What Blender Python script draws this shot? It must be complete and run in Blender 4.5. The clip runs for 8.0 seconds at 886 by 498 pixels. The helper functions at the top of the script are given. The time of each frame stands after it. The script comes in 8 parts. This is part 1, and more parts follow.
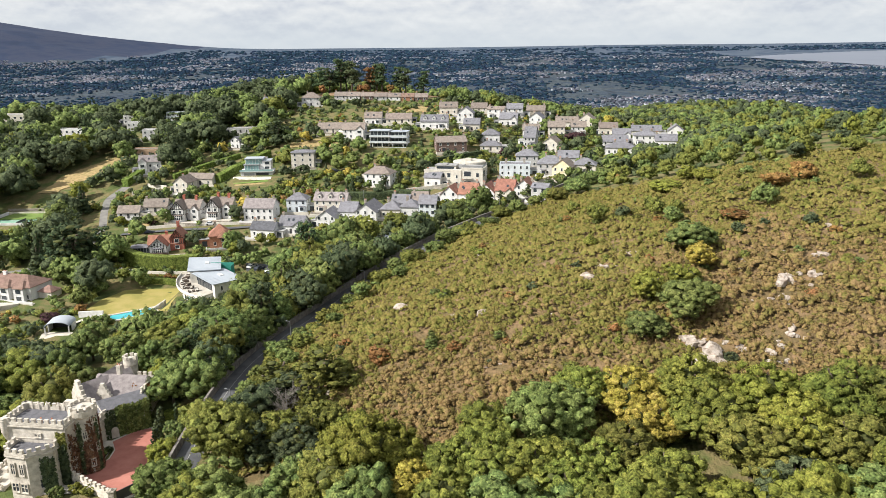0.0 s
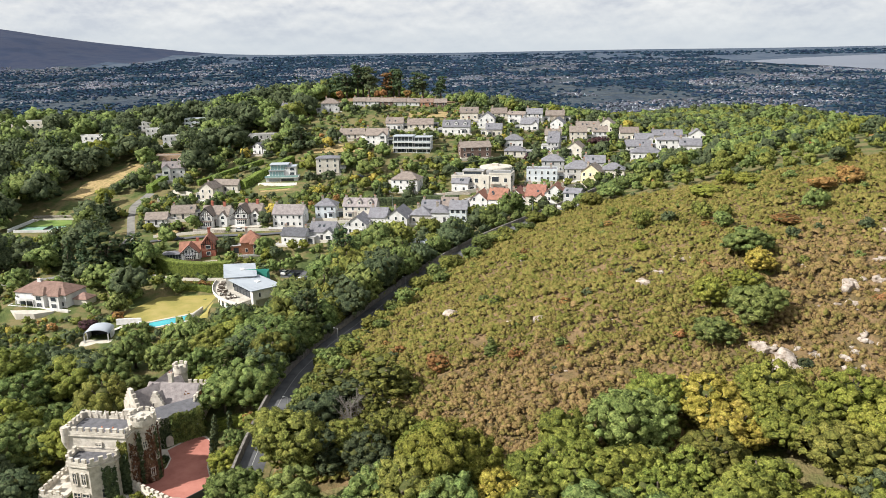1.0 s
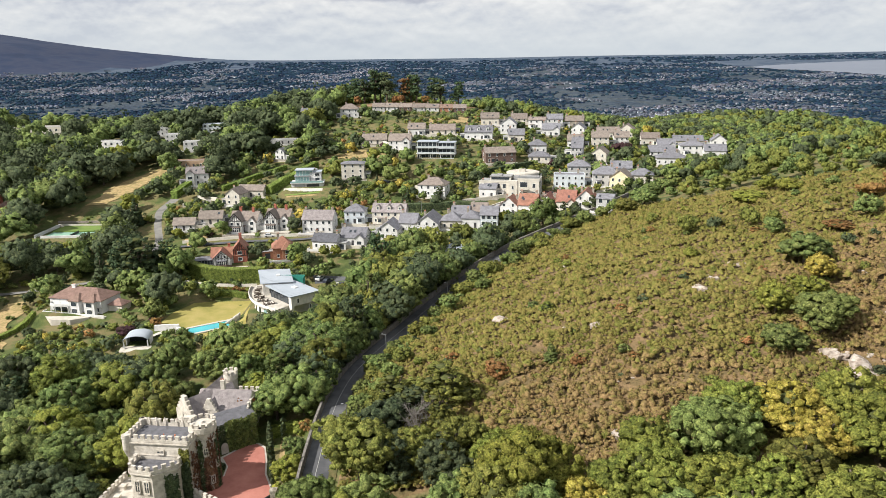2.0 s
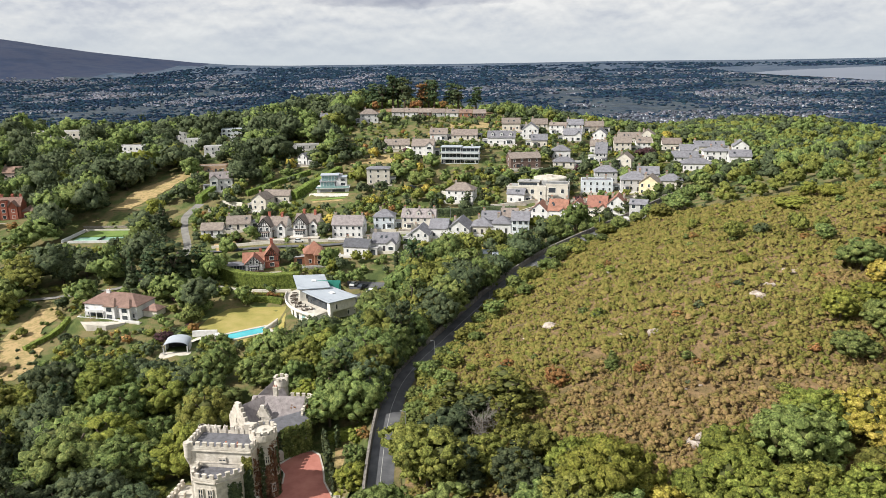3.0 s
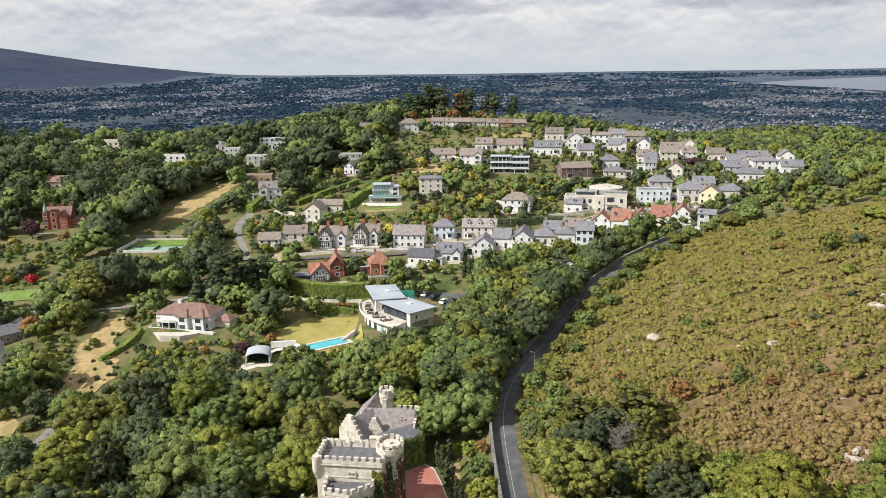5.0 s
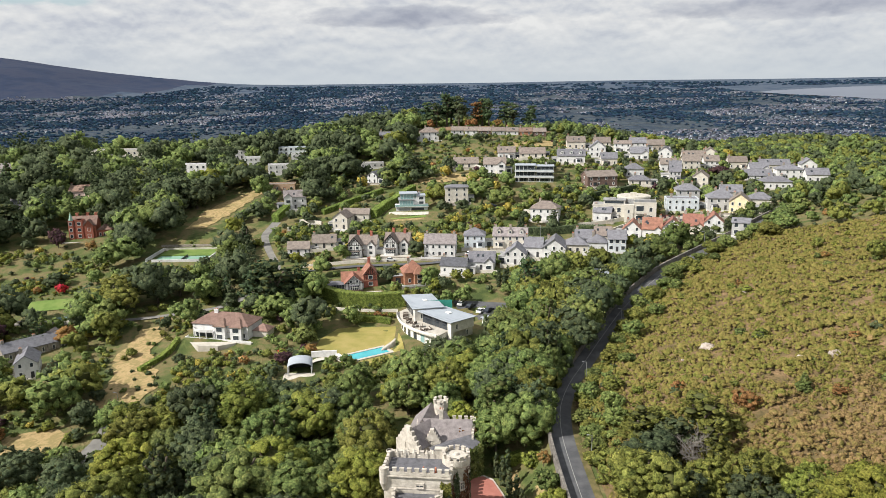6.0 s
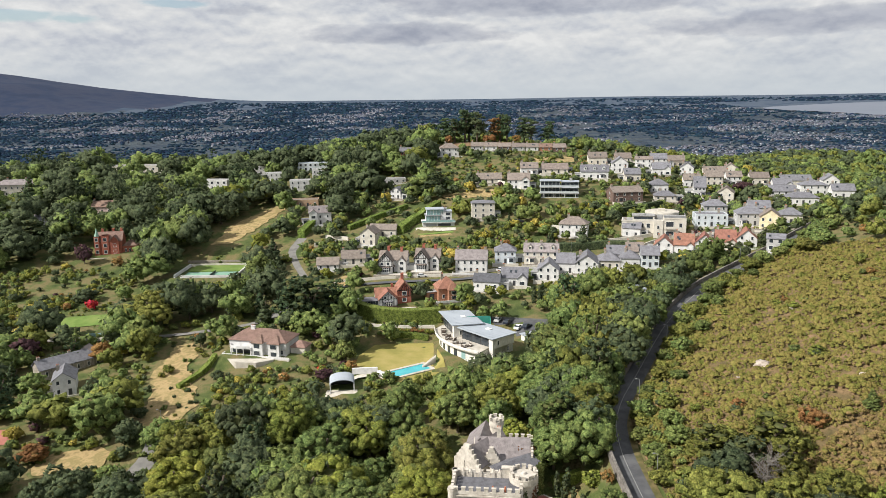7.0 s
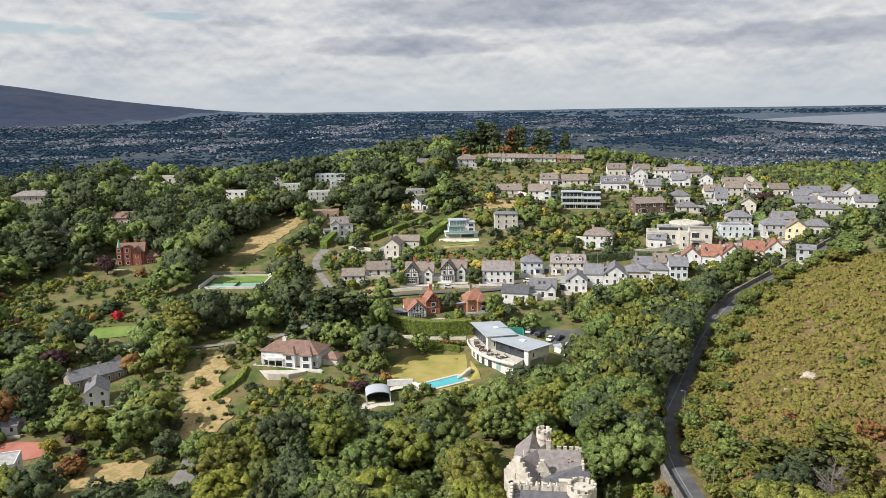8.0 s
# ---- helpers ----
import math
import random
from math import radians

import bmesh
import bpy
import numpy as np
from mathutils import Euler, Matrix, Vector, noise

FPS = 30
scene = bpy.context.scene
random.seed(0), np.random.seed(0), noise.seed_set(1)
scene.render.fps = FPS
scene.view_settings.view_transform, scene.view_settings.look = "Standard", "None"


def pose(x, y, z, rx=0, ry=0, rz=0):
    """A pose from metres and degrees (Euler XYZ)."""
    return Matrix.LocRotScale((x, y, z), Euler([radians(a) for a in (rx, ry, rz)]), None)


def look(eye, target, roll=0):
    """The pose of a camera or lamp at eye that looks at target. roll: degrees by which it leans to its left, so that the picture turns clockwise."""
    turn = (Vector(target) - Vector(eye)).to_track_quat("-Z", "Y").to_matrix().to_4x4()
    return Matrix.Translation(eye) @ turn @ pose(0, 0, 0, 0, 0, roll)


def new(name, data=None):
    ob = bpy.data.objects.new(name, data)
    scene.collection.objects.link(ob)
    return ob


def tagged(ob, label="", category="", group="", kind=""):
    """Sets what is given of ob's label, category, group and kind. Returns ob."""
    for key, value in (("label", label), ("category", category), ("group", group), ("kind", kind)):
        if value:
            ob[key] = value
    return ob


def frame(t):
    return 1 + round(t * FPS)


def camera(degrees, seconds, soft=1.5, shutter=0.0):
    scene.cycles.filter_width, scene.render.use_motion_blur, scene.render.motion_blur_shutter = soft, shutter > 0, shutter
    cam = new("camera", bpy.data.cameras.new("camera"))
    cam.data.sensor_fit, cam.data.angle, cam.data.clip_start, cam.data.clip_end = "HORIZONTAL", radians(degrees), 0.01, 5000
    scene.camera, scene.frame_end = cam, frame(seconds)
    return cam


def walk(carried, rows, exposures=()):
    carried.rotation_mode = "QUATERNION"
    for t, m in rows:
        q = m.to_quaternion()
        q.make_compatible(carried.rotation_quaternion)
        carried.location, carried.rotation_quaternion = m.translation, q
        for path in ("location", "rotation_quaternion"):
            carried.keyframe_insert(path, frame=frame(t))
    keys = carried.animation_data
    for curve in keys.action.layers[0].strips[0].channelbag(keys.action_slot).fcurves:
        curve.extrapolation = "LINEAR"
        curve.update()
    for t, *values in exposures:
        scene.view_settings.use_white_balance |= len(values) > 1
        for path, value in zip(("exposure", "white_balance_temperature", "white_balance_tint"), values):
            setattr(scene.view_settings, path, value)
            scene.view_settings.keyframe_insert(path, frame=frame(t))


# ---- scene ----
cam = camera(61.8, 8.0, soft=0.82)
PATH = [
    (0, (0.284, -0.1, 129.348), (0.278, 1.829, 128.821), -0.7),
    (0.5, (-5.637, 0.335, 129.44), (-5.644, 2.266, 128.919), -0.8),
    (1, (-11.599, 0.803, 129.555), (-11.605, 2.735, 129.041), -0.9),
    (1.5, (-17.667, 1.209, 129.603), (-17.672, 3.144, 129.096), -0.9),
    (3, (-35.801, 2.676, 129.735), (-35.804, 4.616, 129.248), -0.8),
    (3.5, (-41.926, 3.204, 129.663), (-41.929, 5.146, 129.184), -0.7),
    (4, (-47.996, 3.799, 129.639), (-47.998, 5.743, 129.167), -0.7),
    (4.5, (-53.988, 4.352, 129.638), (-53.991, 6.297, 129.172), -0.7),
    (6, (-72.348, 5.679, 129.747), (-72.35, 7.631, 129.308), -0.8),
    (6.5, (-78.541, 6.077, 129.771), (-78.542, 8.033, 129.357), -0.7),
    (7, (-84.66, 6.688, 129.848), (-84.661, 8.648, 129.45), -0.8),
    (7.5, (-90.205, 7.31, 129.836), (-90.209, 9.273, 129.453), -0.8),
    (8, (-94.783, 7.481, 129.718), (-94.786, 9.447, 129.35), -0.8),
]
walk(cam, [(t, look(eye, target, roll)) for t, eye, target, roll in PATH], exposures=[(0, 0.56), (1.5, 0.50), (3.5, 0.42), (6.5, 0.33), (8, 0.27)])

# ---------------------------------------------------------------- light
SUN_AZ, SUN_EL = radians(-112), radians(40)
world = bpy.data.worlds.new("sky")
scene.world = world
world.use_nodes = True


def build_sky():
    nt = world.node_tree
    N, L = nt.nodes, nt.links
    N.clear()
    out = N.new("ShaderNodeOutputWorld")
    sky = N.new("ShaderNodeTexSky")
    sky.sky_type, sky.sun_disc = "NISHITA", False
    sky.sun_elevation, sky.sun_rotation = SUN_EL, SUN_AZ
    blue = N.new("ShaderNodeBackground")
    blue.inputs["Strength"].default_value = 0.10
    L.new(sky.outputs[0], blue.inputs["Color"])
    co = N.new("ShaderNodeTexCoord")
    sep = N.new("ShaderNodeSeparateXYZ")
    L.new(co.outputs["Generated"], sep.inputs[0])

    def math_node(op, a, b=None):
        n = N.new("ShaderNodeMath")
        n.operation = op
        for k, v in enumerate((a, b)):
            if v is None:
                continue
            if isinstance(v, (int, float)):
                n.inputs[k].default_value = v
            else:
                L.new(v, n.inputs[k])
        return n.outputs[0]
    X, Y, Z = sep.outputs["X"], sep.outputs["Y"], sep.outputs["Z"]
    az, el = math_node("ARCTAN2", X, Y), math_node("ARCSINE", Z)

    def field(su, sv, lift, detail, seed, rough=0.55):
        """Cloud noise over azimuth and elevation, lifted by some radians."""
        c = N.new("ShaderNodeCombineXYZ")
        L.new(math_node("MULTIPLY", az, su), c.inputs[0])
        L.new(math_node("MULTIPLY", math_node("ADD", el, lift), sv), c.inputs[1])
        c.inputs[2].default_value = seed
        n = N.new("ShaderNodeTexNoise")
        n.inputs["Scale"].default_value, n.inputs["Detail"].default_value, n.inputs["Roughness"].default_value = 1.0, detail, rough
        n.inputs["Distortion"].default_value = 0.15
        L.new(c.outputs[0], n.inputs["Vector"])
        return n.outputs["Fac"]

    def ramp(fac, stops):
        r = N.new("ShaderNodeValToRGB")
        els = r.color_ramp.elements
        while len(els) < len(stops):
            els.new(0.5)
        for e, (p, c) in zip(els, stops):
            e.position, e.color = p, (*c, 1)
        L.new(fac, r.inputs[0])
        return r.outputs[0]

    def mixed(fac, a, b):
        m = N.new("ShaderNodeMix")
        m.data_type = "RGBA"
        for sock, v in ((m.inputs["Factor"], fac), (m.inputs["A"], a), (m.inputs["B"], b)):
            if isinstance(v, tuple):
                sock.default_value = (*v, 1)
            else:
                L.new(v, sock)
        return m.outputs["Result"]
    # banks of cloud with grey-blue undersides: azimuth, elevation, half width, half height, depth
    ragged = math_node("MULTIPLY", math_node("SUBTRACT", field(13, 40, 0.0, 6, 3.0), 0.5), 2.0)
    bank = None
    for a0, e0, sa, se, amount in ((0.13, 0.130, 0.20, 0.024, 1.0), (0.42, 0.158, 0.36, 0.022, 1.1), (-0.04, 0.083, 0.14, 0.014, 0.85), (0.47, 0.084, 0.20, 0.014, 0.9), (-0.60, 0.148, 0.14, 0.018, 0.9), (-0.60, 0.080, 0.06, 0.014, 0.8), (-0.26, 0.112, 0.09, 0.009, 0.4), (-0.30, 0.20, 0.25, 0.02, 0.7), (0.25, 0.24, 0.3, 0.025, 0.8)):
        du, dv = math_node("DIVIDE", math_node("SUBTRACT", az, a0), sa), math_node("DIVIDE", math_node("SUBTRACT", el, e0), se)
        g = math_node("SUBTRACT", amount, math_node("MULTIPLY", math_node("ADD", math_node("MULTIPLY", du, du), math_node("MULTIPLY", dv, dv)), 0.62))
        bank = g if bank is None else math_node("MAXIMUM", bank, g)
    bank = ramp(math_node("ADD", bank, ragged), [(0.05, (0, 0, 0)), (0.35, (0.6, 0.6, 0.6)), (0.9, (1, 1, 1))])
    # relief of the cloud sheet: lit along the tops of its billows
    relief = math_node("SUBTRACT", field(26, 50, 0.0, 5, 1.0), field(26, 50, 0.0065, 5, 1.0))
    sheet = ramp(math_node("ADD", math_node("MULTIPLY", relief, 0.75), field(8, 22, 0.0, 4, 8.0)), [(0.28, (0.66, 0.70, 0.785)), (0.44, (0.82, 0.85, 0.895)), (0.56, (0.92, 0.935, 0.95)), (0.70, (1.04, 1.045, 1.04))])
    dark = ramp(math_node("ADD", math_node("MULTIPLY", relief, 0.7), field(10, 36, 0.0, 4, 5.0)), [(0.30, (0.45, 0.485, 0.585)), (0.62, (0.63, 0.66, 0.74))])
    cover = mixed(bank, sheet, dark)
    low = ramp(el, [(0.0, (1, 1, 1)), (0.075, (0, 0, 0))])
    cover = mixed(math_node("MULTIPLY", low, 0.85), cover, (0.72, 0.79, 0.85))
    cloud = N.new("ShaderNodeBackground")
    cloud.inputs["Strength"].default_value = 0.615
    L.new(cover, cloud.inputs["Color"])
    # rents of blue between the clouds
    gap = None
    for a0, e0, sa, se in ((-0.50, 0.098, 0.085, 0.0075), (-0.33, 0.117, 0.04, 0.005), (0.2, 0.33, 0.3, 0.03), (-1.6, 0.5, 0.5, 0.1), (1.8, 0.7, 0.5, 0.1), (3.0, 0.4, 0.4, 0.1)):
        du, dv = math_node("DIVIDE", math_node("SUBTRACT", az, a0), sa), math_node("DIVIDE", math_node("SUBTRACT", el, e0), se)
        g = math_node("ADD", math_node("MULTIPLY", du, du), math_node("MULTIPLY", dv, dv))
        gap = g if gap is None else math_node("MINIMUM", gap, g)
    gap = ramp(math_node("ADD", math_node("MULTIPLY", gap, 0.5), math_node("MULTIPLY", math_node("SUBTRACT", field(22, 70, 0.0, 4, 12.0), 0.5), 1.6)), [(0.15, (0.25, 0.25, 0.25)), (0.55, (1, 1, 1))])
    mix = N.new("ShaderNodeMixShader")
    L.new(gap, mix.inputs[0])
    L.new(blue.outputs[0], mix.inputs[1])
    L.new(cloud.outputs[0], mix.inputs[2])
    L.new(mix.outputs[0], out.inputs["Surface"])


build_sky()
sun = new("sun", bpy.data.lights.new("sun", "SUN"))
sun.data.energy, sun.data.angle, sun.data.color = 5.5, radians(0.6), (1.0, 0.95, 0.87)
sun.matrix_world = look((1000 * math.sin(SUN_AZ) * math.cos(SUN_EL), 1000 * math.cos(SUN_AZ) * math.cos(SUN_EL), 1000 * math.sin(SUN_EL)), (0, 0, 0))


# ---------------------------------------------------------------- materials
def material(name, colours, size=1.0, rough=0.85, bump=0.0, bump_size=None, metal=0.0, vary=0.0, island=0.0, spec=0.3, detail=5, fine=0.0, fine_size=0.3):
    """colours: two to four base colours, spread by noise of that size in metres; vary: light and hue by object; island: by loose piece; fine: a small-grained change of light."""
    m = bpy.data.materials.new(name)
    m.use_nodes = True
    nt = m.node_tree
    N, L = nt.nodes, nt.links
    b = N["Principled BSDF"]
    geo = N.new("ShaderNodeNewGeometry")
    nz = N.new("ShaderNodeTexNoise")
    nz.inputs["Scale"].default_value, nz.inputs["Detail"].default_value = 1.0 / size, detail
    nz.inputs["Roughness"].default_value = 0.6
    L.new(geo.outputs["Position"], nz.inputs["Vector"])
    rp = N.new("ShaderNodeValToRGB")
    els = rp.color_ramp.elements
    while len(els) < len(colours):
        els.new(0.5)
    for k, (e, c) in enumerate(zip(els, colours)):
        e.position, e.color = 0.33 + 0.34 * k / (len(colours) - 1), (*c, 1)
    L.new(nz.outputs["Fac"], rp.inputs[0])
    col = rp.outputs[0]
    for amount, src in ((vary, "object"), (island, "island")):
        if amount:
            if src == "object":
                rnd = N.new("ShaderNodeObjectInfo").outputs["Random"]
            else:
                rnd = geo.outputs["Random Per Island"]
            hsv = N.new("ShaderNodeHueSaturation")
            mr = N.new("ShaderNodeMapRange")
            mr.inputs["To Min"].default_value, mr.inputs["To Max"].default_value = 1 - amount, 1 + amount
            L.new(rnd, mr.inputs["Value"])
            L.new(mr.outputs[0], hsv.inputs["Value"])
            mh = N.new("ShaderNodeMapRange")
            mh.inputs["To Min"].default_value, mh.inputs["To Max"].default_value = 0.5 - 0.06 * amount, 0.5 + 0.06 * amount
            wob = N.new("ShaderNodeMath")
            wob.operation = "FRACT"
            mul = N.new("ShaderNodeMath")
            mul.operation = "MULTIPLY"
            mul.inputs[1].default_value = 7.31
            L.new(rnd, mul.inputs[0])
            L.new(mul.outputs[0], wob.inputs[0])
            L.new(wob.outputs[0], mh.inputs["Value"])
            L.new(mh.outputs[0], hsv.inputs["Hue"])
            L.new(col, hsv.inputs["Color"])
            col = hsv.outputs[0]
    if fine:
        n3 = N.new("ShaderNodeTexNoise")
        n3.inputs["Scale"].default_value, n3.inputs["Detail"].default_value = 1.0 / fine_size, 3
        L.new(geo.outputs["Position"], n3.inputs["Vector"])
        mf = N.new("ShaderNodeMapRange")
        mf.inputs["From Min"].default_value, mf.inputs["From Max"].default_value = 0.34, 0.66
        mf.inputs["To Min"].default_value, mf.inputs["To Max"].default_value = 1 - fine, 1 + fine * 0.8
        L.new(n3.outputs["Fac"], mf.inputs["Value"])
        hf = N.new("ShaderNodeHueSaturation")
        L.new(mf.outputs[0], hf.inputs["Value"])
        L.new(col, hf.inputs["Color"])
        col = hf.outputs[0]
    L.new(col, b.inputs["Base Color"])
    b.inputs["Roughness"].default_value, b.inputs["Metallic"].default_value = rough, metal
    b.inputs["Specular IOR Level"].default_value = spec
    if bump:
        n2 = N.new("ShaderNodeTexNoise")
        n2.inputs["Scale"].default_value, n2.inputs["Detail"].default_value = 1.0 / (bump_size or size / 4), 4
        L.new(geo.outputs["Position"], n2.inputs["Vector"])
        bp = N.new("ShaderNodeBump")
        bp.inputs["Strength"].default_value, bp.inputs["Distance"].default_value = min(1.0, bump), (bump_size or size / 4) * max(1.0, bump)
        L.new(n2.outputs["Fac"], bp.inputs["Height"])
        L.new(bp.outputs[0], b.inputs["Normal"])
    return m


def tint(c, f):
    return tuple(min(0.95, v * f) for v in c)


def paint(name, c, rough=0.8):
    return material(name, [tint(c, 0.80), c, tint(c, 1.07)], 1.6, rough, 0.25, 0.12)


M_VILLAGE = material("garden_soil_and_grass", [(0.045, 0.066, 0.017), (0.078, 0.10, 0.028), (0.16, 0.13, 0.06), (0.07, 0.095, 0.025)], 9, 0.95, 0.8, 0.6)
M_HEATH = material("dry_heath_floor", [(0.095, 0.076, 0.032), (0.15, 0.105, 0.050), (0.24, 0.155, 0.085)], 3.5, 0.95, 0.9, 0.5)
M_KNOLL = material("dry_rocky_knoll", [(0.11, 0.062, 0.032), (0.20, 0.125, 0.065), (0.27, 0.20, 0.14)], 4, 0.95, 0.8, 0.5)
# distance haze and cloud shade over the plain are mixed into these blues
M_HAZY_PLAIN = material("hazy_far_plain", [(0.018, 0.031, 0.052), (0.026, 0.042, 0.064), (0.048, 0.063, 0.074), (0.022, 0.037, 0.060)], 110, 1.0, 1.0, 30)
# the mountain's navy is moor seen through haze, put into its colour
M_HAZY_MOOR = material("hazy_far_mountain", [(0.005, 0.015, 0.044), (0.008, 0.020, 0.054), (0.020, 0.028, 0.058), (0.007, 0.018, 0.050)], 150, 1.0, detail=8)
# stronger haze near the horizon, again as base colour
M_HAZE = material("farthest_plain_haze", [(0.018, 0.037, 0.070), (0.030, 0.052, 0.088), (0.060, 0.080, 0.112), (0.026, 0.047, 0.082)], 120, 1.0)
M_SEA = material("bay_water", [(0.125, 0.145, 0.185), (0.15, 0.17, 0.21)], 500, 0.75)
M_ROAD = material("asphalt", [(0.060, 0.062, 0.068), (0.085, 0.087, 0.094), (0.11, 0.112, 0.118)], 3, 0.9, 0.3, 0.05)
M_LANE = material("dusty_asphalt", [(0.13, 0.125, 0.12), (0.18, 0.175, 0.165), (0.22, 0.21, 0.195)], 3, 0.9, 0.3, 0.05)
M_LINE = paint("road_paint", (0.30, 0.30, 0.29))
M_PAVE = material("pale_paving", [(0.36, 0.33, 0.28), (0.46, 0.43, 0.38), (0.52, 0.49, 0.44)], 2, 0.9, 0.3, 0.1)
M_REDPAVE = material("red_paving", [(0.30, 0.115, 0.09), (0.36, 0.145, 0.115), (0.40, 0.17, 0.135)], 3, 0.9, 0.3, 0.1)
M_DRYGRASS = material("dry_grass", [(0.20, 0.155, 0.068), (0.37, 0.27, 0.135), (0.22, 0.18, 0.075), (0.34, 0.24, 0.12)], 3.5, 0.95, 0.6, 0.3)
M_LAWN = material("yellowing_lawn", [(0.20, 0.19, 0.05), (0.27, 0.235, 0.07), (0.33, 0.27, 0.10)], 7, 0.95, 0.5, 0.12)
M_GREENLAWN = material("mown_green_lawn", [(0.095, 0.155, 0.03), (0.13, 0.20, 0.045), (0.17, 0.22, 0.06)], 6, 0.95, 0.5, 0.12)
M_COURT = material("tennis_court", [(0.16, 0.30, 0.22), (0.20, 0.35, 0.27)], 4, 0.9)
M_ROCK = material("granite_rock", [(0.20, 0.155, 0.12), (0.37, 0.315, 0.27), (0.50, 0.45, 0.40)], 1.0, 0.9, 1.0, 0.35)
M_VERGE = material("rough_verge", [(0.07, 0.075, 0.025), (0.13, 0.11, 0.045), (0.20, 0.155, 0.075)], 2.5, 0.95, 0.6, 0.3)
M_STONE = material("rubble_stone", [(0.20, 0.18, 0.15), (0.30, 0.27, 0.23), (0.38, 0.35, 0.30)], 0.7, 0.9, 1.0, 0.25)
M_WALLSTONE = material("dark_boundary_stone", [(0.11, 0.10, 0.09), (0.18, 0.165, 0.15), (0.26, 0.24, 0.215)], 0.8, 0.95, 1.0, 0.3)
M_CASTLE = material("castle_granite", [(0.36, 0.33, 0.285), (0.50, 0.46, 0.40), (0.60, 0.56, 0.50)], 1.0, 0.9, 0.45, 0.25)
M_GLASS = material("window_glass", [(0.025, 0.032, 0.04), (0.05, 0.06, 0.07)], 2, 0.08, spec=0.6)
M_TEAL = material("teal_glass", [(0.20, 0.33, 0.33), (0.28, 0.42, 0.41)], 2, 0.1, spec=0.6)
M_PALEGLASS = material("pale_glass", [(0.42, 0.46, 0.48), (0.50, 0.54, 0.56)], 2, 0.15, spec=0.6)
M_POOL = material("pool_water", [(0.05, 0.34, 0.40), (0.07, 0.42, 0.47)], 3, 0.08, 0.2, 0.4, spec=0.5)
M_FRAME = paint("window_frame", (0.72, 0.72, 0.70), 0.5)
M_DARKFRAME = paint("dark_frame", (0.05, 0.05, 0.055), 0.5)
M_TIMBER = paint("black_timber", (0.03, 0.027, 0.025))
M_METAL = material("grey_metal", [(0.30, 0.31, 0.32), (0.38, 0.39, 0.40)], 2, 0.45, metal=0.6)
M_WICKER = paint("dark_wicker", (0.10, 0.08, 0.065))
M_CLAY = paint("clay_pot", (0.42, 0.16, 0.09))
# twigs and inner leaves; the crown's inner shade is part of this colour
M_TWIG_SHADE = material("twigs_and_shaded_leaves", [(0.040, 0.050, 0.018), (0.070, 0.080, 0.028), (0.095, 0.092, 0.038)], 0.5, 0.95, spec=0.1)
M_DEADWOOD = material("grey_deadwood", [(0.11, 0.10, 0.09), (0.16, 0.145, 0.13), (0.22, 0.20, 0.18)], 0.5, 0.95)
M_TRUNK = material("bark", [(0.055, 0.042, 0.03), (0.11, 0.088, 0.065), (0.15, 0.125, 0.10)], 0.6, 0.95, 1.0, 0.2)

WALLS = {k: paint("render_" + k, c) for k, c in {"white": (0.59, 0.59, 0.585), "cream": (0.54, 0.51, 0.45), "paleblue": (0.52, 0.565, 0.60), "grey": (0.42, 0.42, 0.42), "yellow": (0.70, 0.60, 0.40), "pink": (0.66, 0.52, 0.48)}.items()}
WALLS["stone"] = M_STONE
WALLS["darkbrick"] = material("dark_brick", [(0.10, 0.07, 0.06), (0.17, 0.115, 0.095)], 0.5, 0.9, 0.6, 0.1)
WALLS["brick"] = material("orange_brick", [(0.25, 0.12, 0.075), (0.31, 0.155, 0.095), (0.36, 0.20, 0.13)], 0.6, 0.9, 0.6, 0.1)
WALLS["redbrick"] = material("red_brick", [(0.27, 0.085, 0.06), (0.34, 0.115, 0.08), (0.37, 0.15, 0.11)], 0.6, 0.9, 0.6, 0.1)
WALLS["raw"] = material("unfinished_block", [(0.38, 0.26, 0.17), (0.46, 0.33, 0.23)], 1.2, 0.9, 0.6, 0.2)


def roofing(name, c):
    return material(name, [tint(c, 0.72), c, tint(c, 1.22)], 1.1, 0.8, 0.8, 0.22, vary=0.12)


ROOFS = {"lead": roofing("lead_flat_roof", (0.125, 0.125, 0.14)), "slate": roofing("slate_roof", (0.165, 0.165, 0.185)), "mauve": roofing("mauve_slate_roof", (0.23, 0.205, 0.205)), "brown": roofing("brown_tile_roof", (0.20, 0.168, 0.148)), "dark": roofing("dark_slate_roof", (0.085, 0.088, 0.10)), "orange": roofing("orange_tile_roof", (0.255, 0.125, 0.086)), "red": roofing("red_tile_roof", (0.245, 0.115, 0.086)), "terracotta": roofing("faded_clay_tile_roof", (0.215, 0.140, 0.112)), "felt": roofing("grey_felt_roof", (0.30, 0.30, 0.30)), "zinc": material("pale_zinc_roof", [(0.31, 0.345, 0.39), (0.35, 0.385, 0.43)], 3, 0.7, 0.2, 0.3)}


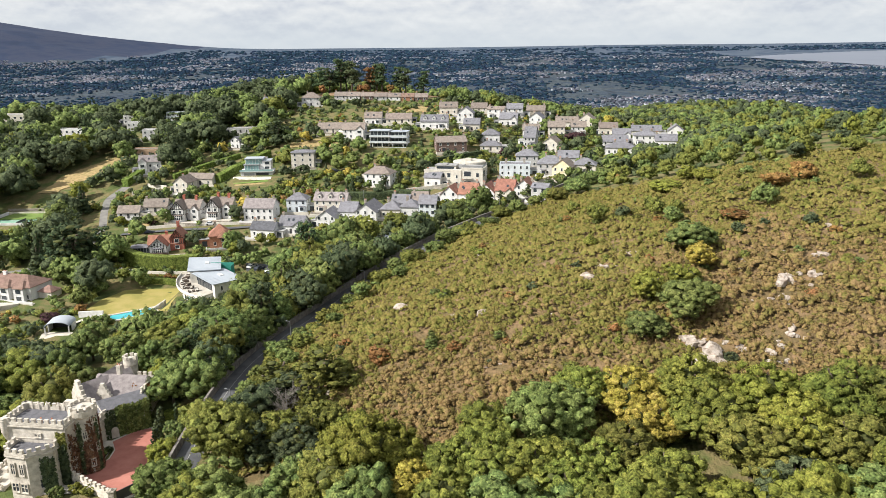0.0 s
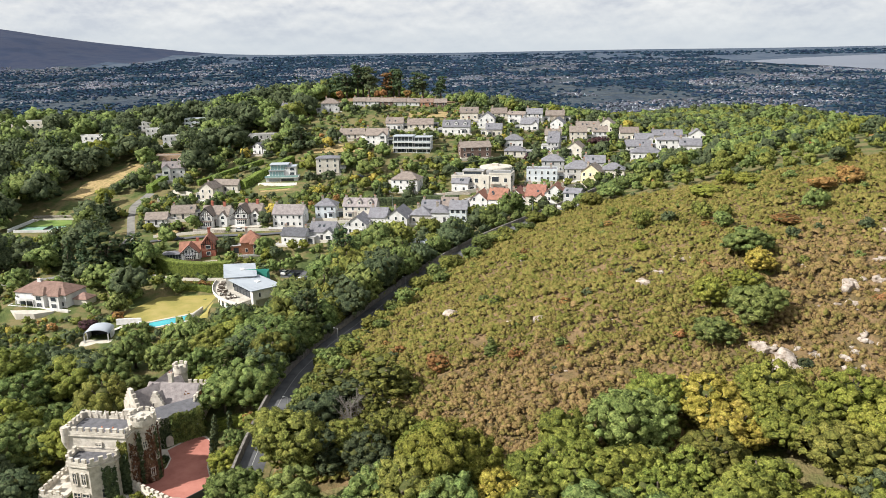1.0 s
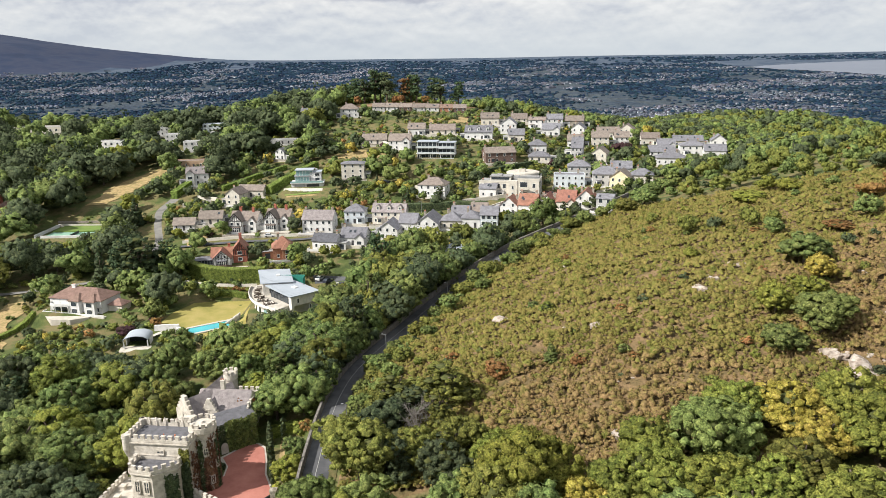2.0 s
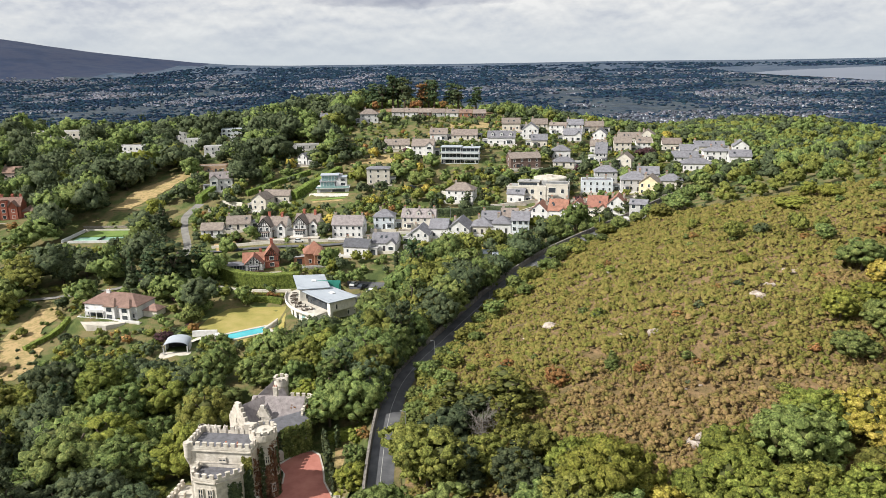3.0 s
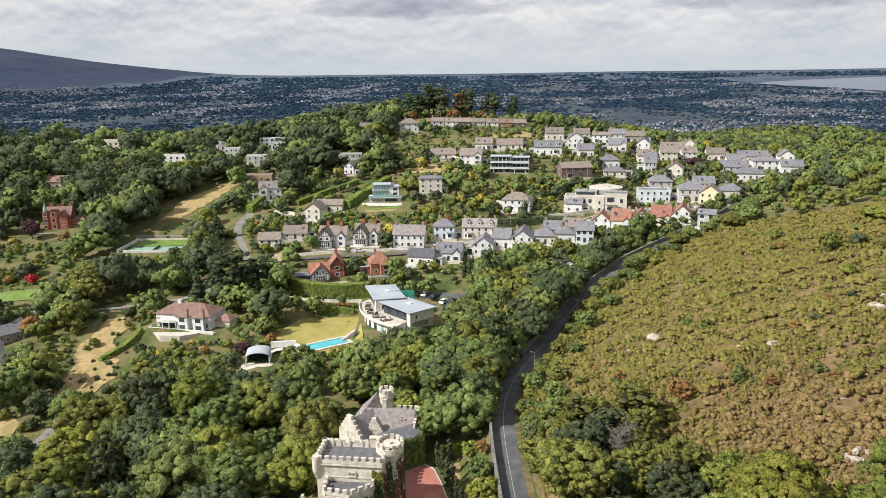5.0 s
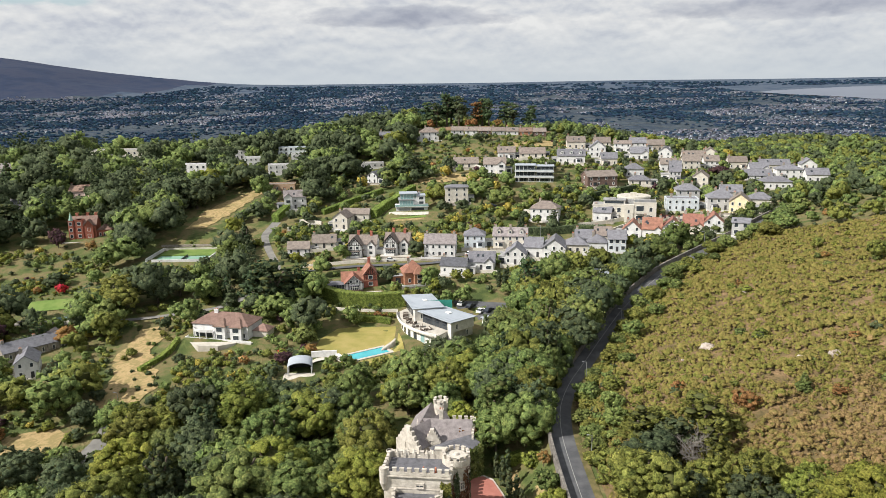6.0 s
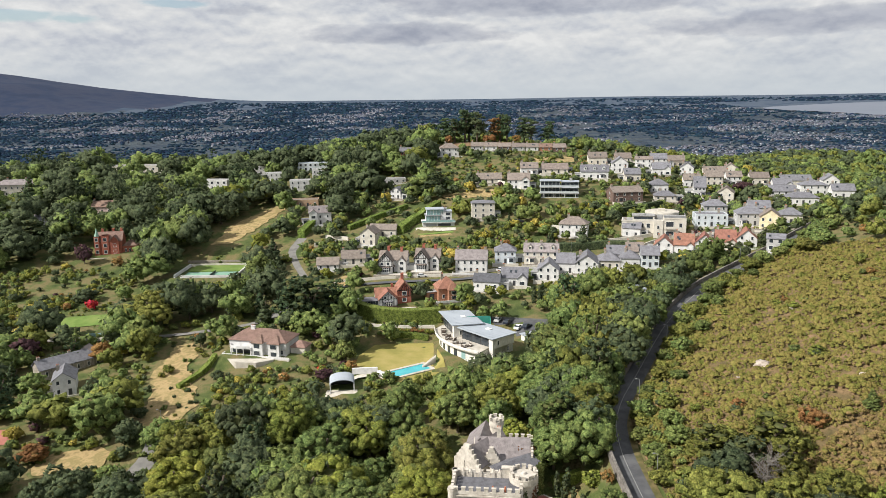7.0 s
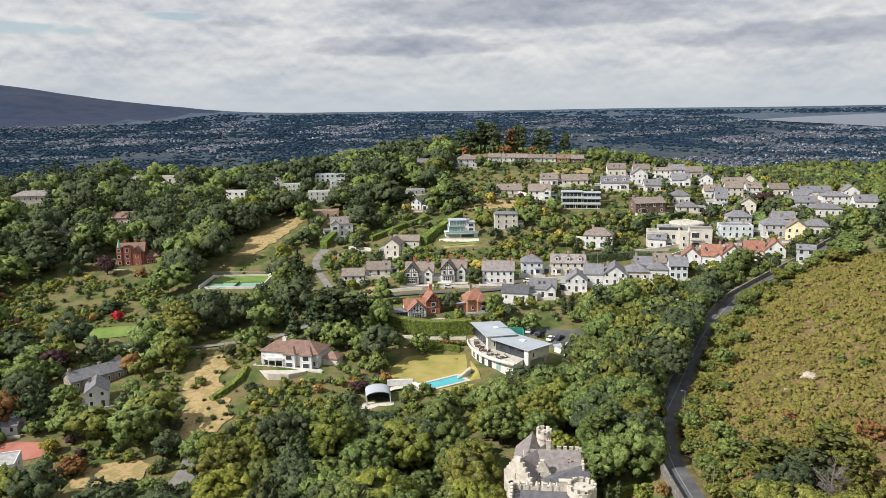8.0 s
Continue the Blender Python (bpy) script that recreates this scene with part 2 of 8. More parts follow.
def leaf(name, dark, mid, light, vary=0.25, size=1.0):
    cs = [(c[0] * f * 1.02, c[1] * f * 0.96, c[2] * f * 1.18) for c, f in ((dark, 1.85), (mid, 2.15), (light, 2.2))]
    m = material(name, cs, size, 0.8, 1.0, 0.3, vary=vary * 0.9, island=0.16, spec=0.15, fine=0.45, fine_size=0.28)
    nt = m.node_tree
    b = nt.nodes["Principled BSDF"]
    tr, mx = nt.nodes.new("ShaderNodeBsdfTranslucent"), nt.nodes.new("ShaderNodeMixShader")
    nt.links.new(b.inputs["Base Color"].links[0].from_socket, tr.inputs["Color"])
    mx.inputs[0].default_value = 0.28
    nt.links.new(b.outputs[0], mx.inputs[1])
    nt.links.new(tr.outputs[0], mx.inputs[2])
    nt.links.new(mx.outputs[0], nt.nodes["Material Output"].inputs["Surface"])
    return m


LEAVES = {
    "oak": leaf("oak_leaves", (0.028, 0.043, 0.012), (0.060, 0.084, 0.021), (0.108, 0.132, 0.034)),
    "dark": leaf("dark_leaves", (0.017, 0.027, 0.012), (0.035, 0.049, 0.020), (0.060, 0.076, 0.029)),
    "pine": leaf("pine_needles", (0.012, 0.024, 0.010), (0.028, 0.046, 0.018), (0.054, 0.074, 0.026)),
    "lime": leaf("lime_leaves", (0.050, 0.062, 0.010), (0.092, 0.106, 0.016), (0.135, 0.145, 0.026)),
    "yellow": leaf("yellow_leaves", (0.085, 0.080, 0.012), (0.155, 0.138, 0.022), (0.23, 0.20, 0.042), 0.12),
    "olive": leaf("olive_leaves", (0.039, 0.048, 0.010), (0.074, 0.083, 0.016), (0.118, 0.124, 0.026)),
    "bluegreen": leaf("bluegreen_leaves", (0.034, 0.048, 0.012), (0.066, 0.088, 0.021), (0.112, 0.136, 0.036)),
    "purple": leaf("purple_leaves", (0.018, 0.011, 0.011), (0.034, 0.019, 0.018), (0.056, 0.030, 0.028)),
    "rust": leaf("rust_leaves", (0.078, 0.046, 0.014), (0.118, 0.068, 0.020), (0.165, 0.105, 0.036)),
    "red": leaf("red_leaves", (0.16, 0.012, 0.012), (0.30, 0.022, 0.02), (0.38, 0.05, 0.04), 0.1),
    "fresh": leaf("fresh_leaves", (0.040, 0.053, 0.010), (0.079, 0.095, 0.016), (0.126, 0.140, 0.026)),
    "creeper": leaf("brown_creeper", (0.040, 0.022, 0.012), (0.085, 0.048, 0.024), (0.13, 0.08, 0.04), 0.1),
}
M_GORSE = material("green_gorse", [(0.085, 0.096, 0.022), (0.142, 0.138, 0.034), (0.190, 0.152, 0.050), (0.130, 0.142, 0.030)], 2.4, 0.85, 0.5, 0.28, island=0.09, spec=0.1, fine=0.28, fine_size=0.26)
M_BROWNGORSE = material("brown_gorse", [(0.110, 0.102, 0.030), (0.172, 0.134, 0.048), (0.225, 0.150, 0.072), (0.148, 0.138, 0.038)], 2.2, 0.85, 0.5, 0.28, island=0.09, spec=0.1, fine=0.28, fine_size=0.26)
M_HEDGE = leaf("clipped_hedge", (0.035, 0.055, 0.010), (0.068, 0.100, 0.018), (0.11, 0.15, 0.03))


# ---------------------------------------------------------------- mesh helpers
class Form:
    """Collects the corners and faces of one mesh."""

    def __init__(self):
        self.v, self.f, self.n = [], [], 0

    def add(self, verts, faces):
        self.v.append(np.asarray(verts, float))
        self.f += [tuple(i + self.n for i in q) for q in faces]
        self.n += len(verts)
        return self

    def box(self, x0, y0, z0, x1, y1, z1):
        c = [(x, y, z) for z in (z0, z1) for y in (y0, y1) for x in (x0, x1)]
        return self.add(c, [(0, 2, 3, 1), (4, 5, 7, 6), (0, 1, 5, 4), (2, 6, 7, 3), (0, 4, 6, 2), (1, 3, 7, 5)])

    def prism(self, ring, z0, z1):
        """A plan outline drawn up from z0 to z1."""
        n = len(ring)
        c = [(x, y, z0) for x, y in ring] + [(x, y, z1) for x, y in ring]
        return self.add(c, [tuple(range(n))[::-1], tuple(range(n, 2 * n))] + [(i, (i + 1) % n, n + (i + 1) % n, n + i) for i in range(n)])

    def bar(self, a, b, w, h):
        """A beam from a to b, w wide and h high."""
        a, b = Vector(a), Vector(b)
        d = (b - a).normalized()
        s = d.cross(Vector((0, 0, 1)))
        s = s.normalized() if s.length > 1e-4 else Vector((1, 0, 0))
        u = s.cross(d)
        c = [p + s * i * w / 2 + u * j * h / 2 for p in (a, b) for i, j in ((-1, -1), (1, -1), (1, 1), (-1, 1))]
        return self.add([tuple(p) for p in c], [(0, 1, 2, 3), (7, 6, 5, 4), (0, 4, 5, 1), (1, 5, 6, 2), (2, 6, 7, 3), (3, 7, 4, 0)])

    def tube(self, x, y, z0, z1, r0, r1=None, n=16):
        r1 = r0 if r1 is None else r1
        c = [(x + r * math.cos(2 * math.pi * k / n), y + r * math.sin(2 * math.pi * k / n), z) for z, r in ((z0, r0), (z1, r1)) for k in range(n)]
        return self.add(c, [tuple(range(n))[::-1], tuple(range(n, 2 * n))] + [(i, (i + 1) % n, n + (i + 1) % n, n + i) for i in range(n)])

    def mesh(self, name, smooth=False):
        me = bpy.data.meshes.new(name)
        me.from_pydata(np.concatenate(self.v).tolist(), [], self.f)
        if smooth:
            me.polygons.foreach_set("use_smooth", [True] * len(me.polygons))
        me.update()
        return me


def part(name, form, mat, parent=None, label="", smooth=False, kind=""):
    me = form.mesh(name, smooth) if isinstance(form, Form) else form
    if not me.materials:
        me.materials.append(mat)
    ob = new(name, me)
    ob.parent = parent
    return tagged(ob, label=label, kind=kind)


def thing(name, m, label, category, group=""):
    ob = new(name)
    ob.empty_display_size = 0.2
    ob.matrix_world = m
    return tagged(ob, label, category, group)


# ---------------------------------------------------------------- the lie of the land
# heights of the hillside, every 60 m eastward from -300 and every 70 m onward from 60
HILL = np.array([[31, 32, 34, 39, 49, 57, 64, 76, 91, 107], [36, 38, 39, 41, 52, 76, 87, 92, 99, 112], [41, 42, 43, 47, 49, 70, 92, 102, 107, 115], [48, 48, 50, 59, 58, 60, 79, 97, 104, 111], [62, 61, 63, 68, 76, 76, 73, 83, 91, 96], [79, 73, 79, 81, 89, 94, 82, 76, 77, 77], [91, 80, 85, 97, 104, 101, 90, 79, 73, 68], [76, 79, 84, 96, 103, 93, 82, 77, 75, 70], [45, 63, 78, 88, 83, 64, 58, 62, 72, 76]], float)
ROAD = [(-46, 96), (-47.6, 112), (-48, 124), (-48.2, 137), (-48, 150), (-46.4, 163), (-42.4, 174), (-36.5, 184.5), (-28.5, 200), (-20, 216), (-11.8, 228.6), (1.6, 246), (17, 257), (33.4, 268), (48, 280), (62, 292)]
PADS = [(-66, 137, 19, 13, 49.3), (-97, 220, 16, 17, 51.5), (-74, 228, 12, 12, 53.5), (-183, 316, 17, 15, 58.6), (-143, 235, 14, 8, 51.2), (-87, 346, 10, 9, 73.0), (-114, 206, 7, 5, 49.4)]


def step(a, b, x):
    t = np.clip((x - a) / (b - a), 0, 1)
    return t * t * (3 - 2 * t)


def spline(x, y):
    u, v = np.clip((x + 300) / 60, 0, 8.9999), np.clip((y - 60) / 70, 0, 7.9999)
    i, j = u.astype(int), v.astype(int)
    a, b = u - i, v - j

    def w(f):
        return ((1 - f) ** 3 / 6, (3 * f ** 3 - 6 * f * f + 4) / 6, (-3 * f ** 3 + 3 * f * f + 3 * f + 1) / 6, f ** 3 / 6)
    wa, wb = w(a), w(b)
    z = 0
    for q in range(4):
        for p in range(4):
            z = z + wb[q] * wa[p] * HILL[np.clip(j - 1 + q, 0, 8), np.clip(i - 1 + p, 0, 9)]
    return z


def plain(x, y):
    z = np.interp(y, [0, 1500, 2000, 2500, 3000, 3600, 4300, 4700, 4900], [14, 16, 20, 28, 40, 60, 88, 112, 126])
    crest = np.interp(x, [-3800, -3300, -3027, -2690, -2430, -2200, -1943, -1650, -1345, -1000], [255, 225, 202, 165, 131, 90, 48, 20, 6, 0])
    z = z + crest * step(3100, 4350, y) * (1 + 0.05 * np.sin(x / 170.0) * np.cos(y / 130.0))
    z = z + 15 * np.exp(-((x + 1800) / 380) ** 2) * step(4300, 4800, y)
    return z + 2.5 * np.sin(x / 310.0 + 1) * np.sin(y / 270.0)


def road_near(x, y):
    """Distance to the road's middle line, and the place along it."""
    best, along = np.full(np.shape(x), 1e9), np.zeros(np.shape(x))
    for k, ((ax, ay), (bx, by)) in enumerate(zip(ROAD, ROAD[1:])):
        dx, dy = bx - ax, by - ay
        t = np.clip(((x - ax) * dx + (y - ay) * dy) / (dx * dx + dy * dy), 0, 1)
        d = np.hypot(x - ax - t * dx, y - ay - t * dy)
        along = np.where(d < best, k + t, along)
        best = np.minimum(d, best)
    return best, along


ROADZ = spline(np.array([p[0] for p in ROAD], float), np.array([p[1] for p in ROAD], float)) + 0.2


def ground(x, y):
    x, y = np.asarray(x, float), np.asarray(y, float)
    out = np.maximum(np.maximum(-300 - x, x - 240) / 330, (y - 620) / 330)
    z = spline(x, y) * (1 - step(0, 1, out)) + plain(x, y) * step(0, 1, out)
    for px, py, rx, ry, pz in PADS:
        d = np.maximum(np.abs(x - px) / rx, np.abs(y - py) / ry)
        z = z + (pz - z) * (1 - step(0.85, 1.3, d))
    d = np.maximum(np.abs(x + 66.5) / 11.0, np.abs(y - 129) / 19.0)
    z = z + (np.minimum(z, 49.2) - z) * (1 - step(0.95, 1.25, d))
    d, k = road_near(x, y)
    w = 1 - step(4.0, 7.5, d)
    return z + (np.interp(k, range(len(ROAD)), ROADZ) - z) * w


def gz(x, y):
    return float(ground(np.array([x]), np.array([y]))[0])


def heath_edge(x, y):
    """Above 0 on the open heath to the east of the road."""
    d, k = road_near(x, y)
    rx = np.interp(y, [p[1] for p in ROAD], [p[0] for p in ROAD])
    front = 104 - 0.16 * (x - 10)
    back = np.interp(x, [-40, 30, 45, 60, 80, 100, 160, 240], [250, 266, 262, 242, 228, 222, 212, 205])
    return np.minimum(np.minimum(x - rx - 5, y - front), back - y)


def spread(lo, hi, fine0, fine1, pitch, growth=1.12):
    a = list(np.arange(fine0, fine1 + 0.1, pitch))
    s = pitch
    while a[-1] < hi:
        s *= growth
        a.append(min(a[-1] + min(s, 130), hi))
    s = pitch
    while a[0] > lo:
        s *= growth
        a.insert(0, max(a[0] - min(s, 130), lo))
    return np.array(a)


def build_ground():
    xs, ys = spread(-3900, 3900, -320, 260, 3.5), spread(-120, 4900, 50, 620, 3.5)
    X, Y = np.meshgrid(xs, ys)
    Z = ground(X, Y)
    nx, ny = len(xs), len(ys)
    idx = np.arange(nx * ny).reshape(ny, nx)
    quads = np.stack([idx[:-1, :-1], idx[:-1, 1:], idx[1:, 1:], idx[1:, :-1]], -1).reshape(-1, 4)
    me = bpy.data.meshes.new("ground")
    me.from_pydata(np.stack([X, Y, Z], -1).reshape(-1, 3).tolist(), [], quads.tolist())
    for m in (M_VILLAGE, M_HEATH, M_HAZY_PLAIN, M_HAZY_MOOR, M_HAZE):
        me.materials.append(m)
    cx, cy = (X[:-1, :-1] + X[1:, 1:]) / 2, (Y[:-1, :-1] + Y[1:, 1:]) / 2
    slot = np.where(heath_edge(cx, cy) > -2, 1, 0)
    # ground far off takes the haze-tinted colours, bluest beyond 3800 m
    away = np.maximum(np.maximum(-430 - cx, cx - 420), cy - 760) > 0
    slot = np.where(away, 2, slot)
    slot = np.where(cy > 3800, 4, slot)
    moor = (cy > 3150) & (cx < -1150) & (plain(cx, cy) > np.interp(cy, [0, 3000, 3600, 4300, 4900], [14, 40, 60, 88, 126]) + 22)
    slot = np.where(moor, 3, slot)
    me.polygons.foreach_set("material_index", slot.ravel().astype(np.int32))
    me.polygons.foreach_set("use_smooth", [True] * len(me.polygons))
    me.update()
    tagged(new("ground", me), "hilly ground of dry grass, heath and a haze-coloured far plain", "ground", kind="structure")


build_ground()


def drape(name, ring, lift, mat, label, category="ground", pitch=3.0, kind="structure", flat=None):
    """A sheet laid on the land inside the plan outline ring; flat: at one height instead."""
    if category == "meadow":
        fine = []
        for (ax, ay), (bx, by) in zip(ring, ring[1:] + ring[:1]):
            n = max(1, round(math.hypot(bx - ax, by - ay) / 1.1))
            for k in range(n):
                x, y = ax + (bx - ax) * k / n, ay + (by - ay) * k / n
                fine.append((x + 1.9 * noise.noise((x * 0.35, y * 0.35, 0.5)), y + 1.9 * noise.noise((x * 0.35, y * 0.35, 6.5))))
        ring = fine
    bm = bmesh.new()
    f = bm.faces.new([bm.verts.new((x, y, 0)) for x, y in ring])
    if f.normal.z < 0 or f.calc_area() and sum((a[0] * b[1] - b[0] * a[1]) for a, b in zip(ring, ring[1:] + ring[:1])) < 0:
        f.normal_flip()
    if flat is None:
        xs = [p[0] for p in ring]
        ys = [p[1] for p in ring]
        for lo, hi, no in ((min(xs), max(xs), (1, 0, 0)), (min(ys), max(ys), (0, 1, 0))):
            for c in np.arange(lo + pitch, hi, pitch):
                co = (c, 0, 0) if no[0] else (0, c, 0)
                bmesh.ops.bisect_plane(bm, geom=bm.verts[:] + bm.edges[:] + bm.faces[:], plane_co=co, plane_no=no)
    P = np.array([v.co[:] for v in bm.verts])
    for v, h in zip(bm.verts, ground(P[:, 0], P[:, 1]) if flat is None else [flat] * len(P)):
        v.co.z = h + lift
    me = bpy.data.meshes.new(name)
    bm.to_mesh(me)
    bm.free()
    me.materials.append(mat)
    return tagged(new(name, me), label, category, kind=kind)


def ribbon(name, line, left, right, lift, mat, label, category, height=0.0, zs=None, kind="structure", step_m=3.0):
    """A strip along a plan line, from left to right of it in metres (right is positive); height: a solid wall of that height."""
    pts = []
    for (ax, ay), (bx, by) in zip(line, line[1:]):
        n = max(1, int(math.hypot(bx - ax, by - ay) / step_m))
        pts += [(ax + (bx - ax) * k / n, ay + (by - ay) * k / n) for k in range(n)]
    pts.append(line[-1])
    P = np.array(pts)
    for _ in range(2):
        P[1:-1] = (P[:-2] + 2 * P[1:-1] + P[2:]) / 4
    T = np.gradient(P, axis=0)
    T /= np.linalg.norm(T, axis=1)[:, None]
    R = np.stack([T[:, 1], -T[:, 0]], 1)
    f = Form()
    n = len(P)
    A, B = P + R * left, P + R * right
    if height:
        za, zb = ground(A[:, 0], A[:, 1]), ground(B[:, 0], B[:, 1])
        zt = np.maximum(za, zb) + height
        zl = np.minimum(za, zb) - 0.6
        V = np.concatenate([np.c_[A, zl], np.c_[B, zl], np.c_[B, zt], np.c_[A, zt]])
        F = []
        for k in range(n - 1):
            for q in range(4):
                a, b = q * n + k, ((q + 1) % 4) * n + k
                F.append((a, b, b + 1, a + 1))
        F += [(0, 3 * n, 2 * n, n), (n - 1, 2 * n - 1, 3 * n - 1, 4 * n - 1)]
        f.add(V, F)
    else:
        zm = ground(P[:, 0], P[:, 1]) + lift
        f.add(np.concatenate([np.c_[A, zm], np.c_[B, zm]]), [(k, n + k, n + k + 1, k + 1) for k in range(n - 1)])
    return tagged(part(name, f, mat), label, category, kind=kind)


def shore(x):
    """How far off the near shore of the bay lies."""
    return np.interp(x, [1440, 1489, 1600, 1660, 2000, 3900], [3620, 3370, 3180, 2870, 2600, 2200])


# sea in the bay
def build_sea():
    xs, ys = np.linspace(1400, 3900, 100), np.linspace(2200, 4250, 90)
    f = Form()
    V, ok = [], []
    for y in ys:
        for x in xs:
            V.append((x, y, float(plain(x, y)) + 4.5))
    F = []
    for j in range(89):
        for i in range(99):
            x, y = xs[i] + 12, ys[j] + 11
            if shore(x) < y < np.interp(x, [1440, 1600, 2300, 3900], [3640, 3760, 4040, 4200]):
                a = j * 100 + i
                F.append((a, a + 1, a + 101, a + 100))
    f.add(V, F)
    tagged(part("water", f, M_SEA, smooth=True), "pale grey sea water of a wide bay", "water", kind="structure")


build_sea()

# ---------------------------------------------------------------- road and lanes
ribbon("road", ROAD, -2.4, 2.4, 0.12, M_ROAD, "grey asphalt road curving along the hillside", "road")
mid = ribbon("road_marking", ROAD, -0.055, 0.055, 0.15, M_LINE, "white line along the middle of the road", "road marking")
ribbon("boundary_wall", ROAD, -3.0, -2.5, 0, M_WALLSTONE, "dark rubble stone wall beside the road", "wall", height=1.7)
ribbon("verge", ROAD, 2.4, 3.8, 0.10, M_VERGE, "dry grass verge beside the road", "verge")
LANE = [(-150, 345), (-152, 330), (-146, 312), (-138, 292), (-137, 280), (-140, 268), (-152, 258), (-170, 256), (-186, 255), (-226, 257)]
ribbon("lane", LANE, -2.2, 2.2, 0.12, M_LANE, "narrow asphalt lane between gardens", "road")
ribbon("lane", [(-162, 150), (-160, 165), (-158, 178), (-160, 186)], -2.6, 2.6, 0.2, M_LANE, "narrow asphalt lane under trees", "road")
STREET = [(-128, 285), (-104, 285), (-80, 283.5), (-60, 287), (-44, 287), (-20, 292), (-4, 300), (8, 308), (24, 308), (42, 303), (56, 296), (62, 292)]
ribbon("street", STREET, -2.6, 2.6, 0.12, M_ROAD, "grey village street between the houses", "road")
ribbon("street", [(24, 308), (33, 316), (36, 330), (40, 350), (46, 375), (60, 395)], -2.4, 2.4, 0.12, M_ROAD, "grey street climbing between shops", "road")

ribbon("street_wall", STREET, -3.0, -2.6, 0, WALLS["cream"], "pale rendered garden wall along the street", "wall", height=1.1)
ribbon("street_wall", STREET[4:], 2.6, 3.0, 0, M_STONE, "low stone wall along the street", "wall", height=0.9)

# ---------------------------------------------------------------- houses
CLEAR = []  # x, y, radius across, radius in front and behind, of what trees keep away from
SIGHT = []  # x, y, half width, height that may be hidden: what is planted before it stays low
WINDOWS = {}


def window(parent, x, y, z, w, h, turn=0.0, frame_mat=None, name="window"):
    """A window whose sill's middle is at x, y, z on a wall that faces -y before the turn."""
    key = (round(w, 2), round(h, 2), (frame_mat or M_FRAME).name)
    if key not in WINDOWS:
        fr, pn = Form(), Form()
        b = 0.10
        o, q = [(-w / 2, -0.12), (w / 2, -0.12), (w / 2, h), (-w / 2, h)], [(-w / 2 + b, 0.0), (w / 2 - b, 0.0), (w / 2 - b, h - b), (-w / 2 + b, h - b)]
        V = [(x, y, z) for y in (-0.07, 0.015) for ring in (o, q) for x, z in ring]
        F = []
        for k in range(4):
            n = (k + 1) % 4
            F += [(k, n, 4 + n, 4 + k), (8 + n, 8 + k, 12 + k, 12 + n), (n, k, 8 + k, 8 + n), (4 + k, 4 + n, 12 + n, 12 + k)]
        fr.add(V, F)
        pn.box(-w / 2 + b, -0.02, 0.01, w / 2 - b, 0.015, h - b)
        WINDOWS[key] = (fr.mesh("window"), pn.mesh("pane"))
    fr, pn = WINDOWS[key]
    o = part(name, fr, frame_mat or M_FRAME, parent)
    o.matrix_local = pose(x, y, z, 0, 0, turn)
    part("pane", pn, M_GLASS, o)
    return o


def roof_gable(f, w, d, z, rise, over=0.35, thick=0.16):
    """Two slabs; the ridge runs along x."""
    e = d / 2 + over
    drop = rise * over / (d / 2)
    for s in (-1, 1):
        c = []
        for x in (-w / 2 - over, w / 2 + over):
            c += [(x, s * e, z - drop), (x, 0, z + rise), (x, 0, z + rise + thick), (x, s * e, z - drop + thick)]
        f.add(c, [(0, 1, 2, 3), (7, 6, 5, 4), (0, 4, 5, 1), (3, 2, 6, 7), (0, 3, 7, 4)])
    return f


def roof_hip(f, w, d, z, rise, over=0.4):
    a, b = w / 2 + over, d / 2 + over
    r = max(0.05, a - b)
    t = 0.14
    c = [(-a, -b, z), (a, -b, z), (a, b, z), (-a, b, z), (-a, -b, z + t), (a, -b, z + t), (a, b, z + t), (-a, b, z + t), (-r, 0, z + rise), (r, 0, z + rise)]
    return f.add(c, [(3, 2, 1, 0), (0, 1, 5, 4), (1, 2, 6, 5), (2, 3, 7, 6), (3, 0, 4, 7), (4, 5, 9, 8), (6, 7, 8, 9), (5, 6, 9), (7, 4, 8)])


def body_gable(w, d, h, rise, low=2.5):
    f = Form()
    ring = [(-d / 2, -low), (d / 2, -low), (d / 2, h), (0, h + rise), (-d / 2, h)]
    c = [(-w / 2, y, z) for y, z in ring] + [(w / 2, y, z) for y, z in ring]
    return f.add(c, [(0, 4, 3, 2, 1), (5, 6, 7, 8, 9)] + [(i, (i + 1) % 5, 5 + (i + 1) % 5, 5 + i) for i in range(5)])


def chimney(parent, x, y, z, h=1.5, w=0.9, d=0.55, mat=None, pots=2):
    f = Form().box(x - w / 2, y - d / 2, z - 1.4, x + w / 2, y + d / 2, z + h).box(x - w / 2 - 0.07, y - d / 2 - 0.07, z + h, x + w / 2 + 0.07, y + d / 2 + 0.07, z + h + 0.12)
    c = part("chimney", f, mat or M_STONE, parent)
    for k in range(pots):
        part("chimney_pot", Form().tube(x - w / 4 + k * w / 2, y, z + h + 0.12, z + h + 0.5, 0.13, 0.10, 8), M_CLAY, c)


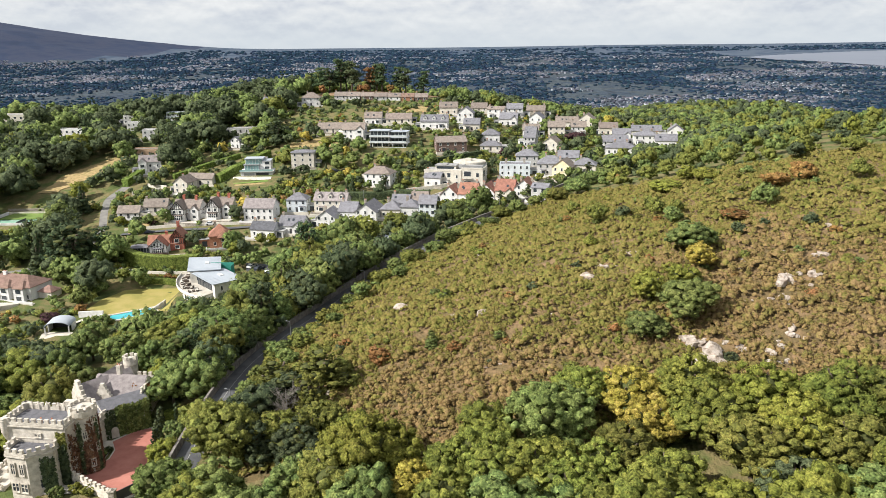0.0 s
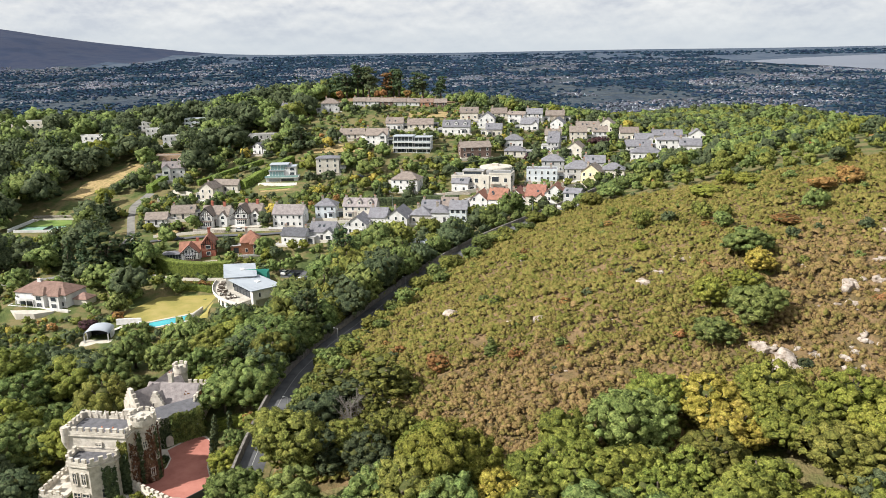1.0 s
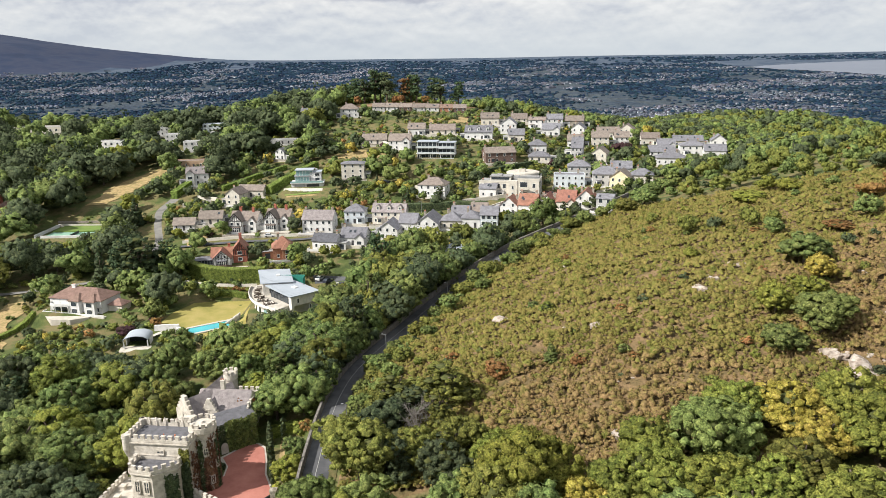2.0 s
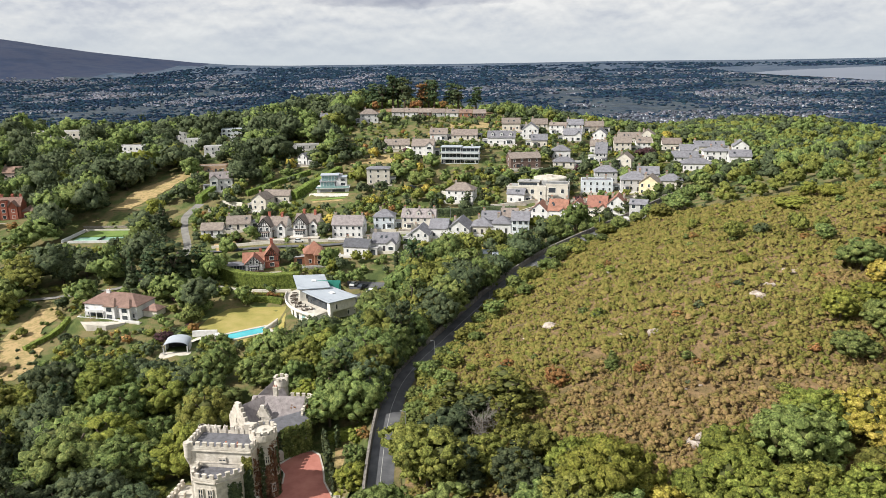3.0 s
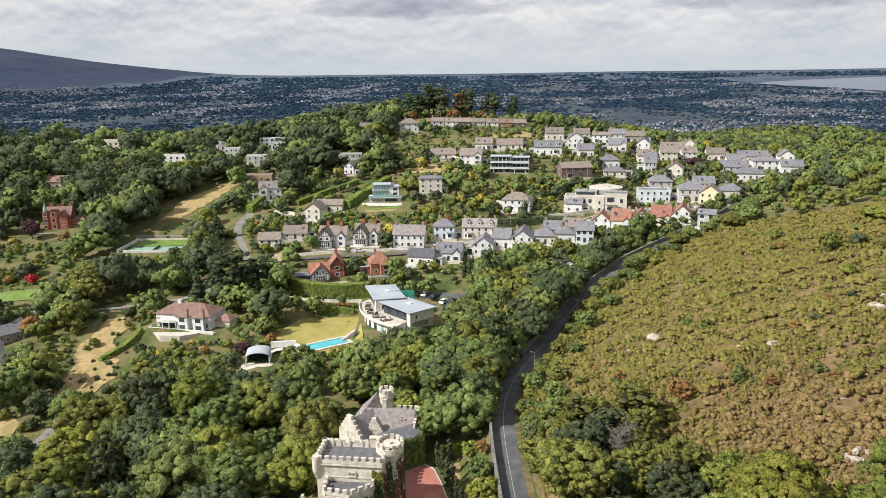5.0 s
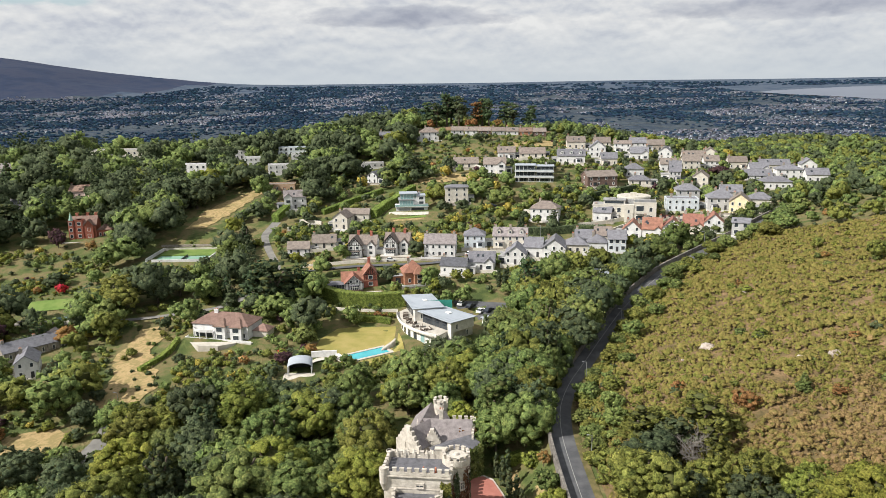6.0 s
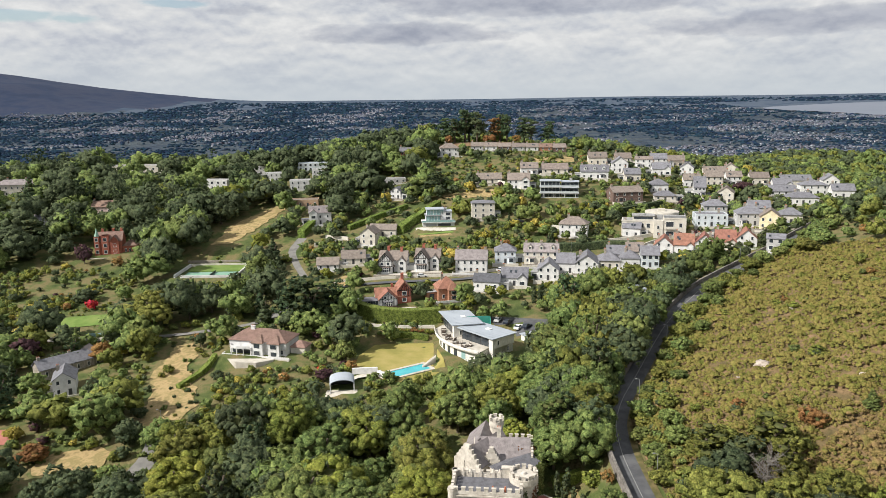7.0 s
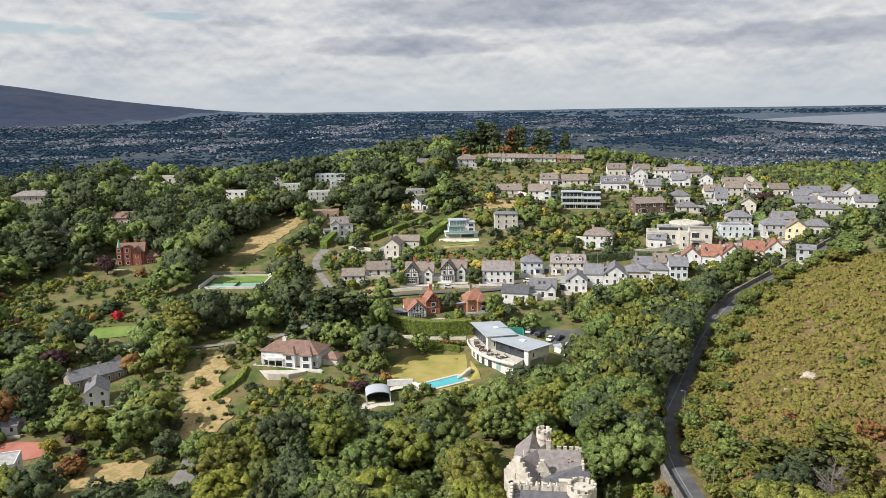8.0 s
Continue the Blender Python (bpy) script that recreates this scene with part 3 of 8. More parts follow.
def timber_gable(w, h, rise, y, low=0.0):
    """Black boards on a gable's face at y, which looks to -y."""
    f = Form()
    for k in range(7):
        x = -w / 2 + 0.15 + k * (w - 0.3) / 6
        top = h + rise * (1 - abs(x) / (w / 2)) - 0.2
        f.box(x - 0.09, y - 0.05, low, x + 0.09, y, top)
    for z in (low, h):
        f.box(-w / 2, y - 0.06, z - 0.1, w / 2, y, z + 0.1)
    f.bar((-w / 2, y - 0.05, h), (0, y - 0.05, h + rise), 0.1, 0.24).bar((w / 2, y - 0.05, h), (0, y - 0.05, h + rise), 0.1, 0.24)
    f.bar((-w * 0.25, y - 0.04, h), (0, y - 0.04, h + rise * 0.75), 0.08, 0.14).bar((w * 0.25, y - 0.04, h), (0, y - 0.04, h + rise * 0.75), 0.08, 0.14)
    return f


def house(label, x, y, w, d, turn=0, kind="gable", floors=2, wall="white", roof="slate", cols=3, chimneys=1, storey=2.7, pitch=0.75, dormers=0, timber=False, z=None, wing=0, group="village houses", category="house", frame_mat=None, big=False):
    """A house whose front's foot is at x, y and looks to -y before the turn."""
    if group:
        w, d, storey = w * 0.92, d * 0.9, storey * 0.92
    m = pose(x, y, 0, 0, 0, turn) @ pose(0, d / 2, 0)
    cx, cy = m.translation.x, m.translation.y
    m.translation.z = gz(cx, cy) * 0.4 + gz(x, y) * 0.6 if z is None else z
    CLEAR.append((cx, cy, max(w, d) * 0.5 + 1.8, d * 0.5 + 2.0))
    SIGHT.append((cx, cy, w * 0.5, 0.9))
    root = thing("house", m, label, category, group)
    h = floors * storey
    wm, rm = WALLS[wall], ROOFS[roof]
    low = 3.0
    if kind == "gable":
        rise = pitch * d / 2
        part("wall", body_gable(w, d, h, rise, low), wm, root)
        part("roof", roof_gable(Form(), w, d, h, rise + 0.02), rm, root)
    elif kind == "front":
        rise = pitch * w / 2
        b = body_gable(d, w, h, rise, low)
        for k, a in enumerate(b.v):
            b.v[k] = np.stack([a[:, 1], -a[:, 0], a[:, 2]], 1)
        part("wall", b, wm, root)
        r = roof_gable(Form(), d, w, h, rise + 0.02)
        for k, a in enumerate(r.v):
            r.v[k] = np.stack([a[:, 1], -a[:, 0], a[:, 2]], 1)
        part("roof", r, rm, root)
    elif kind == "hip":
        rise = pitch * min(w, d) / 2
        part("wall", Form().box(-w / 2, -d / 2, -low, w / 2, d / 2, h), wm, root)
        part("roof", roof_hip(Form(), w, d, h, rise), rm, root)
    else:
        rise = 0.5
        part("wall", Form().box(-w / 2, -d / 2, -low, w / 2, d / 2, h), wm, root)
        part("roof", Form().box(-w / 2 + 0.25, -d / 2 + 0.25, h, w / 2 - 0.25, d / 2 - 0.25, h + 0.12), rm, root)
        f = Form()
        for a in ((-w / 2, -d / 2, w / 2, -d / 2 + 0.25), (-w / 2, d / 2 - 0.25, w / 2, d / 2), (-w / 2, -d / 2 + 0.25, -w / 2 + 0.25, d / 2 - 0.25), (w / 2 - 0.25, -d / 2 + 0.25, w / 2, d / 2 - 0.25)):
            f.box(a[0], a[1], h, a[2], a[3], h + 0.45)
        part("parapet", f, wm, root)
    if wing:
        ww, wd = w * 0.36, 1.6
        wx = wing * (w / 2 - ww / 2 - 0.1)
        wr = 0.85 * ww / 2
        b = body_gable(wd + d / 2, ww, h, wr, low)
        for k, a in enumerate(b.v):
            b.v[k] = np.stack([a[:, 1] + wx, -a[:, 0] - d / 4 - wd / 2, a[:, 2]], 1)
        part("wing_wall", b, wm, root)
        r = roof_gable(Form(), wd + d / 2, ww, h, wr + 0.02, 0.3)
        for k, a in enumerate(r.v):
            r.v[k] = np.stack([a[:, 1] + wx, -a[:, 0] - d / 4 - wd / 2, a[:, 2]], 1)
        part("wing_roof", r, rm, root)
        if timber:
            t = timber_gable(ww, h, wr, 0.0, storey * 0.95)
            for k, a in enumerate(t.v):
                t.v[k] = a + np.array([wx, -d / 2 - wd, 0])
            part("timber_frame", t, M_TIMBER, root, "black timber boards")
        for fl in range(int(floors)):
            window(root, wx, -d / 2 - wd - 0.02 - (0.06 if timber else 0), fl * storey + 0.85, ww * 0.55, 1.35, 0, frame_mat)
    elif timber:
        if kind == "front":
            part("timber_frame", timber_gable(w, h, rise, -d / 2, storey * 0.95), M_TIMBER, root, "black timber boards")
        else:
            part("timber_frame", timber_gable(w, h, 0.1, -d / 2, storey * 0.95), M_TIMBER, root, "black timber boards")
    ww, wh = (1.5, 1.5) if big else (1.0, 1.3)
    n = int(math.ceil(floors))
    for fl in range(n):
        if fl * storey + 0.9 + wh > h + (rise if kind == "front" else 0):
            continue
        for c in range(cols):
            wx = -w / 2 + w * (c + 0.5) / cols
            if wing and abs(wx - wing * (w / 2 - w * 0.18)) < w * 0.22:
                continue
            if fl == 0 and c == cols // 2:
                dr = part("door", Form().box(wx - 0.48, -d / 2 - 0.05, 0, wx + 0.48, -d / 2 - 0.003, 2.05), M_DARKFRAME, root)
                part("step", Form().box(wx - 0.7, -d / 2 - 0.6, -1.5, wx + 0.7, -d / 2 - 0.06, -0.02), M_PAVE, root)
                continue
            window(root, wx, -d / 2 - 0.02, fl * storey + 0.85, ww, wh, 0, frame_mat)
        for s in (-1, 1):
            for c in range(max(1, int(d / 5))):
                wy = -d / 2 + d * (c + 0.5) / max(1, int(d / 5))
                window(root, s * (w / 2 + 0.02), wy, fl * storey + 0.85, ww, wh, 90 * s, frame_mat)
    for k in range(chimneys):
        if kind in ("gable", "hip"):
            px = (-w / 2 + 0.7 if k == 0 else w / 2 - 0.7 if k == 1 else 0) if kind == "gable" else (-w / 5 if k == 0 else w / 5)
            chimney(root, px, 0, h + rise - (0.1 if kind == "gable" else 0.3), 1.1)
        else:
            chimney(root, 0.3 * w * (1 if k else -1), d / 4, h + (rise * 0.5 if kind == "front" else 0.2), 1.5)
    lot = random.Random(int(x * 7 + y * 13))
    tw, td = w / 2 + lot.uniform(0.4, 2.2), lot.uniform(1.8, 3.4)
    t = part("front_terrace", Form().box(-tw, -d / 2 - td, -low, tw, -d / 2 - 0.002, -0.12), lot.choice((M_PAVE, M_PAVE, WALLS["cream"], M_STONE)), root)
    part("terrace_wall", Form().bar((-tw, -d / 2 - td + 0.15, 0.2), (tw, -d / 2 - td + 0.15, 0.2), 0.22, 0.7).bar((-tw + 0.11, -d / 2 - td + 0.27, 0.2), (-tw + 0.11, -d / 2 - 0.1, 0.2), 0.22, 0.7), lot.choice((WALLS["white"], WALLS["cream"], M_STONE)), t)
    if group and lot.random() < 0.75 and not timber:
        s, ew, ed, eh = lot.choice((-1, 1)), lot.uniform(2.6, 4.2), d * lot.uniform(0.5, 0.8), lot.uniform(2.4, 2.9)
        x0, x1 = sorted((s * (w / 2 + 0.003), s * (w / 2 + ew)))
        y1 = d / 2 - lot.uniform(0.0, 1.5)
        e = part("side_addition", Form().box(x0, y1 - ed, -low, x1, y1, eh), lot.choice((wm, WALLS["white"], WALLS["grey"])), root)
        part("addition_roof", Form().box(x0 - 0.15, y1 - ed - 0.15, eh, x1 + 0.15, y1 + 0.15, eh + 0.16), lot.choice((ROOFS["felt"], ROOFS["slate"], ROOFS["felt"])), e)
        part("glazed_door", Form().box((x0 + x1) / 2 - 0.9, y1 - ed - 0.03, 0.1, (x0 + x1) / 2 + 0.9, y1 - ed - 0.002, 2.1), M_GLASS, e)
    if kind in ("gable", "hip") and not wing and not big and floors >= 1.5 and lot.random() < 0.6:
        bx = lot.choice((-1, 1)) * w * 0.27
        b = part("bay", Form().prism([(bx - 1.3, -d / 2), (bx - 0.8, -d / 2 - 0.9), (bx + 0.8, -d / 2 - 0.9), (bx + 1.3, -d / 2)], -low, storey - 0.1), wm, root)
        part("bay_glass", Form().prism([(bx - 1.18, -d / 2 - 0.02), (bx - 0.74, -d / 2 - 0.94), (bx + 0.74, -d / 2 - 0.94), (bx + 1.18, -d / 2 - 0.02)], 0.8, 2.1), M_GLASS, b)
        part("bay_roof", Form().prism([(bx - 1.45, -d / 2), (bx - 0.9, -d / 2 - 1.05), (bx + 0.9, -d / 2 - 1.05), (bx + 1.45, -d / 2)], storey - 0.1, storey + 0.1), rm, b)
    if kind == "gable" and not dormers and lot.random() < 0.5:
        for q in range(lot.choice((1, 2))):
            qx, u = w * lot.uniform(-0.35, 0.35), lot.uniform(0.35, 0.6)
            part("rooflight", Form().box(-0.4, -0.55, 0.0, 0.4, 0.55, 0.1), M_GLASS, root).matrix_local = pose(qx, -d / 2 * (1 - u), h + rise * u + 0.2, math.degrees(math.atan2(rise, d / 2)), 0, 0)
    for k in range(dormers):
        dx = -w / 2 + w * (k + 0.5) / dormers
        dz = h + 0.25 * rise
        dw = 1.6
        b = body_gable(d * 0.32, dw, 1.3, 0.7, 0.5)
        r = roof_gable(Form(), d * 0.32, dw, 1.3, 0.72, 0.15, 0.1)
        for F_ in (b, r):
            for q, a in enumerate(F_.v):
                F_.v[q] = np.stack([a[:, 1] + dx, -a[:, 0] - d * 0.25, a[:, 2] + dz], 1)
        part("dormer", b, wm, root)
        part("dormer_roof", r, rm, root)
        window(root, dx, -d * 0.41 - 0.02, dz + 0.2, 0.9, 0.95, 0, frame_mat)
    return root


house("low white cottage with a brown tiled roof", -132, 302, 9.5, 7, 4, "gable", 1, "white", "brown", 3, 0)
house("cream bungalow with a brown tiled roof", -122, 306, 10.5, 8, 4, "gable", 1, "cream", "brown", 3, 1)
house("white terraced house with a mauve slate roof", -74, 288, 12.2, 8, -7, "gable", 2, "white", "mauve", 5, 2, group="")
house("pale blue hip-roofed house with slate roof", -60, 295, 9, 8, -4, "hip", 2, "paleblue", "slate", 3, 1)
house("cream terrace with mauve roof and three dormers", -46, 293, 14.6, 8, -8, "gable", 2, "cream", "mauve", 5, 3, dormers=3)
house("white cottage with a dark slate roof", -69, 272, 10.5, 7, -14, "gable", 1.3, "white", "dark", 3, 2)
house("white gabled bungalow with slate roofs", -58.5, 274, 10.5, 9, -10, "gable", 1.3, "white", "slate", 3, 1, wing=1)
house("white house with tall glazed front gable", -45.5, 277, 8.5, 11, -10, "front", 1.6, "white", "slate", 3, 1)
house("white gable-fronted house with slate roof", -30.5, 280, 9.5, 13, -12, "front", 1.6, "white", "slate", 3, 1)
house("hip-roofed grey slate bungalow", -21, 283, 8.6, 10, -8, "hip", 1.3, "cream", "slate", 3, 1)
house("hip-roofed slate house with small windows", -13.5, 282, 7.7, 9, -8, "hip", 1.5, "white", "slate", 2, 1)
house("pale blue modern house with flat top", -6.5, 280, 7.2, 8, -10, "gable", 2, "paleblue", "slate", 3, 0, big=True)
BRICK = house("orange brick house with hipped red roofs", -83, 265, 8.1, 8, 14, "hip", 1.7, "brick", "orange", 2, 1, pitch=1.1)
part("bay_wall", Form().box(-0.4, -5.6, -3, 3.4, -3.4, 4.0), WALLS["brick"], BRICK)
HIP = roof_hip(Form(), 3.8, 5.4, 4.0, 2.6, 0.35)
HIP.v[-1] = HIP.v[-1] + np.array([1.5, -3.0, 0])
part("bay_roof", HIP, ROOFS["orange"], BRICK)
for zz in (0.8, 2.6):
    window(BRICK, 1.5, -5.62, zz, 1.8, 1.2)
house("cream three-storey box house with low roof", -66, 345, 11.5, 9, 2, "hip", 3, "cream", "slate", 3, 0, pitch=0.25, storey=2.6)
house("cream house with brown roof above rough white walls", -60, 395, 14, 8, 0, "gable", 1, "cream", "brown", 4, 1)
house("white villa with brown roof and arched windows", -46, 381, 12, 9, -6, "gable", 2, "white", "brown", 4, 2, wing=1)
house("long brown-roofed cream bungalow", -24, 404, 15, 8, 0, "gable", 1, "cream", "brown", 4, 1)
house("white house with dormers in a grey roof", -5, 394, 15.5, 9, -8, "gable", 1.6, "white", "slate", 4, 2, dormers=3)
for k, (wc, rc) in enumerate((("grey", "brown"), ("white", "brown"), ("darkbrick", "brown"), ("grey", "brown"), ("white", "brown"), ("brick", "terracotta"), ("darkbrick", "brown"))):
    house("two-storey house of a hilltop terrace with brown roof", -63 + 8.3 * k, 463 - 0.8 * k, 8.1, 8, -2, "gable", 2, wc, rc, 2, 1, z=96.2 - 0.2 * k, group="hilltop terrace", pitch=0.55)
house("white hip-roofed house near the hilltop", -80, 456, 12, 9, 5, "hip", 2, "white", "brown", 3, 1)
house("small red-painted house with slate roof", -107, 462, 7.8, 7, 0, "gable", 2, "redbrick", "slate", 2, 1)
house("white gabled house with grey roof", 12, 410, 9.5, 9, -10, "front", 2, "white", "slate", 3, 1)
house("white flat-roofed house on the upper slope", 30, 429, 10.5, 8, -15, "gable", 2, "white", "brown", 3, 1, pitch=0.4)
house("cream bungalow with brown roof on the upper slope", 21, 440, 10, 8, -5, "gable", 1, "cream", "brown", 3, 1)
house("white house with twin gables", 36, 414, 10.5, 9, -10, "gable", 1.5, "white", "slate", 3, 2, wing=1)
house("white gable-fronted cottage with slate roof", 52, 421, 8, 9, -20, "front", 2, "white", "slate", 2, 1)
house("stone house with steep brown roof", 56, 455, 12, 8, -12, "gable", 1.6, "stone", "brown", 3, 2)
house("white hip-roofed bungalow with grey roof", 24, 376, 9.6, 8, -5, "hip", 1.6, "white", "slate", 3, 1)
house("low house with a grey slate roof", 23, 362, 11, 7, -8, "hip", 1, "cream", "slate", 3, 1)
house("dark brick house with broad low brown roof", 4, 358, 16, 11, 8, "gable", 2, "darkbrick", "brown", 4, 2, pitch=0.45)
house("cream semi-detached house with brown roof", 61, 402, 9.7, 8, -8, "gable", 2, "cream", "brown", 3, 1)
house("white semi-detached house with brown roof", 74, 408, 8.6, 8, -8, "gable", 2, "white", "brown", 3, 1)
house("row of cottages with brown roofs", 71, 428, 14, 8, -8, "gable", 1.5, "cream", "brown", 4, 2)
house("cream gable-fronted house with brown roof", 84, 440, 9, 10, -20, "front", 2, "cream", "brown", 3, 1)
house("grey-roofed house behind garden trees", 93, 420, 11, 8, -8, "gable", 1.6, "cream", "brown", 3, 1)
house("cream gable-fronted house in the upper street", 52, 362, 8, 9, -24, "front", 2, "cream", "brown", 2, 1)
house("stone-grey cottages beside the climbing street", 43, 372, 6, 14, -15, "gable", 2, "grey", "slate", 3, 2)
house("grey slate-roofed house above the shops", 38, 336, 11, 8, -8, "hip", 2, "grey", "slate", 3, 2)
house("pale blue and white public house with flat front", 31, 321, 14.5, 9, -8, "flat", 2, "paleblue", "slate", 5, 2)
house("grey house with hipped slate roof and end chimneys", 46, 316, 12.4, 9, -10, "hip", 2, "grey", "slate", 4, 2, pitch=0.8)
house("yellow gable-fronted house beside the street", 49, 305, 8.8, 9, -24, "front", 2, "yellow", "brown", 3, 1)
house("cream bungalow with grey hipped roof", 59, 308, 10, 8, -15, "hip", 1.5, "cream", "slate", 3, 1)
house("pale summer house with zinc roof among trees", -20, 249, 9, 7, -20, "flat", 1.3, "paleblue", "zinc", 3, 0)
house("white cottage with grey roof beside the block", -5, 315, 8, 7, -20, "gable", 1.6, "white", "slate", 2, 1)
for k in range(5):
    house("white house with steep red tiled roof and gable", 2 + 7.2 * k, 292 - 2.3 * k, 7.9, 9.4, -18, "front" if k % 2 == 0 else "gable", 1.5, "white" if k != 3 else "cream", "red", 2, 2, group="red-roofed row", pitch=0.9, wing=0 if k % 2 == 0 else 1, dormers=0)
house("grey modern house with glazed balcony", 35, 268, 6.5, 7, -24, "gable", 2, "grey", "slate", 2, 0, big=True, pitch=0.4)
house("long low white bungalow with grey roof", 88, 380, 14, 8, -8, "gable", 1, "white", "slate", 4, 1)
house("white villa with hipped grey roof", 84, 350, 15, 9, -10, "hip", 1.3, "white", "slate", 5, 2, pitch=0.6)
house("white two-storey villa with grey roof", 104, 380, 14, 9, -10, "hip", 2, "white", "slate", 4, 2, pitch=0.5)
house("white house with grey roof at the wood's edge", 108, 360, 11, 8, -12, "gable", 1.5, "white", "slate", 3, 1)
house("white gable-fronted house with tall roof", 128, 410, 9, 10, -15, "front", 2, "white", "slate", 2, 1)
house("long grey-roofed house near the wood", 116, 425, 18, 8, -8, "gable", 1.3, "cream", "slate", 4, 1)
house("white house with grey hipped roof behind pines", -29, 319, 13, 9, -16, "hip", 2, "white", "brown", 4, 1)
house("white house with square bays near the trees", -164, 422, 14, 9, 10, "flat", 2, "white", "felt", 4, 0)
house("white modern house with flat roof", -221, 444, 20, 9, -6, "flat", 2, "white", "felt", 5, 0, storey=2.9, big=True)
house("white flat-roofed house on the slope", -157, 445, 10, 8, 10, "flat", 2, "white", "felt", 3, 0)
house("white and glass house below the hilltop", -166, 474, 20, 9, 5, "flat", 2, "paleblue", "zinc", 6, 0, big=True, z=86)
house("white gabled house with dark windows and grey roof", -144, 361, 11.5, 8, 10, "gable", 2.4, "white", "mauve", 3, 1, wing=-1)
house("unfinished blockwork house without a roof", -157, 390, 16, 9, 6, "flat", 1.3, "raw", "brown", 4, 0)
house("pale stone house with brown roof and end chimney", -118, 327, 7.5, 9, -14, "front", 2, "cream", "brown", 2, 1)
house("long brown-roofed wing of a pale stone house", -112, 336, 13, 6, -8, "gable", 1.3, "cream", "brown", 3, 0)
house("small white gabled house among trees", -109, 388, 6, 7, -20, "front", 1.6, "white", "slate", 2, 0)
house("large cream mansion with hipped slate roofs", -327, 425, 26, 12, 12, "hip", 2, "cream", "mauve", 8, 2, storey=3.4, pitch=0.5)
house("low concrete house with long flat roof", -113, 415, 18, 8, 8, "flat", 1, "grey", "felt", 5, 0)
house("white bungalow among trees", -244, 470, 12, 7, 0, "flat", 1, "white", "felt", 3, 0, z=80)
house("white house among trees below the hilltop", -200, 478, 9, 7, 10, "flat", 2, "white", "felt", 3, 0, z=84)
house("long low building with green glass band", -286, 490, 40, 14, 4, "flat", 1, "cream", "felt", 10, 0, storey=3.6, z=86, big=True)
house("white terraced house with slate roof and bay", -38, 283, 7.5, 9, -12, "gable", 1.6, "white", "slate", 2, 1)
house("grey terraced house with slate roof", -17.5, 288, 7.5, 8, -10, "gable", 1.6, "grey", "slate", 2, 1)
house("cream terraced house with brown roof", -10, 289, 7, 8, -10, "gable", 1.6, "cream", "brown", 2, 1)
house("white house with brown roof on the upper slope", -38, 404, 10, 8, -4, "gable", 1.5, "white", "brown", 3, 1)
house("cream house with grey roof on the upper slope", 15, 394, 9, 8, -6, "gable", 1.5, "cream", "slate", 3, 1)
house("white cottage row with brown roofs", 46, 393, 9, 8, -10, "gable", 1.6, "white", "brown", 3, 2)
house("white house with grey roof near the hilltop", 42, 441, 10, 8, -8, "gable", 2, "white", "slate", 3, 1)
house("cream house with brown roof near the hilltop", 3, 425, 11, 8, -4, "gable", 1.6, "cream", "brown", 3, 1)
house("white gabled house with grey roof above the wood", 95, 396, 10, 8, -10, "gable", 1.6, "white", "slate", 3, 1, wing=1)
house("grey house with slate roof behind the public house", 56, 332, 10, 8, -12, "gable", 1.6, "grey", "slate", 3, 1)
house("white flat-roofed house on the western slope", -186, 452, 12, 8, 8, "flat", 2, "white", "felt", 4, 0)
house("pale house with brown roof among western trees", -265, 395, 11, 8, 8, "gable", 1.5, "pink", "terracotta", 3, 1)
house("white house with slate roof among western trees", -286, 372, 9, 8, 5, "gable", 1.5, "white", "slate", 3, 1)


def gabled(root, x, y, ln, wd, h, rise, wall, roof, turn=0, low=3.0, over=0.35, name="wall"):
    """A gabled block about x, y, its ridge ln long and turned by turn."""
    m = pose(x, y, 0, 0, 0, turn)
    part(name, body_gable(ln, wd, h, rise, low), wall, root).matrix_local = m
    part("roof", roof_gable(Form(), ln, wd, h, rise + 0.02, over), roof, root).matrix_local = m


def bay_window(root, x, y, w, deep, z0, z1, wall, roof):
    """A canted bay on a front at y, glazed between slim posts."""
    ring = [(x - w / 2, y), (x - w / 2 + 0.5, y - deep), (x + w / 2 - 0.5, y - deep), (x + w / 2, y)]
    b = part("bay", Form().prism(ring, -3.0, z0 + 0.75), wall, root)
    part("bay_glass", Form().prism([(x + (px - x) * 0.96, y + (py - y) * 0.96) for px, py in ring], z0 + 0.75, z1 - 0.25), M_GLASS, b)
    f = Form()
    for k in range(5):
        t = x - w / 2 + 0.5 + (w - 1.0) * k / 4
        f.box(t - 0.05, y - deep - 0.02, z0 + 0.75, t + 0.05, y - deep + 0.06, z1 - 0.25)
    f.box(x - w / 2 + 0.45, y - deep - 0.03, (z0 + z1) / 2 + 0.35, x + w / 2 - 0.45, y - deep + 0.05, (z0 + z1) / 2 + 0.43)
    part("bay_frame", f, M_FRAME, b)
    part("bay_roof", Form().prism([(x + (px - x) * 1.08, y + (py - y) * 1.1) for px, py in ring], z1 - 0.25, z1), roof, b)


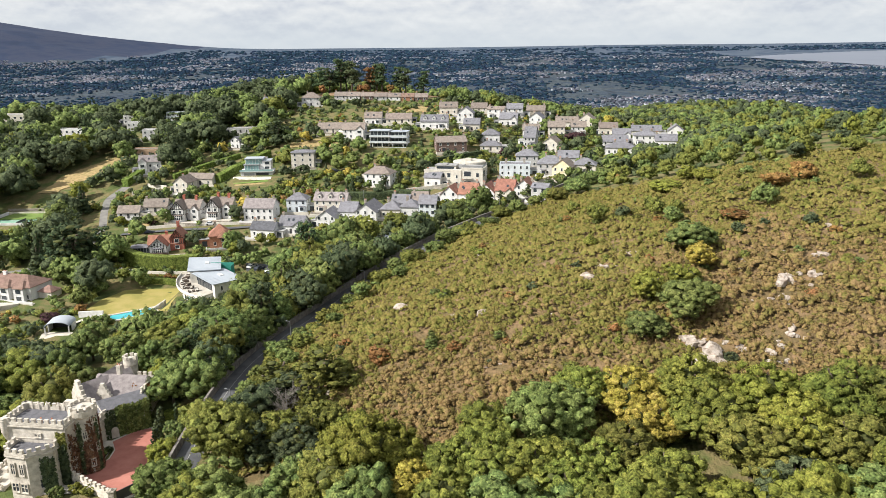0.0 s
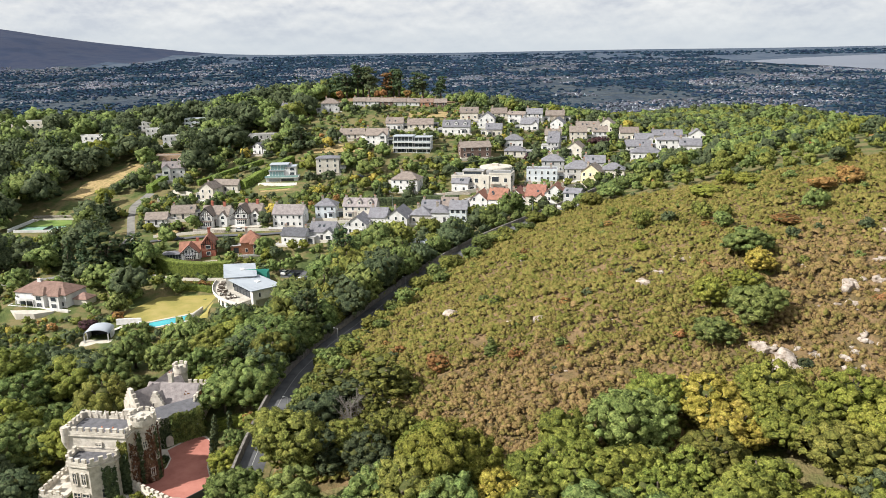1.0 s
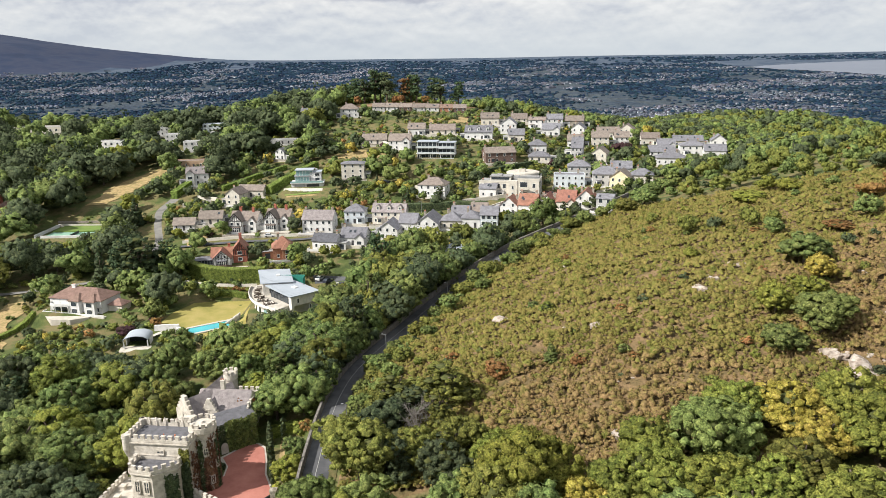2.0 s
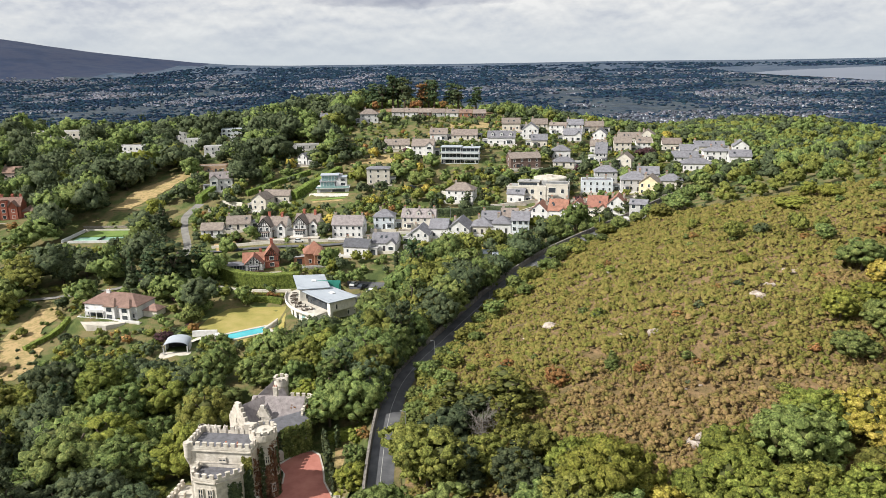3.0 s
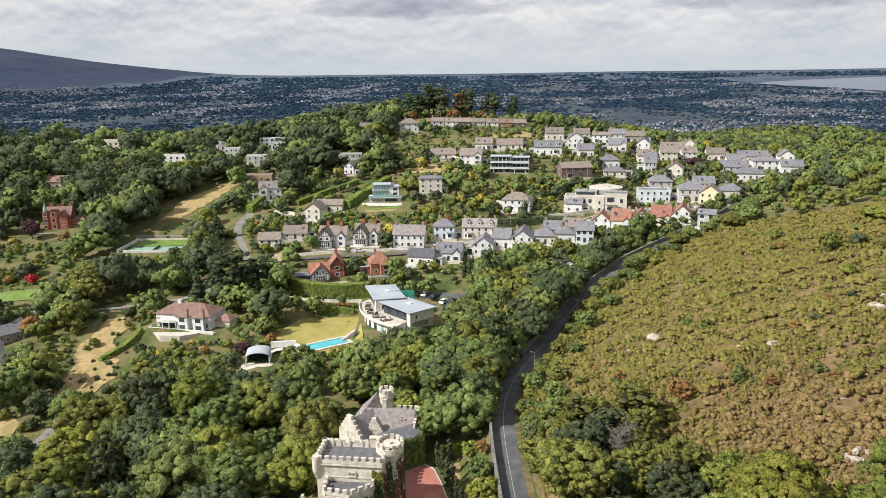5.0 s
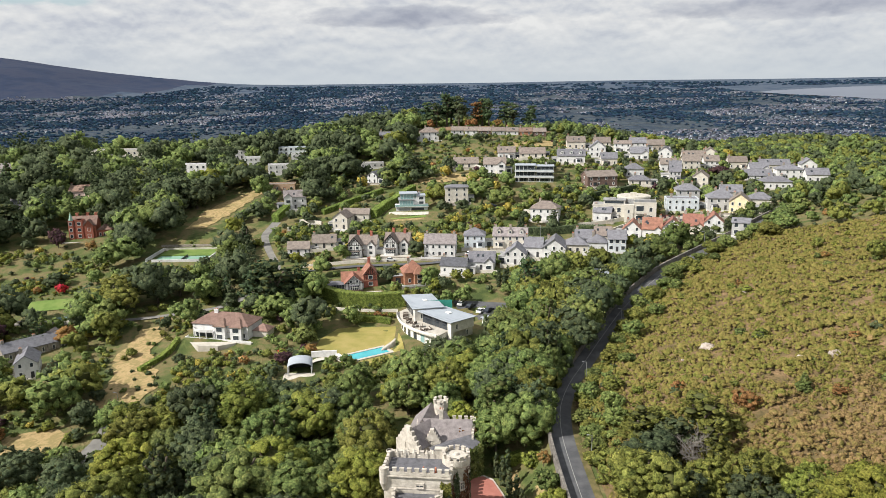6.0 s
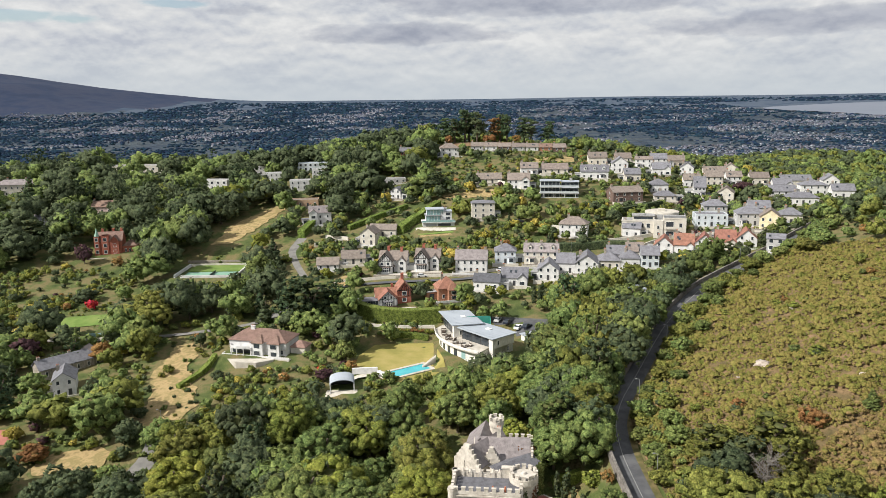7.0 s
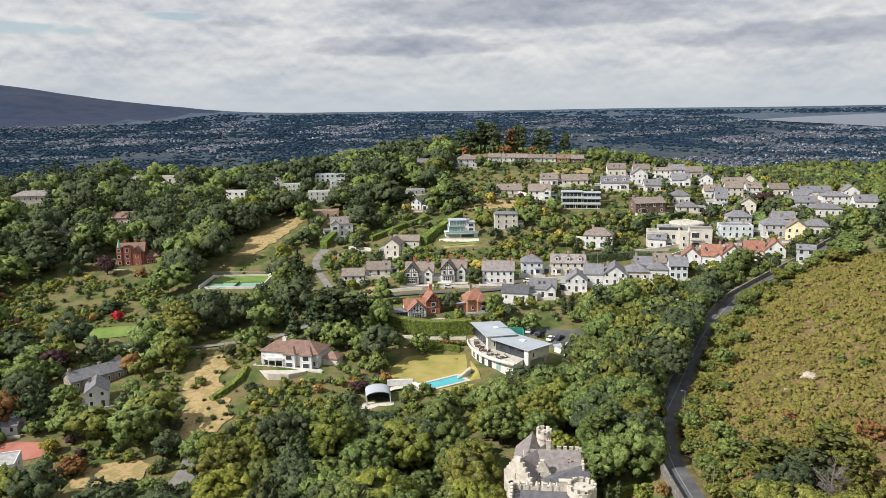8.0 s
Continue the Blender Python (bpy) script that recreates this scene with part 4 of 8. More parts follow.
def timbered_house(label, x, y, turn, w, d, side):
    z = gz(x, y + d / 2) * 0.4 + gz(x, y) * 0.6
    root = thing("house", pose(x, y, z, 0, 0, turn), label, "house", "village houses")
    CLEAR.append((x, y + d / 2, w * 0.5 + 2.2, d * 0.5 + 2.5))
    SIGHT.append((x, y + d / 2, w * 0.5, 0.5))
    wm, rm = WALLS["white"], ROOFS["brown"]
    gw, gx = 5.6, -side * (w / 2 - 2.8)
    gabled(root, 0, d / 2 + 0.8, w, d - 1.6, 4.9, 2.9, wm, rm)
    gabled(root, gx, d * 0.32, d * 0.9, gw, 4.9, 3.2, wm, rm, 90, name="front_wall")
    front = d * 0.32 - d * 0.45
    tg = timber_gable(gw, 4.9, 3.2, front - 0.005, 2.75)
    tg.v = [a + np.array([gx, 0, 0]) for a in tg.v]
    part("timber_frame", tg, M_TIMBER, root, "black timber boards")
    part("bargeboard", Form().bar((gx - gw / 2 - 0.3, front - 0.4, 4.6), (gx, front - 0.4, 8.15), 0.1, 0.3).bar((gx + gw / 2 + 0.3, front - 0.4, 4.6), (gx, front - 0.4, 8.15), 0.1, 0.3), M_TIMBER, root)
    for k in (-1, 1):
        window(root, gx + k * 1.25, front - 0.06, 3.2, 1.2, 1.25)
    bay_window(root, gx, front, 4.2, 0.9, 0.0, 2.65, wm, rm)
    gabled(root, side * (w / 2 - 1.9), d * 0.36, d * 0.62, 3.4, 4.2, 2.0, wm, rm, 90, over=0.25, name="side_gable")
    for zz in (0.9, 3.2):
        window(root, side * (w / 2 - 1.9), d * 0.05 - 0.02, zz, 1.5, 1.3)
    part("door", Form().box(-0.5, 0.74, 0, 0.5, 0.79, 2.1), M_DARKFRAME, root)
    part("porch_roof", Form().add([(-1.0, -0.3, 2.4), (1.0, -0.3, 2.4), (1.0, 0.78, 2.9), (-1.0, 0.78, 2.9), (-1.0, -0.3, 2.55), (1.0, -0.3, 2.55), (1.0, 0.78, 3.05), (-1.0, 0.78, 3.05)], [(3, 2, 1, 0), (4, 5, 6, 7), (0, 1, 5, 4), (1, 2, 6, 5), (2, 3, 7, 6), (3, 0, 4, 7)]), rm, root)
    for s in (-1, 1):
        for zz in (0.9, 3.2):
            window(root, s * (w / 2 + 0.02), d / 2 + 1.0, zz, 1.0, 1.3, 90 * s)
    chimney(root, -w * 0.2, d / 2 + 0.8, 7.7, 1.7, 1.0, 0.7, WALLS["redbrick"], 3)
    chimney(root, w * 0.28, d / 2 + 0.6, 7.6, 1.6, 1.0, 0.7, WALLS["redbrick"], 3)
    t = part("front_terrace", Form().box(-w / 2 - 1.2, -5.0, -3.5, w / 2 + 1.2, -0.002, -0.15), M_PAVE, root)
    part("terrace_wall", Form().box(-w / 2 - 1.2, -5.3, -3.5, w / 2 + 1.2, -5.0, 0.25), M_STONE, t)
    a = part("side_addition", Form().box(side * (w / 2 + 1.5) - 1.5, d * 0.3, -3, side * (w / 2 + 1.5) + 1.5, d * 0.75, 2.4), wm, root)
    part("addition_roof", Form().box(side * (w / 2 + 1.5) - 1.65, d * 0.3 - 0.15, 2.4, side * (w / 2 + 1.5) + 1.65, d * 0.75 + 0.15, 2.55), ROOFS["felt"], a)


timbered_house("white house with black timbered gable and bay window", -105, 293, -6, 11.0, 9.0, 1)
timbered_house("pebbled house with black timbered gable and bay window", -91.3, 293, -8, 9.8, 9.0, 1)


# ---------------------------------------------------------------- the castle
MERLON = Form().box(-0.36, -0.2, 0, 0.36, 0.2, 0.72).box(-0.42, -0.26, 0.72, 0.42, 0.26, 0.82).mesh("merlon")


def battlement(parent, pts, z, mat, closed=False, base=0.55, pitch=1.35, thick=0.4):
    """A low parapet along pts with a row of merlons on it."""
    seg = list(zip(pts, pts[1:] + (pts[:1] if closed else [])))
    if not closed:
        seg = seg[:len(pts) - 1]
    for a, b in seg:
        par = part("parapet", Form().bar((a[0], a[1], z + base / 2), (b[0], b[1], z + base / 2), thick, base), mat, parent)
        part("corbel_course", Form().bar((a[0], a[1], z - 0.22), (b[0], b[1], z - 0.22), thick + 0.3, 0.25), mat, par)
        d = math.hypot(b[0] - a[0], b[1] - a[1])
        n = max(1, round(d / pitch))
        for k in range(n):
            t = (k + 0.5) / n
            o = part("merlon", MERLON, mat, par)
            o.matrix_local = pose(a[0] + (b[0] - a[0]) * t, a[1] + (b[1] - a[1]) * t, z + base, 0, 0, math.degrees(math.atan2(b[1] - a[1], b[0] - a[0])))


def round_tower(parent, x, y, z0, z1, r, mat, name="round_tower"):
    f = Form().tube(x, y, z0, z1, r * 1.03, r, 24).tube(x, y, z1 - 1.5, z1 - 1.2, r * 1.02, r * 1.12, 24).tube(x, y, z1 - 1.2, z1, r * 1.12, r * 1.12, 24)
    t = part(name, f, mat, parent)
    part("tower_roof", Form().tube(x, y, z1, z1 + 0.12, r * 0.85, r * 0.82, 20).tube(x, y, z1 + 0.12, z1 + 0.5, 0.5, 0.35, 10), M_PAVE, t)
    n = max(6, round(2 * math.pi * r * 1.06 / 1.3))
    for k in range(n):
        a = 2 * math.pi * k / n
        o = part("merlon", MERLON, mat, t)
        o.matrix_local = pose(x + r * 0.98 * math.cos(a), y + r * 0.98 * math.sin(a), z1, 0, 0, math.degrees(a) + 90)
    return t


def ivy_sheet(parent, a, b, z0, z1, mat, count, seed, name="ivy", depth=0.35, ragged=0.35):
    """Leaves over a wall from plan point a to b; they hang on the right-hand side of that way."""
    rs = np.random.default_rng(seed)
    t = rs.uniform(0, 1, count)
    u = rs.uniform(0, 1, count)
    top = z1 - (z1 - z0) * ragged * (0.5 + 0.5 * np.sin(t * 9 + seed)) * rs.uniform(0, 1, count)
    d = np.array([b[0] - a[0], b[1] - a[1]])
    d = d / np.linalg.norm(d)
    nrm = np.array([d[1], -d[0], 0.25])
    c = np.stack([a[0] + (b[0] - a[0]) * t, a[1] + (b[1] - a[1]) * t, z0 + (top - z0) * u], 1)
    c[:, :2] += nrm[:2] * rs.uniform(0.05, depth, (count, 1))
    v, q = leaves(c, np.repeat(nrm[None], count, 0), 0.34, rs)
    return part(name, tri_mesh(name, v, q, False), mat, parent)


def arched_window(parent, x, y, z, w, h, turn):
    b = 0.16
    o, q = [(-w / 2 - b, -0.15), (w / 2 + b, -0.15), (w / 2 + b, h + 0.22), (-w / 2 - b, h + 0.22)], [(-w / 2, 0.0), (w / 2, 0.0), (w / 2, h), (-w / 2, h)]
    V = [(u, v, s) for v in (-0.12, 0.05) for ring in (o, q) for u, s in ring]
    F = []
    for k in range(4):
        n = (k + 1) % 4
        F += [(k, n, 4 + n, 4 + k), (8 + n, 8 + k, 12 + k, 12 + n), (n, k, 8 + k, 8 + n), (4 + k, 4 + n, 12 + n, 12 + k)]
    win = part("window", Form().add(V, F), M_CASTLE, parent)
    win.matrix_local = pose(x, y, z, 0, 0, turn)
    part("pane", Form().box(-w / 2, -0.03, 0, w / 2, 0.02, h), M_GLASS, win)
    part("mullion", Form().box(-0.07, -0.1, 0, 0.07, -0.031, h), M_CASTLE, win)
    part("transom", Form().box(-w / 2, -0.09, h * 0.55, w / 2, -0.032, h * 0.55 + 0.1), M_CASTLE, win)
    part("sill", Form().box(-w / 2 - b, -0.2, -0.3, w / 2 + b, 0.05, -0.151), M_CASTLE, win)


def castle():
    base = 49.2
    root = thing("castle", pose(-77.8, 125.9, base, 0, 0, -7), "pale granite castle house with crenellated towers and ivy", "castle")
    H = 61.3 - base
    # main block
    part("wall", Form().box(-6.0, 0, -4, 6.2, 6.4, H).box(-6.1, -0.1, 9.3, 6.3, 0, 9.5).box(-6.15, -0.12, H - 0.55, 6.35, 0, H - 0.3), M_CASTLE, root)
    part("flat_roof", Form().box(-5.6, 0.4, H, 5.8, 6.0, H + 0.1), ROOFS["lead"], root)
    battlement(root, [(-6.0, 0.0), (6.2, 0.0), (6.2, 6.4), (-6.0, 6.4)], H, M_CASTLE, True)
    part("corner_turret", Form().tube(-6.0, 0, H - 3.2, H - 1.6, 0.15, 0.72, 16).tube(-6.0, 0, H - 1.6, H + 1.25, 0.72, 0.72, 16).tube(-6.0, 0, H + 0.7, H + 0.9, 0.80, 0.80, 16), M_CASTLE, root)
    part("corner_turret", Form().tube(-6.0, 6.4, H - 1.6, H + 1.3, 0.6, 0.6, 16).tube(-6.0, 6.4, H + 1.0, H + 1.3, 0.7, 0.7, 16), M_CASTLE, root)
    # projecting bay, one storey lower
    ring = [(-3.9, 0.0), (-3.9, -3.2), (-3.1, -4.4), (1.2, -4.9), (4.6, -2.0), (4.6, 0.0)]
    hb = 57.6 - base
    part("bay", Form().prism(ring, -4, hb), M_CASTLE, root)
    part("bay_roof", Form().prism([(x * 0.9 - 0.1, y * 0.9) for x, y in ring], hb, hb + 0.1), ROOFS["lead"], root)
    battlement(root, ring, hb, M_CASTLE)
    for x in (-1.9, 0.0):
        arched_window(root, x, -4.55 - 0.116 * (x + 3.1), 4.6, 0.75, 2.1, -5.6)
        arched_window(root, x, -4.55 - 0.116 * (x + 3.1), 1.0, 1.3, 1.6, -5.6)
    arched_window(root, 3.0, -3.45, 1.4, 1.2, 1.7, 40)
    arched_window(root, -3.95, -1.6, 1.6, 1.0, 1.7, -90)
    arched_window(root, 0.6, -0.12, 9.9, 1.2, 0.5, 0)
    for z in (1.0, 4.6, 8.2):
        arched_window(root, 6.2, 1.2, z, 0.9, 1.6, 90)
        arched_window(root, -6.0, 3.2, z, 0.9, 1.6, -90)
    # clay pots and stone urns on the roof
    for x in (1.2, 3.4):
        part("chimney_pot", Form().tube(x, 0.75, H + 0.1, H + 1.35, 0.22, 0.14, 8), M_CLAY, root)
    for x in (-4.6, -3.2, -1.4, 1.0, 2.2):
        part("stone_finial", Form().box(x - 0.3, 6.0, H, x + 0.3, 6.6, H + 1.1).tube(x, 6.3, H + 1.1, H + 1.7, 0.32, 0.1, 8), M_CASTLE, root)
    part("roof_chimney", Form().box(2.6, 6.1, H, 4.6, 7.0, H + 1.9).box(2.5, 6.0, H + 1.9, 4.7, 7.1, H + 2.1), M_CASTLE, root)
    # round tower on the court side
    TX, TY = 6.6, 5.4
    tw = round_tower(root, TX, TY, -4, 62.7 - base, 2.35, M_CASTLE)
    for k, (z, a) in enumerate(((2.0, -40), (5.0, -10), (8.0, -60), (11, -20))):
        arched_window(root, TX + 2.5 * math.cos(radians(a)), TY + 2.5 * math.sin(radians(a)), z, 0.6, 1.3, a + 90)
    # link behind the main block
    part("link_wall", Form().box(-5.0, 6.4, -4, 3.6, 20.0, 54.8 - base), M_CASTLE, root)
    part("link_roof", Form().box(-4.6, 6.8, 54.8 - base, 3.2, 19.6, 54.9 - base), ROOFS["slate"], root)
    battlement(root, [(-5.0, 6.9), (-5.0, 20.0)], 54.8 - base, M_CASTLE)
    battlement(root, [(3.6, 8.0), (3.6, 20.0)], 54.8 - base, M_CASTLE)
    # rear house with slate roofs, turned towards the west
    he = 55.6 - base
    inv = root.matrix_world.inverted()

    def stepped(parent_m, gx, gw, gh, gy, low):
        steps = [(gw / 2 * (1 - k / 5.2), he + (k + j) * gh / 5) for k in range(5) for j in (0, 1)]
        side = [(gw / 2, low)] + steps
        prof = [(gx + x, z) for x, z in side] + [(gx - x, z) for x, z in side[::-1]]
        n = len(prof)
        f = Form().add([(x, y, z) for y in (gy - 0.3, gy + 0.45) for x, z in prof], [tuple(range(n)), tuple(range(2 * n - 1, n - 1, -1))] + [(i, n + i, n + (i + 1) % n, (i + 1) % n) for i in range(n)])
        part("stepped_gable", f, M_CASTLE, root).matrix_local = parent_m
    for wx, wy, turn, w, d, rise, along in ((-80.3, 148.0, -41, 6.4, 12.0, 3.4, True), (-72.6, 153.0, -6, 12.0, 8.4, 3.4, False)):
        m = inv @ pose(wx, wy, base, 0, 0, turn)
        b = body_gable(d if along else w, w if along else d, he, rise, 4)
        r = roof_gable(Form(), (d if along else w) - 0.6, w if along else d, he, rise + 0.03, 0.15)
        for F_ in (b, r):
            for k, a in enumerate(F_.v):
                F_.v[k] = np.stack([a[:, 1], -a[:, 0] + d / 2, a[:, 2]], 1) if along else a
        part("rear_wall", b, M_CASTLE, root).matrix_local = m
        part("rear_roof", r, ROOFS["mauve"], root).matrix_local = m
        if along:
            stepped(m, 0, 6.6, 4.5, 0.0, -3)
            for x, z, wd in ((-1.6, he - 3.0, 0.8), (1.6, he - 3.0, 0.8), (0, he - 0.6, 1.0)):
                p = m @ Vector((x, -0.25, z))
                arched_window(root, *p, wd, 1.5, turn + 10)
        else:
            stepped(m, -2.2, 3.6, 3.4, -4.6, -3)
            rr_ = roof_gable(Form(), 5.0, 3.2, he, 2.3, 0.1)
            for k, a in enumerate(rr_.v):
                rr_.v[k] = np.stack([a[:, 1] - 2.2, -a[:, 0] - 2.2, a[:, 2]], 1)
            part("dormer_roof", rr_, ROOFS["mauve"], root).matrix_local = m
            p = m @ Vector((-2.2, -4.85, he - 0.9))
            arched_window(root, *p, 1.2, 1.7, turn + 10)
            for x in (1.0, 3.6):
                p = m @ Vector((x, -4.22, he - 2.6))
                arched_window(root, *p, 0.9, 1.5, turn + 10)
            e = [(m @ Vector((x, y, 0))).to_2d()[:] for x, y in ((6.2, -4.2), (6.2, 4.2), (1.0, 4.2))]
            battlement(root, e, he + 1.0, M_CASTLE)
            part("end_wall", Form().box(5.9, -4.2, -4, 6.5, 4.2, he + 1.0).box(1.0, 3.9, -4, 6.5, 4.5, he + 1.0), M_CASTLE, root).matrix_local = m
            p = m @ Vector((-0.8, 0.3, 0))
            chimney(root, p.x, p.y, he + 3.6, 1.9, 0.9, 0.9, M_CASTLE)
    round_tower(root, 0.2, 34.0, -4, 60.1 - base, 1.45, M_CASTLE, "stair_turret")
    for f_, mt, nm in ((body_gable(9.0, 7.0, he, 3.3, 4), M_CASTLE, "rear_wall"), (roof_gable(Form(), 9.0, 7.0, he, 3.33, 0.2), ROOFS["mauve"], "rear_roof")):
        part(nm, f_, mt, root).matrix_local = inv @ pose(-76.6, 157.2, base, 0, 0, 78)
    # wing on the court side, its wall under ivy, turned to face the court
    m = inv @ pose(-72.4, 141.6, base, 0, 0, 37)
    eave = 56.0 - base
    part("wing_wall", Form().box(0, 0, -4, 9.2, 5.6, eave), M_CASTLE, root).matrix_local = m
    part("wing_roof", Form().add([(-0.2, -0.25, eave), (9.4, -0.25, eave), (9.4, 3.2, eave + 1.15), (-0.2, 3.2, eave + 1.15), (9.4, 5.9, eave), (-0.2, 5.9, eave)], [(0, 1, 2, 3), (3, 2, 4, 5), (0, 3, 5), (1, 4, 2), (0, 5, 4, 1)]), ROOFS["lead"], root).matrix_local = m
    part("garden_door", Form().prism([(-0.75, 0.0), (0.75, 0.0), (0.75, 1.7), (0.53, 2.2), (0, 2.45), (-0.53, 2.2), (-0.75, 1.7)], 0, 0.2), M_PAVE, root).matrix_local = m @ pose(1.7, -0.75, 0.4, 90, 0, 0)

    def plan(x, y):
        return tuple((m @ Vector((x, y, 0))).to_2d())
    ivy_sheet(root, plan(2.4, 0), plan(9.2, 0), -0.5, eave + 0.4, LEAVES["oak"], 1900, 3, "creeper", 0.8, 0.12)
    ivy_sheet(root, plan(0.0, 0), plan(3.2, 0), -0.5, eave, LEAVES["dark"], 500, 13, "creeper", 0.4, 0.3)
    ivy_sheet(root, plan(9.2, 0), plan(9.2, 5.6), -0.5, eave + 1.2, LEAVES["oak"], 800, 4, "creeper", 0.8, 0.2)
    ivy_sheet(root, plan(8.0, 6.2), plan(11.2, 4.2), eave - 1.4, eave + 1.9, LEAVES["rust"], 420, 5, "creeper", 1.0, 0.3)
    ivy_sheet(root, plan(9.9, 3.0), plan(9.9, 5.8), eave - 2.6, eave + 1.6, LEAVES["rust"], 200, 15, "creeper", 0.5, 0.4)
    for k in range(10):
        a0, a1 = radians(-110 + k * 19), radians(-110 + (k + 1) * 19)
        ivy_sheet(root, (TX + 2.45 * math.cos(a0), TY + 2.45 * math.sin(a0)), (TX + 2.45 * math.cos(a1), TY + 2.45 * math.sin(a1)), -0.5, 12.0 if k % 4 != 2 else 7.5, LEAVES["creeper"] if k % 4 != 1 else LEAVES["dark"], 250 if k % 3 else 130, 30 + k, "creeper", 0.18, 0.5)
    ivy_sheet(root, (6.25, 0.2), (6.25, 5.0), -0.5, 10.5, LEAVES["creeper"], 500, 41, "creeper", 0.25, 0.6)
    ivy_sheet(root, (2.8, -3.5), (4.6, -2.0), -0.5, 7.6, LEAVES["dark"], 620, 8, "creeper", 0.5, 0.35)
    ivy_sheet(root, (4.0, -0.1), (6.2, -0.1), -0.5, 8.8, LEAVES["dark"], 900, 9, "creeper", 0.7, 0.3)
    ivy_sheet(root, (4.4, -0.1), (6.2, -0.1), 7.6, 11.0, LEAVES["olive"], 240, 10, "creeper", 0.3, 0.5)
    # terrace before the front
    part("terrace", Form().box(-11.0, -3.0, -7, -6.05, 6.5, 0.2), M_PAVE, root)
    battlement(root, [(-6.3, -3.0), (-11.0, -3.0), (-11.0, 6.5)], 0.2, M_CASTLE)
    for x, y in ((-8.6, -1.0), (-9.4, 2.4), (-7.6, 4.4)):
        part("stone_planter", Form().box(x - 0.5, y - 0.5, 0.2, x + 0.5, y + 0.5, 0.9).box(x - 0.6, y - 0.6, 0.9, x + 0.6, y + 0.6, 1.05), M_CASTLE, root)


def lawn_ring(cx, cy, rx, ry, n=22, turn=0.0, power=2.6):
    out = []
    for k in range(n):
        a = 2 * math.pi * k / n
        c, s = math.cos(a), math.sin(a)
        x, y = rx * abs(c) ** (2 / power) * (1 if c > 0 else -1), ry * abs(s) ** (2 / power) * (1 if s > 0 else -1)
        t = radians(turn)
        out.append((cx + x * math.cos(t) - y * math.sin(t), cy + x * math.sin(t) + y * math.cos(t)))
    return out


def castle_court():
    ring = [(-72.0, 127.6), (-70.2, 130.4), (-68.3, 133.6), (-68.6, 137.0), (-70.6, 140.4), (-67.2, 145.2), (-64.8, 146.0), (-62.9, 144.2), (-61.4, 139.0), (-60.4, 134.0), (-58.4, 129.4), (-56.9, 125.4), (-58.2, 121.2), (-61.0, 119.8), (-66.0, 123.4)]
    mx, my = -64.5, 133.0
    drape("court_kerb", [(mx + (x - mx) * 1.09, my + (y - my) * 1.06) for x, y in ring], 0.14, M_PAVE, "pale stone edging round the castle court", "paving", flat=49.3)
    drape("court_paving", ring, 0.19, M_REDPAVE, "red paved forecourt beside the castle", "paving", flat=49.3)
    drape("court_path", [(-76, 121.5), (-70.6, 121.5), (-68.5, 128), (-69.2, 133), (-70, 141), (-73, 141)], 0.10, M_PAVE, "pale gravel path by the castle court", "paving", flat=49.3)
    # crenellated garden wall, gate and piers towards the road
    wall = thing("court_wall", pose(0, 0, 49.3), "low crenellated stone wall before the red court", "wall")
    part("wall_body", Form().bar((-74.0, 126.9, 0.2), (-61.6, 119.0, 0.2), 0.5, 2.0), M_CASTLE, wall)
    battlement(wall, [(-74.0, 126.9), (-61.6, 119.0)], 1.2, M_CASTLE)
    gate = thing("court_gate", pose(0, 0, 49.3), "dark solid gate between stone piers", "gate")
    part("gate_leaf", Form().bar((-60.6, 119.0, 1.1), (-56.9, 123.6, 1.1), 0.14, 2.0), M_DARKFRAME, gate)
    for px, py in ((-61.1, 118.6), (-56.4, 124.4)):
        part("gate_pier", Form().box(px - 0.55, py - 0.55, -3, px + 0.55, py + 0.55, 2.5).box(px - 0.68, py - 0.68, 2.5, px + 0.68, py + 0.68, 2.75).tube(px, py, 2.75, 3.1, 0.5, 0.1, 8), M_STONE, gate)
    part("flank_wall", Form().bar((-56.0, 124.9, 0.4), (-53.6, 126.6, 0.4), 0.5, 3.2).bar((-53.6, 126.6, 0.4), (-52.6, 130.6, 0.4), 0.5, 3.2), M_STONE, gate)
    drape("dry_lawn", [(-60.0, 147.5), (-57.2, 130), (-56.4, 122), (-53.2, 122), (-53.6, 134), (-55.5, 148)], 0.14, M_DRYGRASS, "dry strip of lawn beside the cypresses", "lawn")


